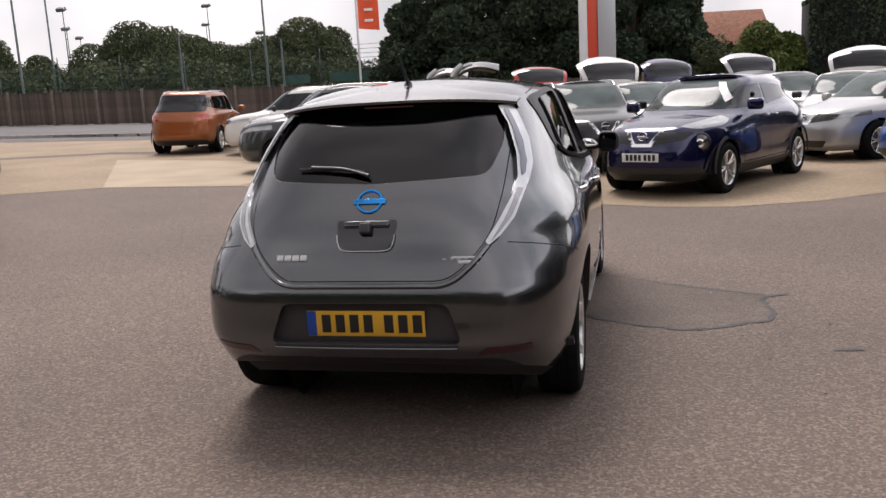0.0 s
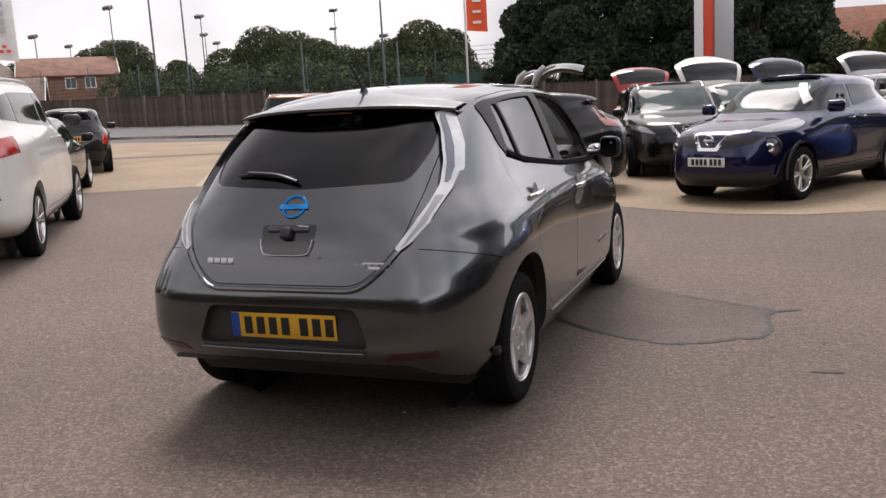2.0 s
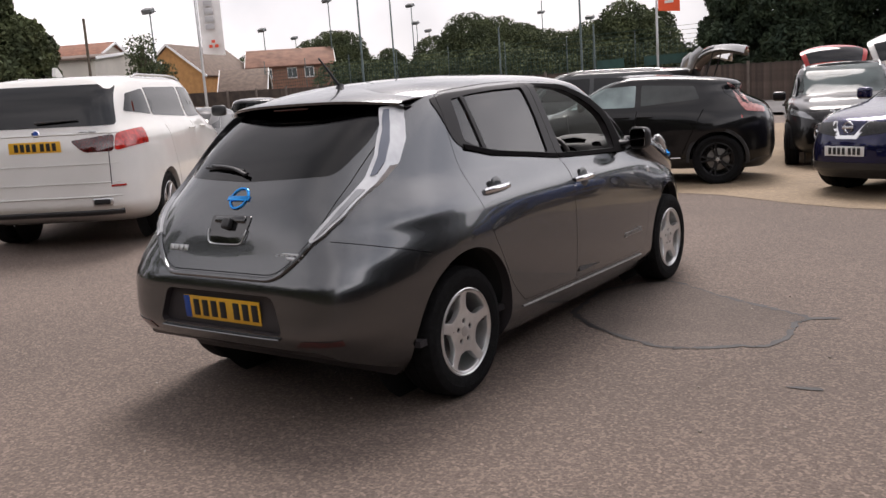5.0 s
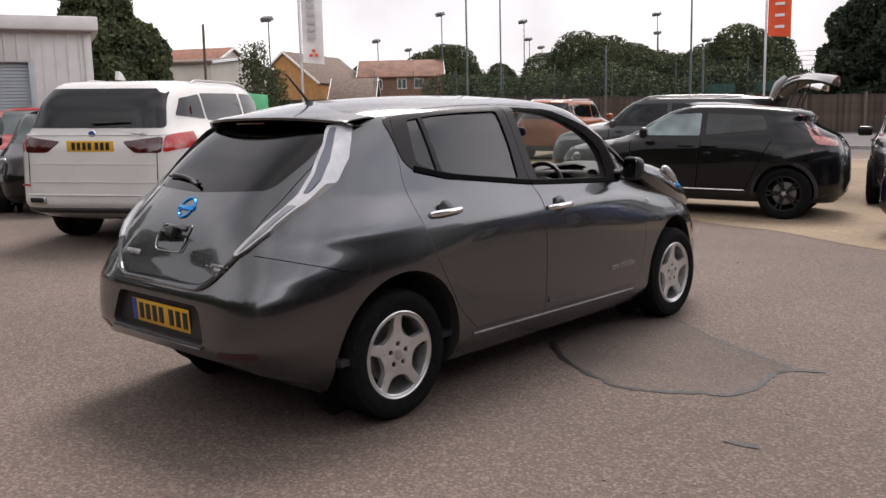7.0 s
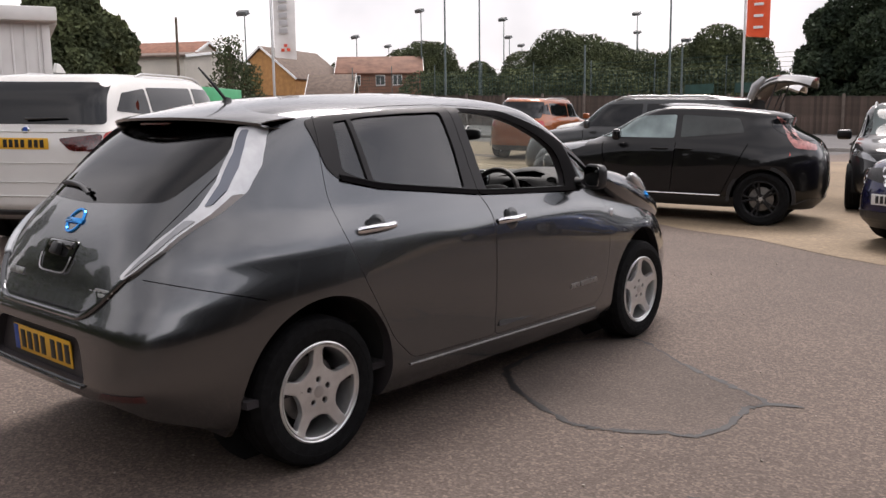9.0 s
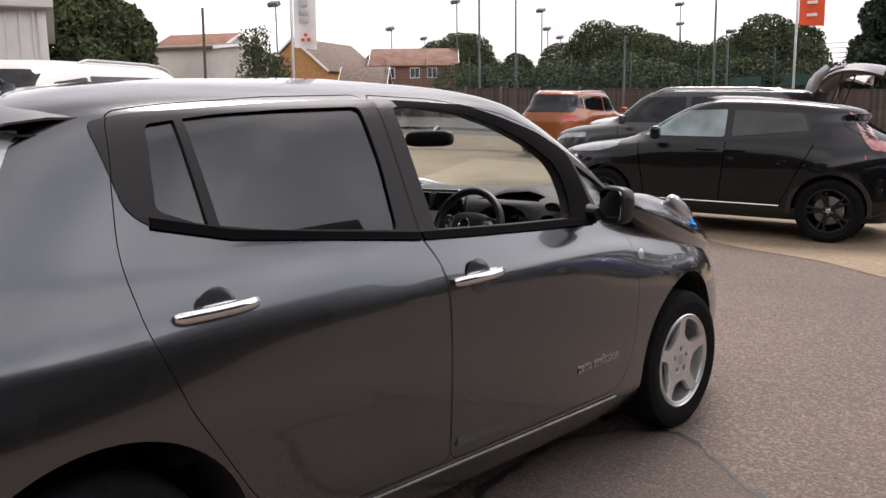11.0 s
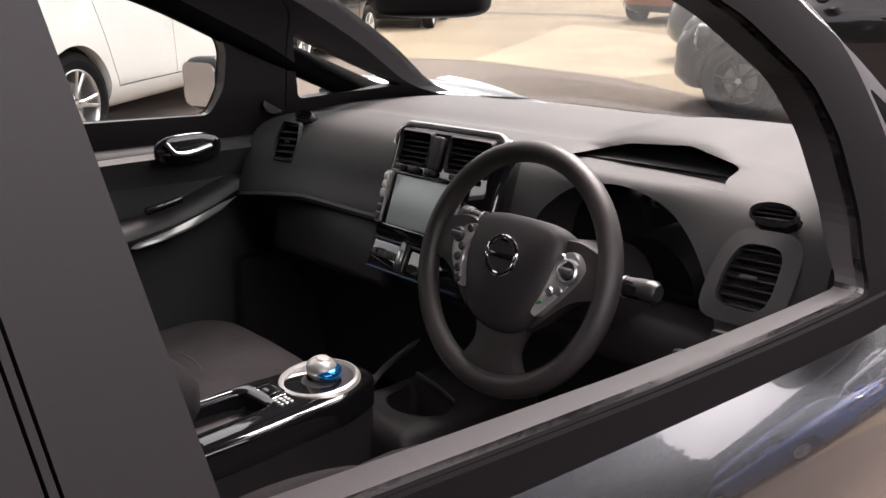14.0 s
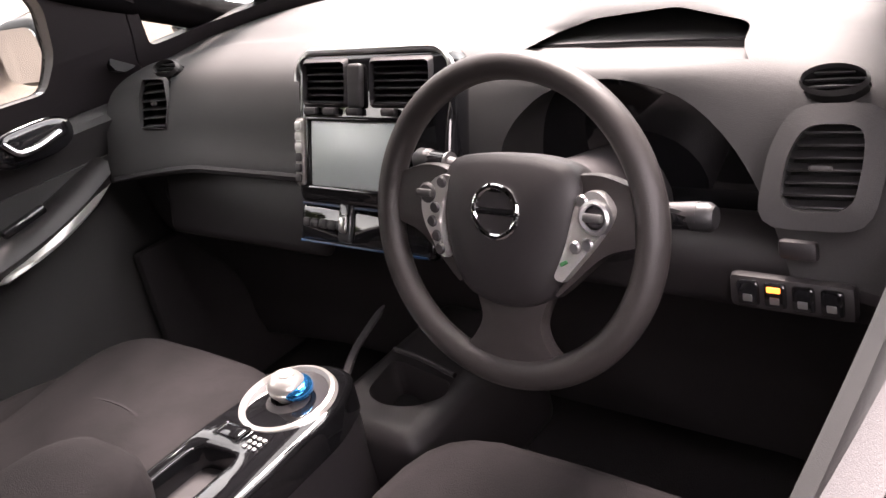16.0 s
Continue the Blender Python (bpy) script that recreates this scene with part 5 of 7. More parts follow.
# door cards
for s in (1, -1):
    def card(z0, z1, mat, name, inset, y0=1.17, y1=2.10, bulge=0.0):
        rows = []
        for z in np.linspace(z0, z1, 9):
            rows.append([(s * (SHAPE.side(y, min(z, 1.05)) - inset - bulge * math.sin(math.pi * (z - z0) / (z1 - z0)) ** 0.7), y, z) for y in np.linspace(y0, y1, 18)])
        bm = thick(grid(rows), 0.02)
        return part(name, bm, mat, hero)
    dz = 0.0 if s > 0 else 0.02
    card(0.945 + 0.4 * dz, 1.014 + dz, PLAST, "door_card", 0.098)
    card(0.36, 0.948 + 0.4 * dz, PLAST, "lower_door_card", 0.105, bulge=0.02)
    sill = [(s * (SHAPE.side(y, 1.03) - 0.064), y, 1.014 + 1.25 * dz - 0.012 * (y - 1.15)) for y in np.linspace(1.17, 2.06, 14)]
    part("window_sill", tube(sill, 0.028, 12, flat=0.55), PADBLACK if s > 0 else PLAST, hero)
    strip = smooth_line([(s * 0.664, 1.62, 0.840), (s * 0.667, 1.70, 0.854), (s * 0.677, 1.80, 0.878), (s * 0.704, 1.92, 0.912)], 6)
    part("armrest_strip", tube(strip, [0.004] + [0.014] * (len(strip) - 4) + [0.010, 0.006, 0.002], 8, flat=0.5, up=(0, 1, 0.3)), SILVERP, hero, "grey door pull strip")
    part("door_armrest", tube(smooth_line([(s * 0.715, 1.20, 0.83), (s * 0.70, 1.50, 0.845), (s * 0.71, 1.75, 0.88), (s * 0.74, 1.92, 0.93)], 6), 0.046, 12, flat=0.7), PADBLACK, hero)
    if s > 0:
        continue
    hx = s * (SHAPE.side(1.79, 1.03) - 0.122)
    dish = part("handle_dish", blob(0.012, 0.085, 0.036, pose(hx, 1.785, 1.040, 0, 0, 0), 0.75), PIANO, hero)
    part("lever", tube(smooth_line([(hx - s * 0.014, 1.725, 1.060), (hx - s * 0.020, 1.745, 1.036), (hx - s * 0.020, 1.78, 1.032), (hx - s * 0.018, 1.835, 1.043)], 5), 0.0065, 10), CHROME, dish, "chrome inner door lever")
    part("window_switch", box(0.02, 0.09, 0.016, pose(s * 0.655, 1.70, 0.925, 10, 0, 0), 0.005), PIANO, hero)
# rear view mirror
rv = part("rear_view_mirror", blob(0.125, 0.022, 0.036, pose(0.03, 1.90, 1.375, -8, 0, 8), 0.5), TRIM, hero, "black rear view mirror")
part("mirror_stem", tube([(0.03, 1.91, 1.39), (0.02, 1.97, 1.425)], 0.012, 8), TRIM, rv)
part("wiper_cowl", thick(grid([[(x, SHAPE.nose(abs(x), 1.02) + 0.03 - 0.04 * k, 1.012 + 0.012 * k) for x in np.linspace(-0.62, 0.62, 21)] for k in (-1, 0, 1)]), 0.01), TRIM, hero)
part("pillar_trim", tube(smooth_line([(-0.695, 2.40, 1.09), (-0.655, 2.0, 1.255), (-0.615, 1.68, 1.40), (-0.565, 1.45, 1.465)], 6), 0.036, 12), SEAL, hero, "black inner windscreen pillar trim")

# the whole cabin trim stands a touch lower towards the passenger's side
CABIN = Matrix(((1.0234, -0.0282, -0.1266, 0.1756), (0.0291, 0.9731, 0.0972, -0.0223), (0.0298, -0.0076, 0.9642, 0.0107), (0, 0, 0, 1)))


def seated(ob, m):
    """Sets a part and all beneath it into the cabin, in the mesh itself."""
    m = m @ ob.matrix_basis
    ob.matrix_basis = Matrix.Identity(4)
    ob.data.transform(m)
    for child in ob.children:
        seated(child, m)


for ob in [o for o in hero.children if o not in OUTSIDE]:
    seated(ob, CABIN)

# ---- ground ----
def rise(x, y):
    """The yard climbs gently away to the hatchback's left."""
    return 0.027 * max(0.0, -x - 1.0) if x > -60 else 0.027 * 59


ASPHALT = material("asphalt", (0.124, 0.094, 0.077), 0.88, vary=0.14, scale=0.35, fine=0.75, fine_scale=75, bump=0.6, rough_vary=0.06)
PATCH = material("asphalt_patch", (0.104, 0.081, 0.068), 0.90, vary=0.14, scale=1.2, fine=0.8, fine_scale=85, bump=0.45)
TAR = material("tar_joint", (0.018, 0.016, 0.016), 0.6, vary=0.3, scale=30)
CONCRETE = material("concrete", (0.235, 0.175, 0.112), 0.85, vary=0.14, scale=0.5, fine=0.12, fine_scale=60, bump=0.25, rand=0.06)
KERB = material("kerb_stone", (0.30, 0.28, 0.26), 0.85, vary=0.12, scale=3, fine=0.15, bump=0.2)
ROAD = material("road_asphalt", (0.10, 0.095, 0.094), 0.85, vary=0.15, scale=0.6, fine=0.25, fine_scale=80)


def stony(m, size, low, high):
    """Adds pale and dark chippings to a paved surface."""
    n, l = m.node_tree.nodes, m.node_tree.links
    b = n["Principled BSDF"]
    old = b.inputs["Base Color"].links[0].from_socket
    tc, cells, grit, ramp, mul = n.new("ShaderNodeTexCoord"), n.new("ShaderNodeTexVoronoi"), n.new("ShaderNodeTexNoise"), n.new("ShaderNodeMapRange"), n.new("ShaderNodeVectorMath")
    cells.inputs["Scale"].default_value, cells.inputs["Randomness"].default_value = size, 1.0
    grit.inputs["Scale"].default_value, grit.inputs["Detail"].default_value, grit.inputs["Roughness"].default_value = size * 0.45, 8, 0.8
    l.new(tc.outputs["Object"], cells.inputs["Vector"]), l.new(tc.outputs["Object"], grit.inputs["Vector"])
    sep, add = n.new("ShaderNodeSeparateColor"), n.new("ShaderNodeMath")
    l.new(cells.outputs["Color"], sep.inputs["Color"])
    power = n.new("ShaderNodeMath")
    power.operation = "POWER"
    power.inputs[1].default_value = 2.5
    l.new(sep.outputs["Red"], power.inputs[0])
    add.operation = "ADD"
    l.new(power.outputs[0], add.inputs[0]), l.new(grit.outputs["Fac"], add.inputs[1])
    ramp.inputs["From Min"].default_value, ramp.inputs["From Max"].default_value = 0.30, 1.45
    ramp.inputs["To Min"].default_value, ramp.inputs["To Max"].default_value = low, high
    l.new(add.outputs[0], ramp.inputs["Value"])
    mul.operation = "SCALE"
    l.new(old, mul.inputs[0]), l.new(ramp.outputs["Result"], mul.inputs["Scale"])
    l.new(mul.outputs["Vector"], b.inputs["Base Color"])


stony(ASPHALT, 75, 0.66, 1.55)
stony(PATCH, 90, 0.78, 1.35)
stony(CONCRETE, 30, 0.85, 1.25)


def patch_sheet(poly, lift, mat, name, step=0.8):
    """A flat piece of ground laid over the slope."""
    bm = bmesh.new()
    f = bm.faces.new([bm.verts.new((x, y, 0)) for x, y in poly])
    xs, ys = [p[0] for p in poly], [p[1] for p in poly]
    for k in np.arange(math.floor(min(xs)), max(xs), step * 2.5):
        bmesh.ops.bisect_plane(bm, geom=bm.verts[:] + bm.edges[:] + bm.faces[:], plane_co=(k, 0, 0), plane_no=(1, 0, 0))
    bmesh.ops.bisect_plane(bm, geom=bm.verts[:] + bm.edges[:] + bm.faces[:], plane_co=(-1, 0, 0), plane_no=(1, 0, 0))
    for v in bm.verts:
        v.co.z = rise(v.co.x, v.co.y) + lift
    bmesh.ops.recalc_face_normals(bm, faces=bm.faces)
    if bm.faces and bm.faces[0].normal.z < 0:
        bmesh.ops.reverse_faces(bm, faces=bm.faces)
    return bm


bm = bmesh.new()
xs = [-3000, -600, -200, -100, -60, *range(-58, 0, 2), -1, 0, 4, 10, 30, 100, 600, 3000]
ys = [-3000, -600, -150, -60, -20, -8, 0, 8, 20, 60, 150, 600, 3000]
rows = [[(x, y, rise(x, y)) for x in xs] for y in ys]
ground = part("ground", grid(rows, flip=False), ASPHALT)
tagged(ground, "worn brown-grey tarmac yard with patched cracks", "ground", kind="structure")

# ---- the other cars ----
def car_body(L, W, H, wb, fo, clear=0.20, hood=0.98, belt=1.0, cowl=None, tf=None, tr=None, rs=0.35, round_nose=3.2, round_tail=5.0, snub=0.10, tuck=0.14, fall=0.0, hips=0.02):
    """A body from a car's plain measures: length, half width, height, wheelbase, front overhang, heights of bonnet and waist."""
    yr, yf = -(L - wb - fo), wb + fo
    cowl = wb - 0.12 if cowl is None else cowl
    tf = cowl - 0.75 if tf is None else tf
    tr = yr + 0.45 if tr is None else tr
    ym = (yr + yf) / 2 - 0.15
    b2 = belt + (H - belt) * 0.45
    return Body(clear, H,
                yr=[(clear, yr + tuck), (clear + 0.12, yr + tuck * 0.25), (0.52, yr), (belt - 0.22, yr + 0.02), (belt, yr + snub), (b2, yr + snub + (b2 - belt) * rs * 1.6 + 0.02), (H - 0.10 - fall, tr - 0.10), (H - 0.035 - fall, tr + 0.08), (H - 0.01 - 0.35 * fall, ym - 0.55), (H, ym - 0.2)],
                yf=[(clear, yf - 0.12), (clear + 0.12, yf - 0.02), (0.55, yf), (hood - 0.25, yf - 0.05), (hood - 0.12, yf - 0.14), (hood - 0.03, yf - 0.42), (hood + 0.05, cowl + 0.12), (hood + 0.09, cowl), (H - 0.12, tf + 0.10), (H - 0.04, tf - 0.15), (H - 0.01, ym + 0.45), (H, ym + 0.2)],
                w=[(clear, W - 0.10), (clear + 0.10, W - 0.03), (0.50, W), (belt - 0.18, W - 0.005), (belt - 0.06, W - 0.03), (belt, W - 0.07), (belt + 0.05, W - 0.10), (H - 0.16, W - 0.21), (H - 0.08, W - 0.26), (H - 0.035, W - 0.36), (H - 0.012, W - 0.52), (H, 0.10)],
                nr=[(clear, round_tail), (belt, round_tail), (H, round_tail)], nf=[(clear, round_nose + 0.8), (hood, round_nose), (hood + 0.1, 3.6), (H, 4.0)], ym=ym,
                bumps=[(0.0, 0.40, 0.78, 0.2, hips), (wb, 0.42, 0.78, 0.2, hips)], levels=44, around=56)


def open_gate(car, b, H, W, belt, y0, coat, raised, pods=False):
    """A tailgate swung up on its roof hinge: a bowed shell with glass, dark lining and gas struts."""
    w = W - 0.20
    def skin(u, t, lift=0.0):
        """A point of the bowed gate: u across, t from hinge to lower edge."""
        out = -1.08 * t * (1 - 0.10 * u * u * t)
        half = w * (0.92 + 0.20 * math.sin(math.pi * min(1.0, t * 0.85)) - 0.10 * t ** 4)
        z = 0.17 * math.sin(math.pi * t ** 0.8) - 0.16 * t ** 3 - 0.085 * u ** 4 - 0.02 * u * u
        return (u * half, out, z + lift)
    m = pose(0, y0, H - 0.05, -raised, 0, 0)
    def sheet(u0, u1, t0, t1, lift, thickness, rows=10, cols=13):
        bm = thick(grid([[skin(u, t, lift) for u in np.linspace(u0, u1, cols)] for t in np.linspace(t0, t1, rows)]), thickness)
        bmesh.ops.transform(bm, matrix=m, verts=bm.verts)
        return bm
    gate = part("tailgate", sheet(-1, 1, 0, 1, 0, 0.045), coat, car, "tailgate swung fully open")
    part("rear_glass", sheet(-0.86, 0.86, 0.10, 0.56, 0.012, 0.012), DARKGLASS, gate)
    part("inner_trim", sheet(-0.90, 0.90, 0.06, 0.94, -0.055, 0.02), PLASTDARK, gate)
    for s in (-1, 1):
        end = m @ Vector((s * (w - 0.02), -0.55, 0.02))
        part("strut", tube([(s * (w + 0.02), y0 - 0.25, H - 0.55), tuple(end)], 0.013, 8), TRIM, gate)
        if pods:
            part("gate_lamp", tube([m @ Vector((s * (w + 0.02), -0.06, -0.05)), m @ Vector((s * (w + 0.05), -0.22, 0.10)), m @ Vector((s * (w + 0.03), -0.40, 0.17))], [0.05, 0.075, 0.045], 12), SILVER, gate)


def bg_car(name, label, at, coat, dims, group="parked cars", lamps="slim", plate=None, gate=0.0, r=0.33, rim="double", rims=None, rails=False, cladding=False, grille="v", glass_front=None, glass_rear=None, spokes=5):
    """A parked car: skin with cut seams and arches, glazing, lamps, wheels, plates, mirrors."""
    x, y, yaw = at
    b = car_body(**dims)
    L, W, H, wb, fo = (dims[k] for k in ("L", "W", "H", "wb", "fo"))
    belt, hood, clear = dims.get("belt", 1.0), dims.get("hood", 0.98), dims.get("clear", 0.20)
    yr, yf = -(L - wb - fo), wb + fo
    cowl = dims.get("cowl", wb - 0.12)
    tf, tr = dims.get("tf", cowl - 0.75), dims.get("tr", yr + 0.45)
    rr = math.radians(yaw)
    mid = (x - math.sin(rr) * wb / 2, y + math.cos(rr) * wb / 2)
    # lie on the slope: two axles and two sides set pitch and lean
    f = lambda u, v: rise(x - math.sin(rr) * u + math.cos(rr) * v, y + math.cos(rr) * u + math.sin(rr) * v)
    pitch, lean = math.degrees(math.atan2(f(wb, 0) - f(0, 0), wb)), -math.degrees(math.atan2(f(0, 0.7) - f(0, -0.7), 1.4))
    car = thing(name, label, "car", pose(x, y, f(0, 0), 0, 0, yaw) @ pose(0, 0, 0, pitch, lean, 0), group)
    bm = b.solid()
    tree = skin_tree(bm)
    body = as_mesh(bm)
    film = cut(as_mesh(b.solid(-0.004, clear - 0.004, H + 0.004)), as_mesh(b.solid(0.01, clear + 0.01, H - 0.01)), "DIFFERENCE")
    for yy in (0, wb):
        for s in (1, -1):
            body = cut(body, as_mesh(cyl(r + 0.035, 0.45, pose(s * (W - 0.02), yy, r + 0.01, 0, 90, 0), 40)), "DIFFERENCE")
    # door seams
    dr, dm, df = 0.42, wb * 0.44, wb - 0.52
    for ya, za, yb, zb in ((dm, belt - 0.02, dm + 0.04, clear + 0.16), (df + 0.12, belt - 0.02, df, clear + 0.16), (dr - 0.22, belt - 0.02, dr + 0.08, clear + 0.16), (dr + 0.08, clear + 0.16, df, clear + 0.15)):
        d = Vector((yb - ya, zb - za)).normalized()
        n = Vector((-d.y, d.x)) * 0.005
        quad = [(ya + n.x, za + n.y), (yb + n.x, zb + n.y), (yb - n.x, zb - n.y), (ya - n.x, za - n.y)]
        for s in (1, -1):
            body = cut(body, as_mesh(prism(quad, s * (W - 0.12), s * (W + 0.2))), "DIFFERENCE")
    part("body", skin_normals(body, tree), coat, car)
    side = lambda poly, mat, nm: [part(nm, skin_normals(cut(film, as_mesh(prism(rounded(poly, 0.03), s * 0.3, s * (W + 0.3))), "INTERSECT"), tree, 0.03), mat, car) for s in (1, -1)]
    zt, up = H - 0.155, (H - 0.155) - (belt + 0.04)
    side([(dm + 0.03, belt + 0.035), (df + 0.28, belt + 0.03), (tf + 0.10, zt - 0.02), (dm + 0.03, zt)], glass_front or DARKGLASS, "front_window")
    back = (dr - 0.42, belt + 0.10) if not dims.get("fall") else (dr - 0.16, belt + 0.12)
    side([(dm - 0.05, belt + 0.045), (dm - 0.05, zt), (max(0.0, tr + 0.25) if not dims.get("fall") else dr - 0.08, zt - 0.01 - 0.4 * dims.get("fall", 0)), back], glass_rear or DARKGLASS, "rear_window")
    if not dims.get("fall"):
        side([(dr - 0.48, belt + 0.11), (max(-0.06, tr + 0.19), zt - 0.02 - dims.get("fall", 0)), (tr + 0.05, zt - 0.07 - dims.get("fall", 0)), (yr + 0.42, belt + 0.16)], DARKGLASS, "quarter_window")
    front = lambda poly, mat, nm, lo, hi: part(nm, skin_normals(cut(film, as_mesh(prism(rounded(poly, 0.04), lo, hi, "y")), "INTERSECT"), tree, 0.03), mat, car)
    front([(-W + 0.20, hood + 0.10), (W - 0.20, hood + 0.10), (W - 0.34, H - 0.055), (-W + 0.34, H - 0.055)], LIGHTGLASS, "windscreen", b.ym + 0.3, yf + 0.5)
    if not gate:
        front([(-W + 0.22, belt + 0.03), (W - 0.22, belt + 0.03), (W - 0.30, H - 0.12 - dims.get("fall", 0)), (-W + 0.30, H - 0.12 - dims.get("fall", 0))], DARKGLASS, "rear_glass", yr - 0.5, b.ym - 0.6)
    else:
        # no hole is cut: a near-black film paints the shade of the open boot
        front([(-W + 0.16, belt - 0.15), (W - 0.16, belt - 0.15), (W - 0.28, H - 0.08), (-W + 0.28, H - 0.08)], LINERSHADE, "boot_opening", yr - 0.5, b.ym - 0.6)
        open_gate(car, b, H, W, belt, tr + 0.02, coat, gate, rails)
    for s in (1, -1):
        sd = lambda p: p if s > 0 else flipped(p)
        if lamps == "round":
            hx, hz = W - 0.19, 0.70
            m = pose(s * hx, b.nose(hx, hz) - 0.030, hz, -90, 0, -s * 24)
            lamp = part("head_lamp", lathe([(0.0, 0.040), (0.07, 0.036), (0.100, 0.020), (0.108, 0.0)], 32, m=m), DARKLENS, car, "round clear headlamp")
            part("lamp_bezel", lathe([(0.100, 0.012), (0.108, 0.026), (0.120, 0.020), (0.126, -0.02), (0.126, -0.15)], 32, m=m), TRIM, lamp)
            part("lamp_bowl", lathe([(0.030, 0.042), (0.040, 0.046), (0.050, 0.043), (0.060, 0.036)], 28, m=m @ pose(0.012, 0.010, 0)), CHROME, lamp)
            top = sd([(W - 0.44, hood - 0.085), (W - 0.20, hood - 0.125), (W - 0.05, hood - 0.10), (W - 0.09, hood - 0.01), (W - 0.18, hood + 0.035), (W - 0.30, hood - 0.03)])
            front(top, LENSBG, "side_lamp", wb - 0.15, yf + 0.3)
        elif lamps == "small":
            hx, hz = W - 0.20, 0.72
            for dz, rad in ((0.0, 0.095), (-0.19, 0.06)):
                part("head_lamp", lathe([(0.0, 0.03), (rad * 0.8, 0.025), (rad, 0.0), (rad, -0.1)], 24, m=pose(s * hx, b.nose(hx, hz + dz) - 0.02, hz + dz, -90, 0, -s * 18)), LENSBG, car)
        else:
            front(sd([(W - 0.44, hood - 0.27), (W - 0.02, hood - 0.17), (W - 0.02, hood - 0.08), (W - 0.30, hood - 0.15)]), LENSBG, "head_lamp", wb + 0.15, yf + 0.3)
        tl = {"slim": [(W - 0.42, belt - 0.20), (W + 0.02, belt - 0.17), (W + 0.02, belt - 0.02), (W - 0.34, belt - 0.05)],
              "round": [(W - 0.08, belt - 0.17), (W + 0.06, belt - 0.16), (W + 0.06, belt - 0.04), (W - 0.05, belt + 0.06), (W - 0.16, belt + 0.18), (W - 0.20, belt + 0.18), (W - 0.10, belt - 0.02)],
              "small": [(W - 0.20, belt - 0.30), (W - 0.02, belt - 0.28), (W - 0.02, belt - 0.06), (W - 0.18, belt - 0.06)],
              "wide": [(W - 0.62, belt - 0.17), (W - 0.56, belt - 0.24), (W + 0.02, belt - 0.22), (W + 0.02, belt + 0.0), (W - 0.30, belt - 0.05)]}[lamps]
        if lamps == "wide":
            front(sd([(W - 0.64, belt - 0.11), (W - 0.22, belt - 0.06), (W - 0.22, belt - 0.23), (W - 0.50, belt - 0.23)]), DARKRED, "inner_lamp", yr - 0.3, yr + 0.42)
            front(sd([(W - 0.21, belt - 0.05), (W + 0.02, belt + 0.01), (W + 0.02, belt - 0.17), (W - 0.21, belt - 0.23)]), REDLENS, "tail_lamp", yr - 0.3, yr + 0.60)
        else:
            front(sd(tl), REDLENS, "tail_lamp", yr - 0.3, yr + 0.42)
        if lamps == "round" and s > 0:
            side([(-0.08, 1.40), (-0.15, 1.30), (-0.27, 1.10), (-0.36, 1.00), (-0.60, 0.97), (-0.58, 1.04), (-0.40, 1.11), (-0.19, 1.34)], PALERED, "haunch_lamp")
        part("door_mirror", box(0.21, 0.11, 0.15, pose(s * (W + 0.07), cowl - 0.42, belt + 0.07, 0, 0, s * -8), 0.045, 4), coat if coat is not WHITE else TRIM, car)
        for yy in (dm - 0.20, df - 0.78):
            hx = b.side(yy + 0.08, belt - 0.10)
            part("door_handle", tube([(s * (hx + 0.004), yy - 0.02, belt - 0.10), (s * (hx + 0.03), yy + 0.02, belt - 0.10), (s * (hx + 0.03), yy + 0.16, belt - 0.10), (s * (hx + 0.004), yy + 0.20, belt - 0.10)], 0.012, 6), coat, car)
        for yy in (0, wb):
            wheel(car, s * (W - 0.115), yy, r, r, 0.21, spokes, rims or ALLOY, style=rim)
            bm = cyl(r + 0.034, 0.22, pose(s * (W - 0.20), yy, r + 0.01, 0, 90, 0), 32)
            bmesh.ops.delete(bm, geom=[f for f in bm.faces if f.calc_center_median().z < r * 0.9 or (abs(f.normal.x) > 0.9 and f.calc_center_median().x * s > W - 0.2)], context="FACES")
            part("wheel_liner", bm, LINERSHADE, car)
        if cladding:
            part("sill_trim", skin_normals(cut(film, as_mesh(prism([(0.3, clear - 0.1), (wb - 0.3, clear - 0.1), (wb - 0.3, clear + 0.13), (0.3, clear + 0.13)], s * 0.3, s * (W + 0.3))), "INTERSECT"), tree, 0.03), TRIM, car)
            for yy in (0, wb):
                bm = lathe([(r + 0.032, 0.0), (r + 0.034, 0.012), (r + 0.075, 0.010), (r + 0.078, 0.0)], 48, m=pose(s * (b.side(yy, 0.6) - 0.002), yy, r + 0.01, 0, s * 90, 0))
                bmesh.ops.delete(bm, geom=[f for f in bm.faces if f.calc_center_median().z < clear + 0.06], context="FACES")
                part("arch_trim", bm, TRIM, car)
        if rails:
            span = np.linspace(max(tr + 0.12, wb * 0.4 - 1.15), min(tf - 0.05, wb * 0.4 + 0.95), 14)
            pts = [(s * (W - 0.33), yy, b.top(W - 0.33, yy) + 0.030 * min(1, 6 * (1 - abs(2 * k / 13 - 1)))) for k, yy in enumerate(span)]
            part("roof_rail", tube(pts, 0.015, 8), SATIN, car)
    front([(-W + 0.12, clear - 0.05), (W - 0.12, clear - 0.05), (W - 0.2, clear + 0.14), (-W + 0.2, clear + 0.14)], TRIM, "rear_valance", yr - 0.3, yr + 0.5) if cladding else None
    # front grille
    if grille:
        front([(-0.42, clear + 0.06), (0.42, clear + 0.06), (0.5, clear + 0.18), (-0.5, clear + 0.18)], TRIM, "lower_grille", wb + 0.3, yf + 0.3)
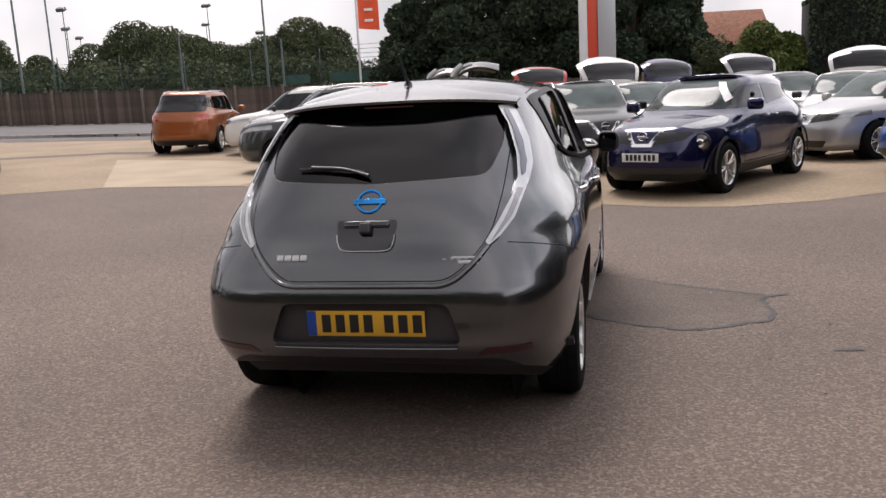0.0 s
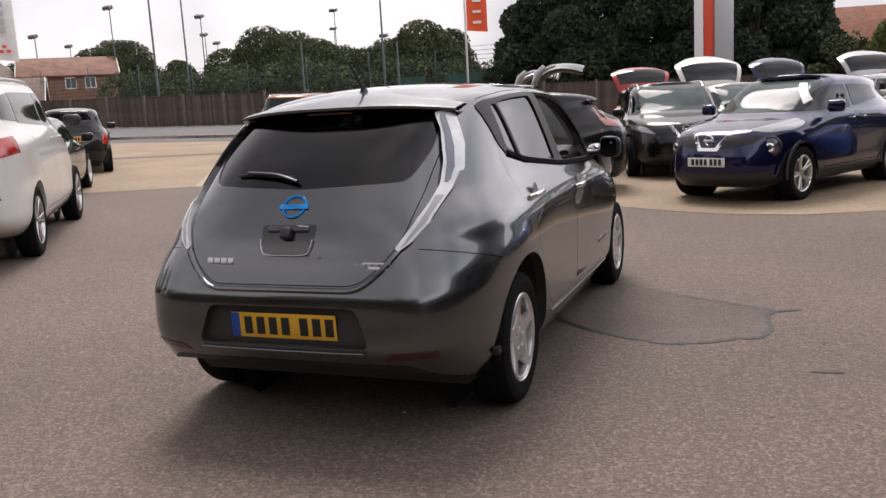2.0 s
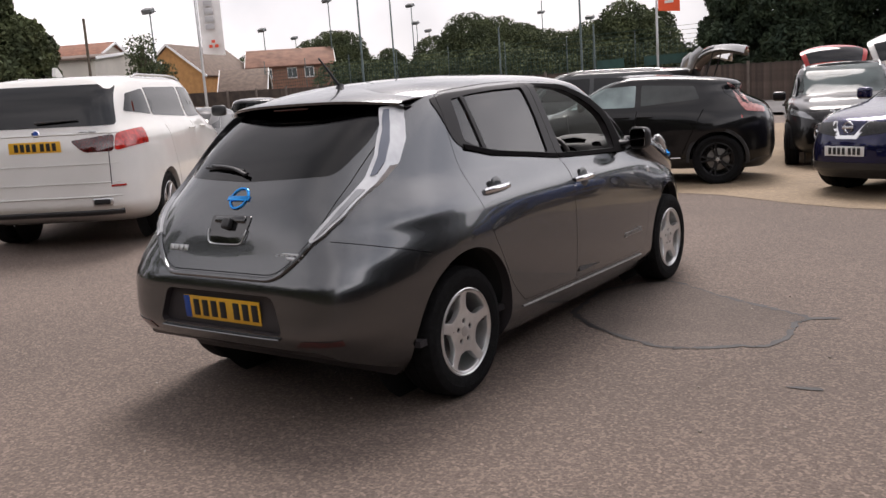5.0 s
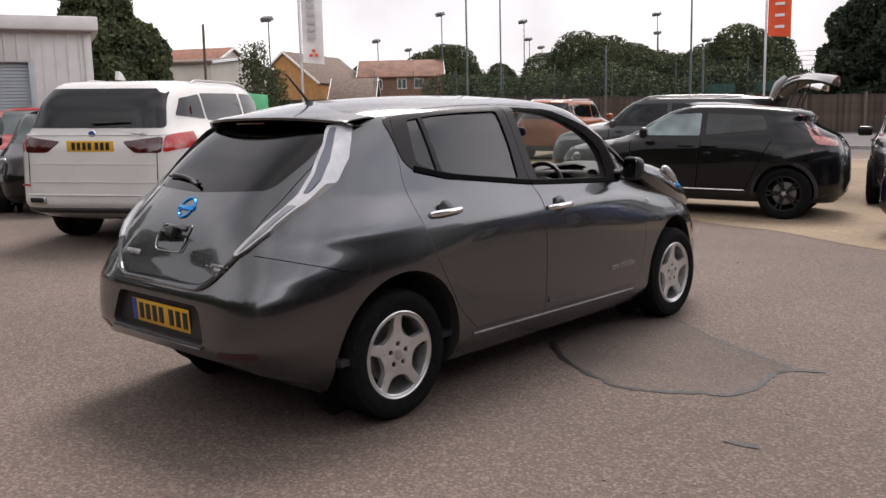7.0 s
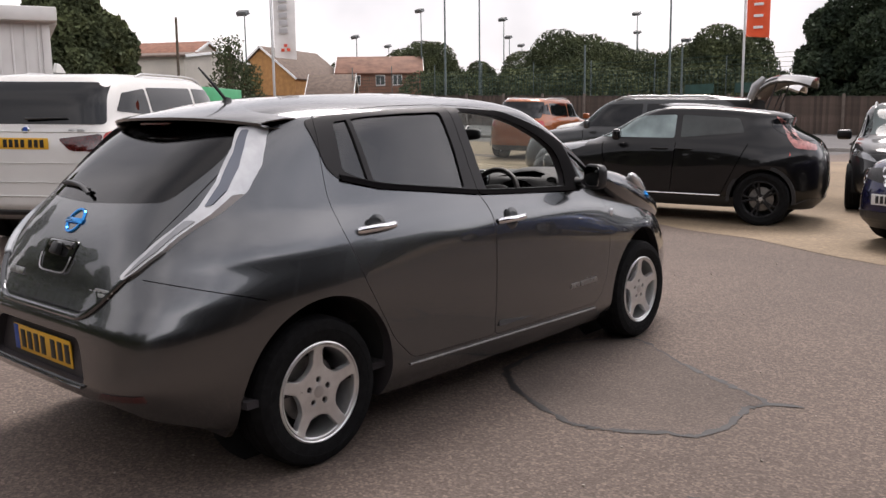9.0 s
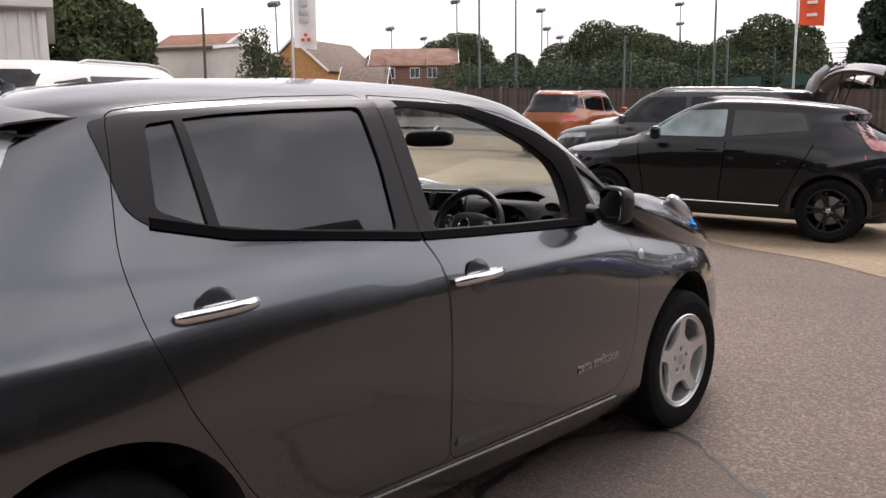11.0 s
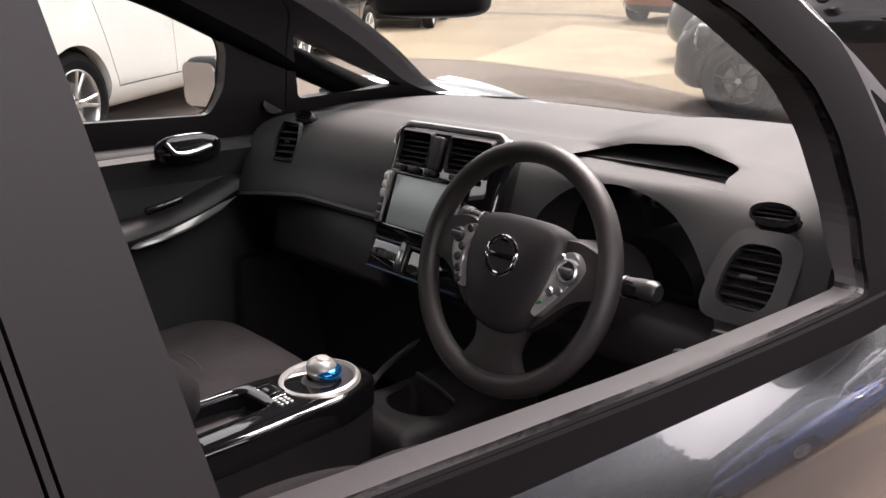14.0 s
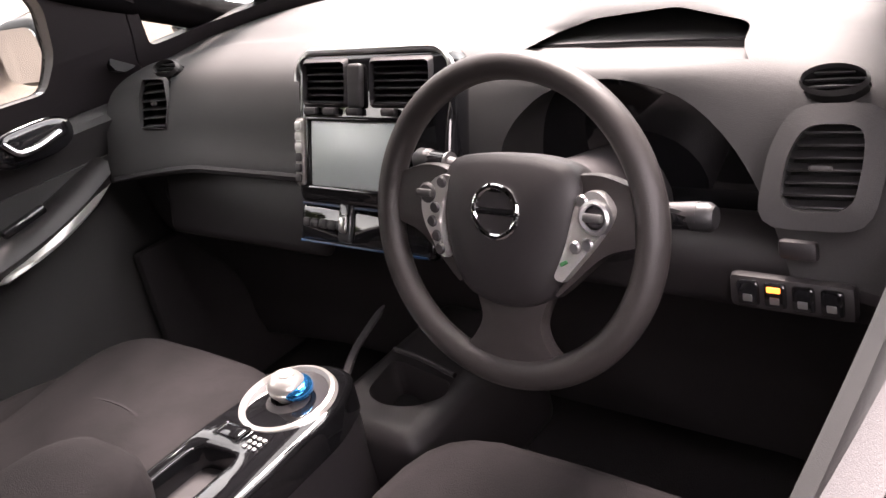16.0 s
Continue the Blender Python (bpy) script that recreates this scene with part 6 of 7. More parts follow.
    if grille == "v":
        for s in (1, -1):
            front([(s * u, v) for u, v in ((0.12, hood - 0.30), (0.52, hood - 0.25), (0.60, hood - 0.155), (0.20, hood - 0.135))][::s], MESHBLACK, "mesh_grille", wb + 0.3, yf + 0.3)
        gz = hood - 0.20
        vee = [(-0.265, hood - 0.130), (-0.205, hood - 0.130), (-0.095, hood - 0.285), (0.095, hood - 0.285), (0.205, hood - 0.130), (0.265, hood - 0.130), (0.135, hood - 0.325), (-0.135, hood - 0.325)]
        part("grille_chrome", cut(film, as_mesh(prism(vee[::-1], wb + 0.2, yf + 0.4, "y")), "INTERSECT"), CHROME, car, "silver v-shaped grille surround")
        part("badge", lathe([(0.044, 0), (0.050, 0.014), (0.066, 0.014), (0.070, 0)], 28, m=pose(0, b.nose(0, gz) + 0.012, gz, -90, 0, 0)), CHROME, car)
        part("badge_bar", box(0.150, 0.012, 0.030, pose(0, b.nose(0, gz) + 0.024, gz), 0.004), CHROME, car)
    for kind in plate or ():
        n = b.nose(0, 0.53) + 0.012 if kind == "front" else yr + (0.005 if not isinstance(kind, tuple) else 0)
        pz = 0.53 if kind == "front" else (1.12 if lamps == "wide" else 0.80)
        n = n if kind == "front" else b.tail(0, pz) - 0.012
        s = 1 if kind == "front" else -1
        pl = part("number_plate", box(0.52, 0.008, 0.111, pose(0, n, pz), 0.002), PLATEWHITE if kind == "front" else PLATEYELLOW, car)
        for i in range(7):
            part("plate_bar", box(0.040, 0.004, 0.078, pose(s * (0.185 - 0.060 * i - (0.02 if i > 3 else 0)) , n + s * 0.005, pz), 0.0008), INK, pl)
    return car, b


COMPACT = dict(hips=0.055, L=4.08, W=0.845, H=1.555, wb=2.53, fo=0.83, clear=0.22, hood=0.99, belt=1.06, cowl=2.30, tf=1.50, tr=-0.16, rs=0.95, snub=0.12, round_tail=4.2, fall=0.07)
MIDSUV = dict(L=4.64, W=0.915, H=1.70, wb=2.705, fo=0.95, clear=0.25, hood=1.05, belt=1.10, tr=-0.55, rs=0.35)
FAMILY = dict(L=4.38, W=0.90, H=1.59, wb=2.646, fo=0.90, clear=0.23, hood=1.0, belt=1.02, tr=-0.45)
BIGSUV = dict(L=4.95, W=0.985, H=1.85, wb=2.93, fo=0.87, clear=0.28, hood=1.14, belt=1.28, tr=-0.60, rs=0.22, round_tail=7.0, tuck=0.50)
SMALL = dict(L=3.55, W=0.81, H=1.49, wb=2.30, fo=0.68, clear=0.18, hood=0.92, belt=0.96, tr=-0.18, rs=0.5, snub=0.08, round_tail=4.0)
COUPE = dict(L=4.30, W=0.87, H=1.38, wb=2.58, fo=0.85, clear=0.17, hood=0.86, belt=0.90, tr=0.1, rs=0.8)
HATCHB = dict(L=4.39, W=0.885, H=1.52, wb=2.70, fo=0.90, clear=0.18, hood=0.95, belt=0.98, tr=-0.40)

suv, B_ = bg_car("estate_suv", "large white five-door SUV with dark windows, parked facing away", (-5.95, 2.32, 36.5), WHITE, BIGSUV, lamps="wide", plate=["rear"], r=0.37, rails=True, grille="", spokes=5, rims=SATIN)
sb = B_
for z, rad in ((0.93, 0.006), (0.74, 0.007), (0.60, 0.012), (1.235, 0.010)):
    part("tail_crease", tube([(x, sb.tail(abs(x), z) - 0.002, z) for x in np.linspace(-0.80, 0.80, 17)], rad, 8, flat=0.7), WHITE, suv)
for s_ in (1, -1):
    part("tail_seam", tube([(s_ * 0.72, sb.tail(0.72, z) - 0.001, z) for z in np.linspace(0.72, 1.22, 8)], 0.005, 6), TRIM, suv)
    ex = part("exhaust_trim", box(0.20, 0.08, 0.085, pose(s_ * 0.62, sb.tail(0.62, 0.56) + 0.012, 0.545, 0, 0, s_ * 8), 0.022, 3), SATIN, suv)
    # solid near-black block paints the shade inside the tailpipe
    part("exhaust_bore", box(0.165, 0.08, 0.055, pose(s_ * 0.62, sb.tail(0.62, 0.56) - 0.002, 0.545, 0, 0, s_ * 8), 0.018, 3), LINERSHADE, ex)
    part("reflector", box(0.15, 0.02, 0.022, pose(s_ * 0.78, sb.tail(0.78, 0.72) + 0.002, 0.70, 0, 0, s_ * 30), 0.005), REDLENS, suv)
part("roundel", lathe([(0.0, 0.006), (0.03, 0.006), (0.041, 0.003), (0.043, 0.0)], 28, m=pose(0, sb.tail(0, 1.25) - 0.004, 1.255, 80, 0, 0)), CHROME, suv)
part("roundel_field", lathe([(0.0, 0.008), (0.026, 0.008), (0.028, 0.005)], 24, m=pose(0, sb.tail(0, 1.25) - 0.004, 1.255, 80, 0, 0)), PLATEBLUE, suv)
for i in range(2):
    part("model_bar", box(0.075, 0.006, 0.034, pose(0.48 + 0.09 * i, sb.tail(0.5, 1.245) - 0.004, 1.245, 0, 0, 8), 0.006), SATIN, suv)
part("rear_wiper", tube([(0.0, sb.tail(0, 1.36) - 0.03, 1.36), (0.42, sb.tail(0.42, 1.375) - 0.03, 1.375)], [0.022, 0.010], 8, flat=0.6), TRIM, suv)
part("tail_valance", tube([(x, sb.tail(abs(x), 0.44) + 0.02, 0.44) for x in np.linspace(-0.78, 0.78, 15)], 0.045, 8), TRIM, suv)
part("shark_fin", prism(rounded([(-0.45, 1.83), (-0.25, 1.83), (-0.36, 1.92), (-0.42, 1.93)], 0.02), -0.018, 0.018), WHITE, suv)
blue, BB = bg_car("crossover_car", "dark blue small crossover with silver v-shaped grille", (2.82, 10.22, 151), NAVY, COMPACT, lamps="round", plate=["front"], r=0.335, cladding=True)
nose_film = cut(as_mesh(BB.solid(-0.007, 0.215, 1.562)), as_mesh(BB.solid(0.01, 0.23, 1.545)), "DIFFERENCE")
for nm, poly, mat in (("chin_trim", [(-0.74, 0.20), (0.74, 0.20), (0.66, 0.40), (-0.66, 0.40)], TRIM), ("screen_sticker", [(-0.26, 1.46), (-0.36, 1.46), (-0.60, 1.22), (-0.55, 1.17)], PLATEWHITE)):
    part(nm, cut(nose_film, as_mesh(prism(poly, 1.6, 4.2, "y")), "INTERSECT"), mat, blue)
jet, JB = bg_car("crossover_car", "gloss black small crossover with black wheels", (-0.86, 9.39, 103), BLACK, COMPACT, lamps="round", rims=DARKALLOY, r=0.345, cladding=True, glass_front=PAINTEDPANE, glass_rear=REFLECTGLASS)
for s_ in (1, -1):
    part("sill_chrome", tube([(s_ * (JB.side(y, 0.37) + 0.008), y, 0.37) for y in np.linspace(0.50, 2.0, 9)], 0.016, 8, flat=0.7), CHROME, jet, "bright metal sill strip")
bg_car("estate_suv", "dark grey SUV with roof rails and raised tailgate", (-3.05, 12.70, 102), DARKGREY, MIDSUV, gate=27, r=0.35, rails=True, cladding=True)
bg_car("estate_suv", "silver SUV with roof rails and raised tailgate", (-4.2, 15.5, 102), SILVER, MIDSUV, gate=24, r=0.35, rails=True, cladding=True)
bg_car("estate_suv", "white SUV parked in a row", (-5.8, 17.6, 102), WHITE, MIDSUV, r=0.35, rails=True, cladding=True)
bg_car("estate_suv", "copper orange SUV parked beside a timber fence", (-10.9, 17.6, 12), ORANGE, dict(MIDSUV, tr=-0.38, rs=0.65, H=1.69, round_tail=4.2), plate=None, r=0.35, rails=True, cladding=True, grille="")
bg_car("city_car", "small dark hatchback with a pale roof", (-13.0, 11.5, 43), BLACK, SMALL, lamps="small", plate=["rear"], r=0.29, grille="")
bg_car("coupe_car", "low dark coupe beside a white SUV", (-9.3, 6.3, 36), BLACK, COUPE, r=0.32, grille="")
bg_car("city_car", "small black hatchback with round headlamps", (-11.2, 3.9, 238), BLACK, SMALL, lamps="small", r=0.29, grille="")
bg_car("hatchback", "red hatchback parked by a workshop door", (-14.6, 4.6, 250), RED, HATCHB, r=0.31, grille="")
bg_car("crossover_car", "black family crossover with slim headlamps", (-0.20, 14.04, 194), BLACK, FAMILY, r=0.345, rails=True)
bg_car("hatchback", "white hatchback with its tailgate swung open", (0.75, 17.0, 200), WHITE, HATCHB, gate=50)
bg_car("hatchback", "silver hatchback with dark alloy wheels", (7.0, 13.75, 122), SILVER, HATCHB, r=0.33)
bg_car("hatchback", "white hatchback parked in a row", (6.3, 18.2, 160), WHITE, HATCHB, gate=45)
bg_car("hatchback", "bright blue hatchback beside a showroom", (8.1, 10.6, 112), BRIGHTBLUE, HATCHB)
bg_car("crossover_car", "blue crossover with raised tailgate", (2.2, 21.0, 200), NAVY, COMPACT, gate=46)
bg_car("crossover_car", "grey crossover with raised tailgate", (4.6, 21.5, 200), SILVER, FAMILY, gate=46)
bg_car("crossover_car", "silver crossover with raised tailgate", (8.2, 21.8, 195), SILVER, FAMILY, gate=44)
bg_car("crossover_car", "dark crossover with raised tailgate", (10.8, 20.5, 195), DARKGREY, FAMILY, gate=46)
bg_car("crossover_car", "dark red crossover with raised tailgate", (-1.2, 19.5, 200), RED, FAMILY, gate=40)

# ---- yard surfaces ----
patchy = patch_sheet([(4.6, 7.6), (3.3, 6.65), (2.25, 6.30), (1.4, 6.42), (0.745, 6.75), (-0.3, 7.45), (-1.4, 7.75), (-3.4, 8.7), (-5.45, 9.30), (-6.9, 9.15), (-8.0, 9.05), (-9.1, 8.15), (-13, 6.4), (-19, 12.5), (-13.2, 17.2), (-8.6, 16.9), (-2, 25), (14, 25), (14, 10)], 0.004, None, "c")
tagged(part("concrete_slab", patchy, CONCRETE), "buff concrete apron with stained worn edge", "concrete", kind="structure")
tagged(part("concrete_slab", patch_sheet([(-19.5, 13.2), (-13.6, 18.0), (-6.5, 18.4), (-6, 25.0), (-22.5, 24.0), (-34, 14)], 0.004, None, "c"), CONCRETE), "buff concrete strip beside the road", "concrete", kind="structure")
light = material("pale_concrete", (0.33, 0.26, 0.18), 0.85, vary=0.10, scale=0.8, fine=0.10, fine_scale=60)
tagged(part("concrete_slab", patch_sheet([(-7.95, 9.15), (-5.5, 9.35), (-5.2, 14.0), (-8.6, 14.7), (-11.6, 15.2)], 0.008, None, "c"), light), "paler concrete bay in the apron", "concrete", kind="structure")
tagged(part("road", patch_sheet([(-70, -2), (-36, 15), (-22.5, 24.6), (-5, 25.8), (-5, 27.6), (-24, 26.8), (-38, 18), (-70, 4)], 0.006, None, "r"), ROAD), "grey tarmac lane along the kerb", "road", kind="structure")
pave = patch_sheet([(-70, 4.2), (-38, 18.2), (-24, 27.0), (-5, 27.8), (30, 28.6), (30, 60), (-70, 60)], 0.11, None, "p")
tagged(part("pavement", pave, ROAD), "grey pavement and verge before the fence", "pavement", kind="structure")
kerb_line = smooth_line([(-38, 18.1), (-30, 23.4), (-24, 26.9), (-14.5, 27.3), (-5, 27.7)], 10)
STONE = as_mesh(box(0.88, 0.14, 0.16, None, 0.015), "kerb_stone")
STONE.materials.append(KERB)
kerb = tagged(thing("kerb", "row of pale kerb stones", "kerb"), kind="structure")
for a, b2 in zip(kerb_line, kerb_line[1:]):
    n = max(1, round((b2 - a).length / 0.92))
    for i in range(n):
        p = a.lerp(b2, (i + 0.5) / n)
        part("kerb_stone", STONE, None, kerb, m=pose(p.x, p.y, rise(p.x, p.y) + 0.055, 0, 0, math.degrees(math.atan2(b2.y - a.y, b2.x - a.x))))
# patched cracks beside the hatchback
ring = smooth_line([(0.52, 2.19), (0.57, 1.85), (0.65, 1.52), (0.97, 1.26), (1.34, 1.08), (1.48, 1.07), (1.61, 1.13), (1.79, 1.23), (1.92, 1.29), (1.955, 1.58), (1.93, 1.80), (1.985, 1.91), (1.79, 2.04), (1.59, 2.15), (1.30, 2.32), (0.92, 2.60), (0.70, 2.50), (0.52, 2.19)], 8)
rnd = random.Random(4)
bm = bmesh.new()
pts = [Vector((p.x + rnd.uniform(-0.014, 0.014), p.y + rnd.uniform(-0.014, 0.014), 0)) for p in ring[:-1]]
ins, outs = [], []
cen = sum(pts, Vector()) / len(pts)
for p in pts:
    d = (p - cen).normalized()
    w = rnd.uniform(0.010, 0.026) if rnd.random() > 0.10 else 0.004
    ins.append(bm.verts.new(p - d * w + Vector((0, 0, 0.0035)))), outs.append(bm.verts.new(p + d * w + Vector((0, 0, 0.0035))))
for i in range(len(pts)):
    j = (i + 1) % len(pts)
    bm.faces.new((ins[i], outs[i], outs[j], ins[j]))
tagged(part("tar_joint", bm, TAR), "dark tar joint round a tarmac patch", "road repair", kind="structure")
bm = bmesh.new()
bm.faces.new([bm.verts.new((p.x, p.y, 0.002)) for p in ring[:-1]])
bmesh.ops.recalc_face_normals(bm, faces=bm.faces)
if next(iter(bm.faces)).normal.z < 0:
    bmesh.ops.reverse_faces(bm, faces=bm.faces)
tagged(part("tarmac_patch", bm, PATCH), "smoother tarmac patch in the yard", "road repair", kind="structure")
bm = bmesh.new()
for cx, cy, a, ln in ((2.05, 1.93, 0.3, 0.10), (2.24, 0.69, 0.1, 0.09), (1.72, 1.20, 0.4, 0.06), (-3.9, 6.2, 0.5, 0.3), (-3.3, 6.4, 0.8, 0.2), (4.3, 4.4, 0.2, 0.12)):
    vs = [bm.verts.new((cx + ln * rnd.uniform(0.7, 1.1) * math.cos(t) * math.cos(a) - 0.25 * ln * math.sin(t) * math.sin(a), cy + ln * math.cos(t) * math.sin(a) + 0.25 * ln * rnd.uniform(0.6, 1.3) * math.sin(t) * math.cos(a), rise(cx, cy) + 0.004)) for t in np.linspace(0, 2 * math.pi, 13)[:-1]]
    bm.faces.new(vs)
tagged(part("stain", bm, TAR), "small dark oil and tar spots on tarmac", "stain", kind="stuff")
STONEGRIT = material("loose_grit", (0.30, 0.26, 0.22), 0.9, vary=0.3, scale=20)
bm = bmesh.new()
for i in range(420):
    x, y = rnd.uniform(-4, 6), rnd.uniform(-3.5, 6)
    s = rnd.choice((0.004, 0.005, 0.006, 0.009))
    box(s, s * 1.3, s * 0.7, pose(x, y, rise(x, y) + s * 0.3, rnd.uniform(-20, 20), rnd.uniform(-20, 20), rnd.uniform(0, 90)), bm=bm)
tagged(part("loose_grit", bm, STONEGRIT), "scattered loose grit on tarmac", "grit", kind="stuff")

# ---- timber fence ----
WOOD = material("fence_wood", (0.080, 0.058, 0.046), 0.85, vary=0.3, scale=1.5, fine=0.25, fine_scale=30, rand=0.32)
POSTM = material("concrete_post", (0.14, 0.113, 0.095), 0.9, vary=0.12, scale=4, fine=0.2)
BOARD = as_mesh(box(0.150, 0.022, 1.82, None, 0.004, 1), "board")
BOARD.materials.append(WOOD)
POST = as_mesh(box(0.13, 0.13, 2.0, None, 0.012, 1), "post")
POST.materials.append(POSTM)
fence = tagged(thing("fence", "tall brown close-boarded timber fence with concrete posts", "fence"), kind="structure")
fence_y = lambda x: 39.6 + 0.07 * (x + 30)
boards = []
for i in range(int(64 / 0.137)):
    x = -46 + 0.137 * i
    boards.append((x, fence_y(x), rise(x, 0) + 0.11 + 0.93 + rnd.uniform(-0.02, 0.02)))
near = [p for p in boards if -40 < p[0] < 1.0]
for x, y, z in near[:298]:
    part("board", BOARD, None, fence, m=pose(x, y + rnd.choice((0.0, -0.014)), z, rnd.uniform(-0.6, 0.6), rnd.uniform(-0.5, 0.5), 4))
bm = bmesh.new()
for x, y, z in [p for p in boards if p not in near[:298]]:
    box(0.150, 0.022, 1.82, pose(x, y, z, 0, rnd.uniform(-0.5, 0.5), 4), bm=bm)
for x in np.arange(-100, -46, 0.15):
    box(0.150, 0.022, 1.82, pose(x, fence_y(x), rise(x, 0) + 1.04), bm=bm)
tagged(part("fence_boards", bm, WOOD, fence), kind="stuff")
for x in np.arange(-45, 18, 2.74):
    part("fence_post", POST, None, fence, m=pose(x, fence_y(x) - 0.06, rise(x, 0) + 1.06, 0, 0, 4))
for dz in (0.30, 1.0, 1.7):
    part("rail", tube([(x, fence_y(x) + 0.04, rise(x, 0) + 0.11 + dz) for x in np.arange(-100, 19, 4)], 0.04, 6), WOOD, fence)

# ---- sports court behind the fence: netting, posts, floodlights ----
NET = glass("court_net", (0.35, 0.62, 0.50), 0.6, 0.55)
n_, l_ = NET.node_tree.nodes, NET.node_tree.links
POLE = material("green_pole", (0.10, 0.13, 0.13), 0.5, 0.2, vary=0.1, scale=3)
LAMPHEAD = material("lamp_head", (0.14, 0.15, 0.15), 0.5, 0.4)
WINDBREAK = material("green_windbreak", (0.030, 0.075, 0.062), 0.8, vary=0.15, scale=2)
net = tagged(thing("court_netting", "dark green sports court netting on steel posts", "fence"), kind="structure")
NETWIRE = material("net_wire", (0.020, 0.050, 0.040), 0.7)
bm = bmesh.new()
for x in np.arange(-50, -8, 0.26):
    box(0.022, 0.022, 3.2, pose(x, 47.0, rise(x, 0) + 1.9), bm=bm)
for z in np.arange(0.4, 3.6, 0.26):
    box(42, 0.022, 0.022, pose(-29, 47.0, z + 1.25, 0, math.degrees(0.0), 0), bm=bm)
tagged(part("net_mesh", bm, NETWIRE, net), kind="stuff")
for x in np.arange(-50, -8, 4.6):
    part("net_post", cyl(0.035, 4.4, pose(x, 47.05, rise(x, 0) + 2.1), 10), POLE, net)
for x, w, z in ((-15.6, 3.2, 2.9), (-19.4, 1.8, 2.9)):
    tagged(part("windbreak_sheet", thick(grid([[(x + w * (u - 0.5), 46.97 + 0.02 * math.sin(9 * u), z + 0.55 * (v - 0.5)) for u in np.linspace(0, 1, 13)] for v in np.linspace(0, 1, 5)]), 0.02), WINDBREAK), "pale green windbreak sheet on court netting", "windbreak")


def floodlight(x, y, h, heads=1, turn=0, lean=0.0):
    """A slim steel column with one or two box floodlight heads."""
    base = rise(x, y)
    t = thing("floodlight", "tall slim steel floodlight column with box lamp heads", "floodlight", pose(x, y, base, 0, lean, turn), "floodlights")
    part("column", cyl(0.085, h, pose(0, 0, h / 2), 10, 0.045), POLE, t)
    if heads:
        part("arm", tube([(-0.5, 0, h), (0.5, 0, h)], 0.04, 6), POLE, t)
        part("lamp_head", box(0.85, 0.5, 0.34, pose(0, -0.2, h + 0.05, 25, 0, 0), 0.05), LAMPHEAD, t)
    return t


def along(az, d, x0=1.1, y0=-4.0):
    return x0 + d * math.sin(math.radians(az)), y0 + d * math.cos(math.radians(az))


for az, d, el, heads in ((-27.1, 95, 6.24, 1), (-27.25, 108, 5.11, 1), (-35.5, 90, 6.16, 1), (-35.4, 104, 5.05, 1), (-34.7, 112, 4.51, 1), (-34.3, 125, 4.10, 1), (-23.9, 88, 4.51, 1), (-40.8, 85, 6.8, 1), (-45.2, 92, 5.2, 1), (-43.4, 110, 4.6, 1)):
    x, y = along(az, d)
    floodlight(x, y, 1.48 + d * math.tan(math.radians(el)) - rise(x, y), heads)
for az, d in ((-38.2, 56), (-36.4, 66), (-23.7, 54), (-22.7, 50), (-29.0, 54)):
    x, y = along(az, d)
    floodlight(x, y, {56: 11, 66: 12, 54: 9.5, 50: 4.6}[d] if az != -29.0 else 5.0, 0)
floodlight(-50, 36.5, 7.8, 1, 20)

# ---- trees and hedges ----
BARK = material("bark", (0.09, 0.07, 0.05), 0.95, vary=0.25, scale=6, bump=0.4, fine=0.3, fine_scale=40)


def leaf_material(name, base, second):
    m = material(name, base, 0.8, second=second, scale=0.8, fine=0.25, fine_scale=6, spec=0.15)
    n, l = m.node_tree.nodes, m.node_tree.links
    geo, hs = n.new("ShaderNodeNewGeometry"), n.new("ShaderNodeHueSaturation")
    src = n["Principled BSDF"].inputs["Base Color"].links[0].from_socket
    mr = n.new("ShaderNodeMapRange")
    mr.inputs["To Min"].default_value, mr.inputs["To Max"].default_value = 0.70, 1.30
    l.new(geo.outputs["Random Per Island"], mr.inputs["Value"])
    l.new(mr.outputs["Result"], hs.inputs["Value"]), l.new(src, hs.inputs["Color"]), l.new(hs.outputs["Color"], n["Principled BSDF"].inputs["Base Color"])
    return m


OAK = leaf_material("oak_leaves", (0.092, 0.108, 0.050), (0.044, 0.056, 0.030))
CONIFER = leaf_material("conifer_leaves", (0.052, 0.072, 0.040), (0.022, 0.034, 0.022))
BRIGHT = leaf_material("light_leaves", (0.130, 0.160, 0.045), (0.060, 0.085, 0.025))


def leaf_cloud(blobs, count, size, seed, flat=1.0):
    """Many small leaf clumps scattered over the shells of overlapping lumps."""
    rs = np.random.RandomState(seed)
    vol = np.array([b[3] * b[4] for b in blobs])
    pick = rs.choice(len(blobs), count, p=vol / vol.sum())
    b = np.array(blobs)[pick]
    d = rs.normal(size=(count, 3))
    d /= np.linalg.norm(d, axis=1)[:, None]
    rad = rs.uniform(0.55, 1.06, count) ** 0.6
    c = b[:, :3] + d * b[:, 3:4] * np.array([1, 1, flat]) * rad[:, None] * np.stack([np.ones(count), np.ones(count), b[:, 4] / b[:, 3]], 1)
    a = rs.normal(size=(count, 3))
    a /= np.linalg.norm(a, axis=1)[:, None]
    k = np.cross(a, rs.normal(size=(count, 3)))
    k /= np.linalg.norm(k, axis=1)[:, None]
    s = size * rs.uniform(0.5, 1.3, (count, 1))
    v = np.stack([c - a * s, c + k * s * 0.55, c + a * s, c - k * s * 0.55 + np.cross(a, k) * s * 0.35], 1).reshape(-1, 3)
    f = np.arange(count * 4).reshape(-1, 4)
    mesh = bpy.data.meshes.new("crown")
    mesh.from_pydata(v.tolist(), [], f.tolist())
    return mesh


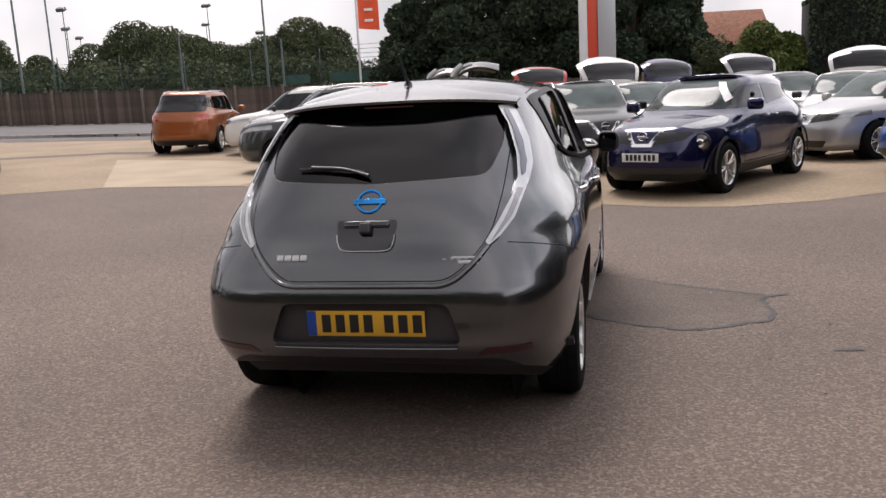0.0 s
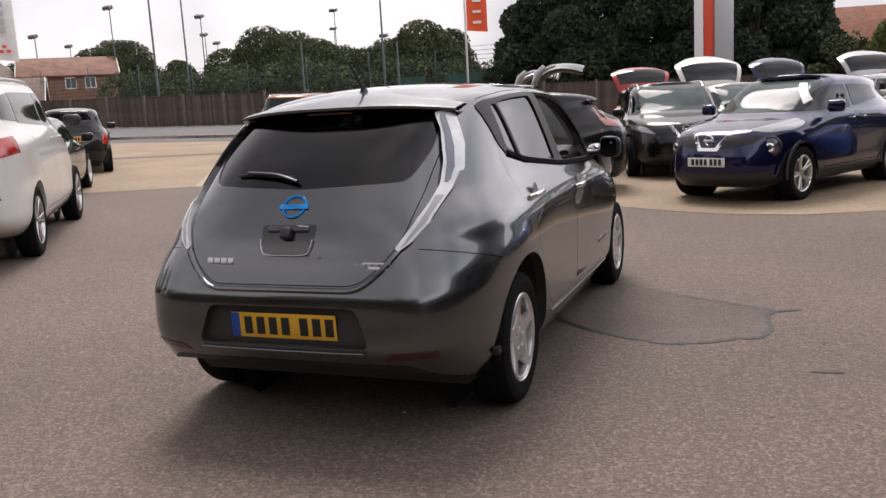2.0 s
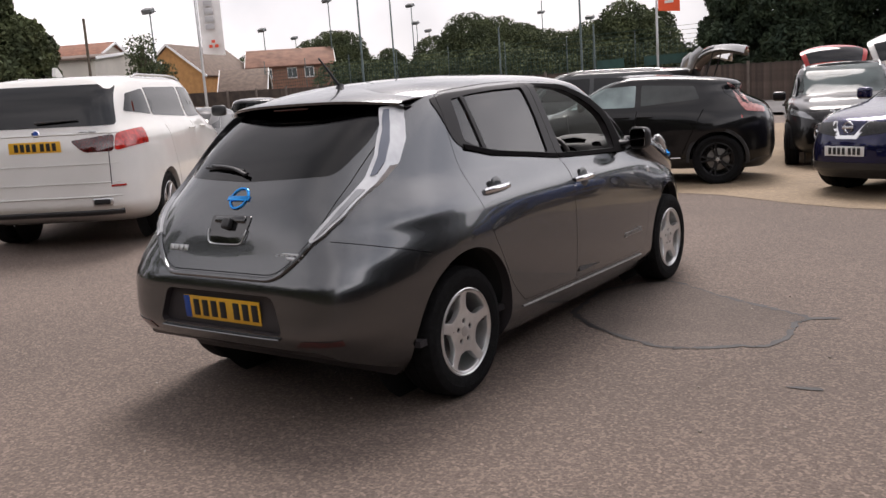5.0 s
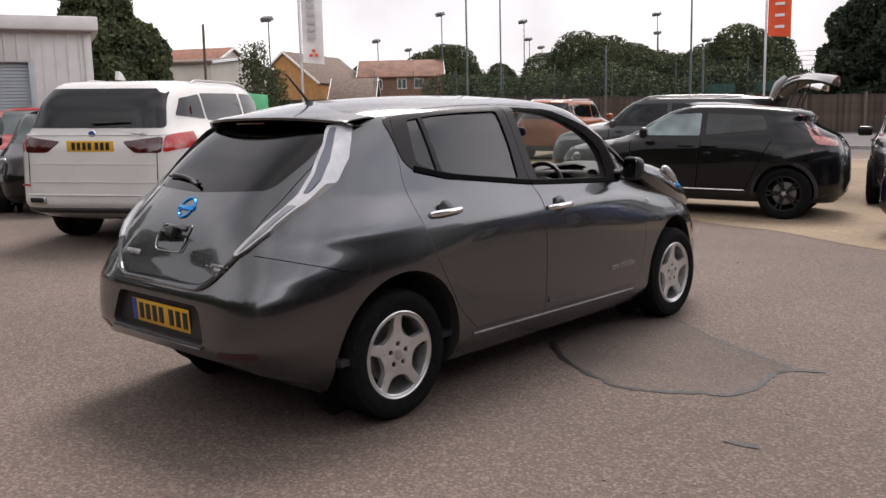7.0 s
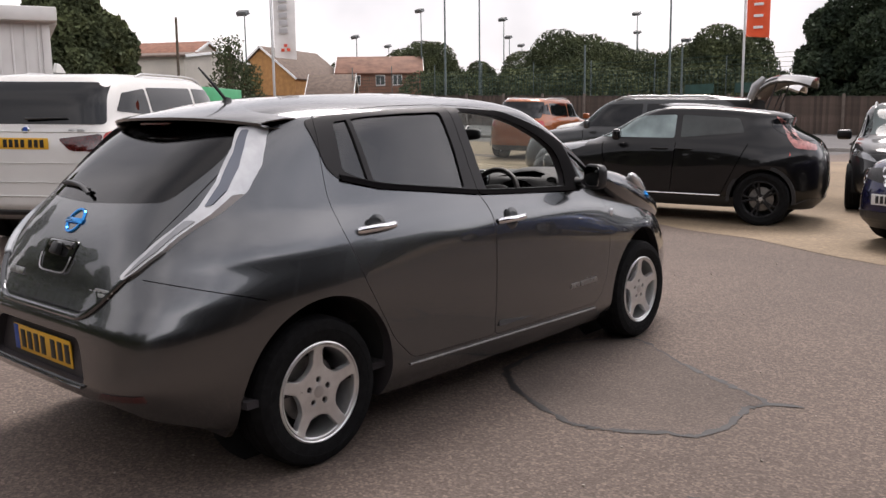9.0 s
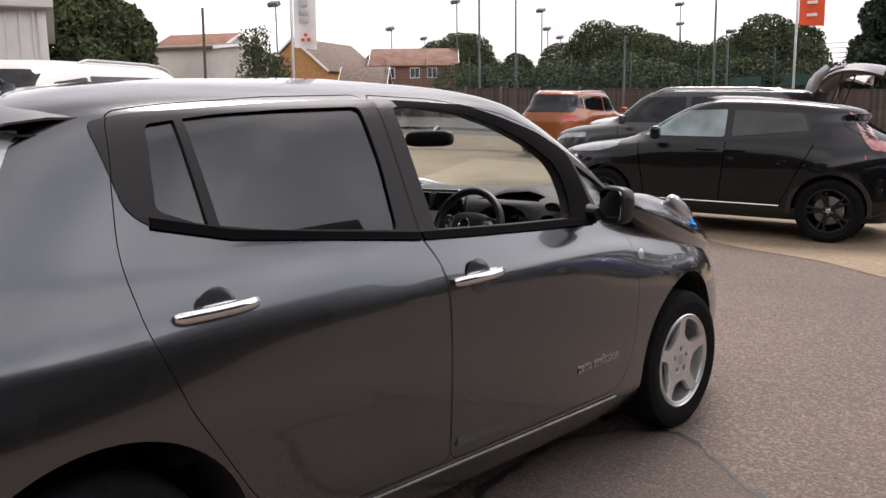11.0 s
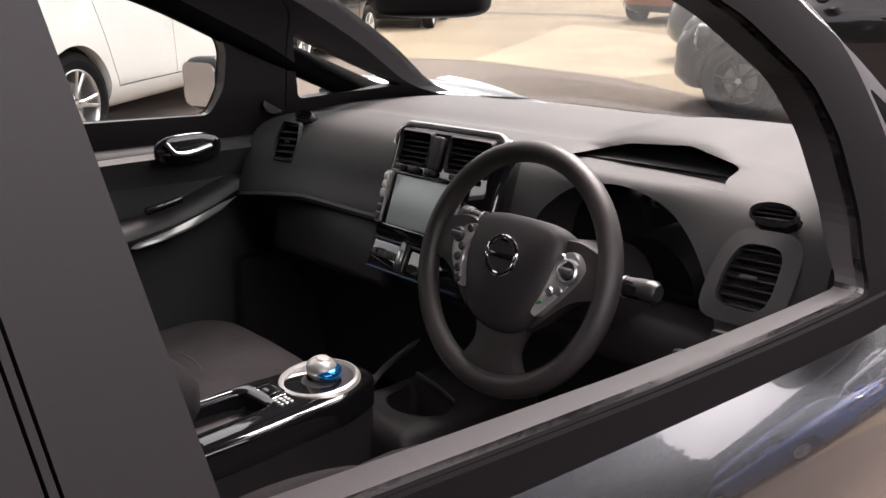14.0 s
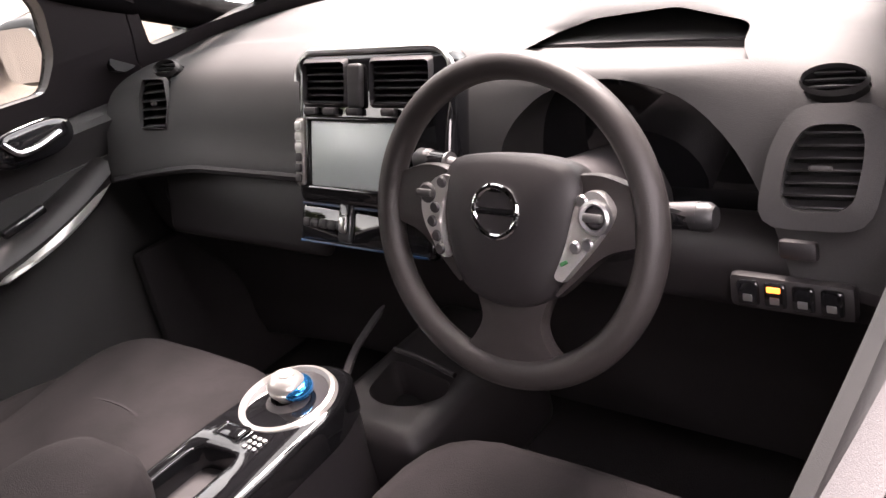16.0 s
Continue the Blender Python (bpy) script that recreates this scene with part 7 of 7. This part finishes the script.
def tree(x, y, h, spread, leaves, seed, label, trunk=0.3, count=5000, size=0.32, low=0.3, lumps=12, base=None, kind="tree"):
    rs = random.Random(seed)
    z = rise(x, y) if base is None else base
    t = thing(kind, label, "tree", pose(x, y, z, 0, 0, rs.uniform(0, 360)), "trees")
    bm = tube([(0, 0, -0.2), (0.05 * h * rs.uniform(-1, 1), 0, h * 0.3), (0, 0, h * 0.62)], [trunk, trunk * 0.75, trunk * 0.3], 10)
    blobs = []
    for i in range(lumps):
        a = 2 * math.pi * (i * 0.382 + rs.uniform(-0.05, 0.05))
        u = i / max(1, lumps - 1)
        rr = spread * rs.uniform(0.28, 0.42)
        off = spread * (0.62 if u < 0.6 else 0.35 * (1.7 - u)) * rs.uniform(0.7, 1.0)
        cz = h * (low + (0.92 - low) * u) - rr * 0.5
        blobs.append((off * math.cos(a), off * math.sin(a), cz, rr, rr * 0.85))
        tube([(0, 0, h * (low + 0.25 * u)), (off * 0.5 * math.cos(a), off * 0.5 * math.sin(a), cz - rr * 0.3), (off * 0.9 * math.cos(a), off * 0.9 * math.sin(a), cz)], [trunk * 0.4, trunk * 0.22, trunk * 0.08], 6, bm)
    part("trunk", bm, BARK, t)
    part("crown", leaf_cloud(blobs, count, size, seed), leaves, t)
    return t


for i, (az, d, top, spread, mat, cnt) in enumerate((
        (-31.3, 78, 5.2, 7.2, OAK, 9000), (-28.8, 80, 4.8, 6.4, OAK, 7000), (-33.5, 84, 4.0, 5.4, OAK, 5000), (-26.3, 84, 3.9, 6.2, OAK, 6000), (-24.0, 80, 4.2, 6.2, OAK, 6000),
        (-22.2, 72, 4.5, 5.8, OAK, 6500), (-20.4, 66, 5.2, 5.2, OAK, 6500), (-36.9, 92, 3.6, 3.2, OAK, 2600), (-40.9, 88, 5.0, 6.2, OAK, 8000), (-38.9, 95, 2.6, 5.0, OAK, 4000), (-43.5, 96, 3.0, 5, OAK, 4000),
        (-46.5, 104, 3.8, 5, OAK, 4000), (-49.0, 108, 4.2, 5, OAK, 4000), (-35.0, 100, 2.8, 6, OAK, 4000))):
    x, y = along(az, d)
    tree(x, y, 1.48 + d * math.tan(math.radians(top)) - rise(x, y), spread, mat, 10 + i, "broad green oak behind a sports court", 0.4, cnt * 7, 0.120, low=0.22)
# tall dark conifers behind the raised tailgates
for i, (x, y, h, sp) in enumerate(((-11.5, 47, 7.6, 3.6), (-8.2, 46, 9.2, 3.8), (-5.0, 46.5, 10.0, 3.8), (-2.0, 46, 10.2, 3.8), (1.0, 46.5, 9.6, 3.8), (3.2, 47, 7.0, 3.0))):
    tree(x, y, h, sp, CONIFER, 60 + i, "tall dense dark conifer behind a fence", 0.35, 40000, 0.14, low=0.12, lumps=18, base=0)
for i, (x, y, h, sp, mat) in enumerate(((5.2, 42, 3.6, 2.2, OAK), (7.2, 41, 4.2, 2.3, BRIGHT), (8.8, 41.5, 3.7, 2.0, BRIGHT))):
    tree(x, y, h, sp, mat, 80 + i, "leafy light green shrub above parked cars", 0.12, 14000, 0.10, low=0.15, lumps=12, base=0, kind="shrub")
tree(-26.9, 12.2, 6.6, 2.5, OAK, 91, "dense dark green tree beside a workshop", 0.3, 30000, 0.11, low=0.2, lumps=16)
tree(-25.6, 13.1, 4.9, 1.3, OAK, 92, "dense dark green tree beside a workshop", 0.15, 9000, 0.11, low=0.2, lumps=20)
tree(*along(-55.1, 50, 3.6, -2.4), 5.4, 1.6, OAK, 93, "slim pointed young tree by a green container", 0.12, 3600, 0.09, low=0.05, lumps=46)
tree(*along(-54.0, 52, 3.6, -2.4), 4.0, 1.5, OAK, 94, "slim pointed young tree by a green container", 0.12, 3600, 0.09, low=0.05, lumps=28)
# clipped hedge at the back
rs = np.random.RandomState(5)
cnt = 50000
hx, hy, hz = rs.uniform(9.2, 40, cnt), rs.uniform(0, 1, cnt), rs.uniform(0, 1, cnt)
face = rs.rand(cnt) < 0.6
py = np.where(face, 40.0 + 0.25 * rs.rand(cnt), 40 + 2.2 * hy)
pz = np.where(face, 5.0 * hz, 5.0 - 0.2 * rs.rand(cnt))
c = np.stack([hx, py, pz], 1)
a, k = rs.normal(size=(cnt, 3)), rs.normal(size=(cnt, 3))
a /= np.linalg.norm(a, axis=1)[:, None]
k /= np.linalg.norm(k, axis=1)[:, None]
s = 0.12 * rs.uniform(0.5, 1.3, (cnt, 1))
v = np.stack([c - a * s, c + k * s * 0.6, c + a * s, c - k * s * 0.6], 1).reshape(-1, 3)
mesh = bpy.data.meshes.new("hedge_leaves")
mesh.from_pydata(v.tolist(), [], np.arange(cnt * 4).reshape(-1, 4).tolist())
hedge = thing("hedge", "tall clipped dark green hedge", "hedge")
part("hedge_leaves", mesh, CONIFER, hedge)
# added near-black block: paints the shade deep between the leaves
part("hedge_core", box(30.8, 1.9, 4.8, pose(24.6, 41.1, 2.4), 0.1), LINERSHADE, hedge)
mesh = leaf_cloud([(x, 51 + rnd.uniform(-1, 1), rnd.uniform(1.2, 2.4) + rise(x, 0), 2.4, 2.0) for x in np.arange(-45, 6, 2.2)], 40000, 0.15, 7)
tagged(part("undergrowth", mesh, OAK), "dark leafy undergrowth behind court netting", "hedge", kind="stuff")

# ---- houses, workshop, sign, flags ----
BRICKO = material("orange_brick", (0.42, 0.22, 0.08), 0.85, vary=0.12, scale=3, fine=0.25, fine_scale=40)
BRICKR = material("red_brick", (0.20, 0.10, 0.065), 0.85, vary=0.15, scale=3, fine=0.25, fine_scale=40)
TILES = material("brown_roof_tiles", (0.12, 0.085, 0.065), 0.85, vary=0.2, scale=3, fine=0.2, fine_scale=14)
TILEB = material("brown_roof_tile", (0.17, 0.085, 0.055), 0.85, vary=0.25, scale=1.2, fine=0.3, fine_scale=14)
TILER = material("red_roof_tiles", (0.20, 0.085, 0.05), 0.85, vary=0.2, scale=3, fine=0.2, fine_scale=14)
WINWHITE = material("white_window_frame", (0.75, 0.75, 0.74), 0.5)
RENDERED = material("cream_render", (0.52, 0.48, 0.42), 0.9, vary=0.12, scale=0.6, fine=0.1)
CLAD = material("white_cladding", (0.52, 0.51, 0.49), 0.55, 0.1, vary=0.06, scale=1.5)
SHUTTER = material("grey_shutter", (0.30, 0.33, 0.35), 0.45, 0.3, vary=0.05, scale=2)


def house(x, y, turn, L, D, eaves, ridge, wall, roof, label, windows=(), base=None):
    """A pitched house: walls, two roof slopes with eaves, white framed windows."""
    t = thing("house", label, "house", pose(x, y, rise(x, y) if base is None else base, 0, 0, turn), "houses")
    bm = prism([(-D / 2, 0), (D / 2, 0), (D / 2, eaves), (0, ridge), (-D / 2, eaves)], -L / 2, L / 2)
    part("wall", bm, wall, t)
    sl = math.degrees(math.atan2(ridge - eaves, D / 2))
    ln = math.hypot(ridge - eaves, D / 2) + 0.45
    for s in (1, -1):
        part("roof", box(L + 0.6, ln, 0.14, pose(0, s * (D / 4 + 0.16), (eaves + ridge) / 2 + 0.0, -s * sl, 0, 0), 0.02), roof, t)
        for e in (1, -1):
            part("verge_board", box(0.05, ln, 0.16, pose(e * (L / 2 + 0.3), s * (D / 4 + 0.16), (eaves + ridge) / 2 + 0.0, -s * sl, 0, 0)), WINWHITE, t)
    for wx, wz, ww, wh in windows:
        w = part("window", box(ww, 0.10, wh, pose(wx, -D / 2 - 0.03, wz), 0.01), WINWHITE, t)
        for s in (-1, 1):
            part("pane", box(ww * 0.40, 0.03, wh * 0.82, pose(wx + s * ww * 0.23, -D / 2 - 0.085, wz)), DARKGLASS, w)
    return t


hx, hy = along(-45.5, 86, 3.6, -2.4)
house(hx, hy, 44, 7.8, 7, 4.15, 5.75, BRICKR, TILEB, "brick terrace house with brown tiled roof and white windows", [(-2.2, 3.45, 0.9, 1.0), (0.1, 3.45, 0.9, 1.0), (1.7, 3.45, 0.9, 1.0)])
hx, hy = along(-51.3, 82, 3.6, -2.4)
house(hx, hy, -68, 10.0, 6.4, 3.4, 6.0, BRICKO, TILES, "orange brick house with steep gable", [(0, 1.6, 1.0, 1.2)])
house(*along(-48.6, 74, 3.6, -2.4), 42, 3.4, 5, 2.0, 3.6, BRICKO, TILES, "low orange brick outhouse with tiled roof", [(-0.8, 1.5, 0.7, 0.8), (0.8, 1.5, 0.7, 0.8)])
house(*along(5.2, 92), 10, 8, 8, 4.6, 8.0, BRICKO, TILER, "distant house with red tiled roof", base=0)
# long cream rendered hall
house(*along(-59.9, 58, 3.6, -2.4), 30, 9.0, 8, 3.9, 4.35, RENDERED, TILES, "long cream rendered hall with low roof")
house(*along(-58.4, 69, 3.6, -2.4), 30, 5.2, 5, 4.7, 5.7, RENDERED, TILER, "house with red tiled roof behind a hall")
tagged(part("telegraph_pole", cyl(0.075, 6, pose(*along(-58.2, 50, 3.6, -2.4), 4.0, 0, 1, 0), 10, 0.07), BARK), "weathered wooden telegraph pole", "pole")
GREENBOX = material("green_container", (0.05, 0.33, 0.14), 0.5, vary=0.08, scale=2)
cont = thing("container", "bright green site container", "container", pose(-31.2, 20.0, rise(-31, 20), 0, 0, 36), "")
part("container_body", box(2.6, 5.2, 1.9, pose(0, 0, 1.12), 0.03), GREENBOX, cont)
for i in range(9):
    part("rib", box(0.08, 0.03, 1.7, pose(-1.12 + 0.28 * i, -2.61, 1.12), 0.008), GREENBOX, cont)
# pale workshop with a half-raised roller shutter
shop = thing("workshop", "pale ribbed metal workshop with half-open roller shutter", "workshop", pose(-16.9, 6.9, rise(-17, 7), 0, 0, 68), "")
part("front_wall", box(1.15, 0.25, 3.3, pose(-0.6, 0, 1.65), 0.01), CLAD, shop)
part("lintel_wall", box(7.0, 0.25, 0.75, pose(-4.6, -0.002, 2.95 + 0.0), 0.01), CLAD, shop)
for i in range(26):
    part("rib", box(0.05, 0.05, 0.70 if i > 3 else 3.2, pose(-0.12 - 0.27 * i, -0.14, 2.95 if i > 3 else 1.68), 0.012), CLAD, shop)
part("corner_post", box(0.18, 0.35, 3.4, pose(0.05, 0, 1.7), 0.02), CLAD, shop)
part("fascia", box(8.6, 0.7, 0.32, pose(-4.0, -0.15, 3.45), 0.03), CLAD, shop)
part("side_wall", box(0.2, 9, 3.3, pose(0.0, 4.6, 1.65)), CLAD, shop)
part("far_wall", box(0.2, 9, 3.3, pose(-8.2, 4.6, 1.65)), CLAD, shop)
part("roof", box(8.6, 9.4, 0.2, pose(-4.0, 4.5, 3.35)), CLAD, shop)
part("back_wall", box(8.2, 0.2, 3.3, pose(-4.1, 9.1, 1.65)), RENDERED, shop)
shutter = part("shutter_rail", box(3.4, 0.05, 0.06, pose(-2.95, 0.08, 2.58 - 0.078 * 14), 0.01), SHUTTER, shop, "grey roller shutter")
for i in range(14):
    part("shutter_slat", box(3.4, 0.03, 0.075, pose(-2.95, 0.08, 2.58 - 0.078 * i), 0.01, 1), SHUTTER, shutter)
part("door_jamb", box(0.14, 0.3, 2.6, pose(-1.2, 0.02, 1.3), 0.01), SHUTTER, shop)

# totem sign in white, red and grey
TOTEMW = material("totem_white", (0.70, 0.70, 0.70), 0.35)
TOTEMR = material("totem_red", (0.62, 0.07, 0.03), 0.35)
TOTEMG = material("totem_grey", (0.45, 0.46, 0.48), 0.30, 0.3)
totem = thing("totem_sign", "tall totem sign in white, red and silver panels", "sign", pose(-0.4, 34.4, 0, 0, 0, 2), "")
part("white_panel", box(0.36, 0.5, 9, pose(-0.58, 0, 4.5), 0.02), TOTEMW, totem)
part("red_panel", box(0.42, 0.42, 9, pose(-0.18, 0, 4.5), 0.02), TOTEMR, totem)
part("silver_panel", box(0.74, 0.6, 9, pose(0.42, 0, 4.5), 0.02), TOTEMG, totem)


def flag(x, y, mat, low, high, width, label, turn, poleh):
    """A feather flag: pole and a slightly rippled banner."""
    t = thing("flag", label, "flag", pose(x, y, rise(x, y), 0, 0, turn), "")
    part("pole", cyl(0.045, poleh, pose(0, 0, poleh / 2), 12), SATIN, t)
    rows = [[(0.06 + width * u, 0.06 * math.sin(4 * u + 3 * v), low + (high - low) * v - 0.10 * u) for u in np.linspace(0, 1, 9)] for v in np.linspace(0, 1, 13)]
    part("banner", thick(grid(rows), 0.006), mat, t)
    return t


FLAGR = material("orange_red_fabric", (0.75, 0.10, 0.03), 0.7, vary=0.06, scale=3)
FLAGINK = material("pale_grey_print", (0.42, 0.42, 0.43), 0.7)
FLAGW = material("white_fabric", (0.72, 0.71, 0.70), 0.7, vary=0.06, scale=3)
fr = flag(-9.78, 30.0, FLAGR, 4.05, 8.0, 0.85, "orange red banner flag with white lettering on a pole", 10, 9.5)
for i in range(4):
    part("letter_bar", box(0.34, 0.02, 0.10, pose(0.50, -0.075, 4.35 + 0.42 * i), 0.005), TOTEMW, fr)
fw = flag(-20.3, 16.1, FLAGW, 3.0, 6.2, 0.80, "white banner flag with grey lettering on a pole", 30, 7.5)
for i in range(6):
    part("letter_bar", box(0.30, 0.012, 0.17, pose(0.44, -0.085, 3.85 + 0.25 * i), 0.004), FLAGINK, fw)
for dx, dz in ((0.40, 3.22), (0.60, 3.22), (0.50, 3.37)):
    part("mark", box(0.12, 0.012, 0.10, pose(dx, -0.085, dz), 0.004), TOTEMR, fw)

# ---- showroom and trees behind the camera, seen in the paint and glass ----
SIGNRED = material("dark_red_sign", (0.13, 0.012, 0.012), 0.5)
SHOWDARK = material("dark_showroom_panel", (0.035, 0.037, 0.042), 0.35, vary=0.1, scale=1)
show = thing("showroom", "long dark grey showroom with glazed front", "showroom", pose(9.2, -10, 0, 0, 0, 0), "")
part("wall", box(6, 37, 5.0, pose(3, 0, 2.5)), SHOWDARK, show)
part("fascia", box(0.5, 37, 1.3, pose(-0.1, 0, 5.05), 0.02), SHOWDARK, show)
for i in range(11):
    part("pane", box(0.06, 2.9, 3.2, pose(-0.03, -16.5 + 3.2 * i, 1.8), 0.01), DARKGLASS, show)
for i in range(6):
    part("sign_letter", box(0.05, 0.22, 0.30, pose(-0.38, 15.8 + 0.33 * i, 4.9), 0.01), SIGNRED, show)
for i, (x, y, h) in enumerate(((-15, -17, 9), (-10, -18, 10), (-5.5, -17, 8.5), (-1, -18, 10.5), (3.5, -17, 9), (-20, -15, 9.5), (-26, -11, 11), (-31, -5, 12), (-35, 2, 11), (19, 15, 9), (23, 9, 10), (24, 19, 9.5), (21, 3, 8), (27, 26, 10), (33, 33, 10))):
    tree(x, y, h, 4.4, OAK, 120 + i, "broad green tree behind the yard", 0.3, 9000, 0.42, low=0.04)

bpy.data.scenes.remove(bench)
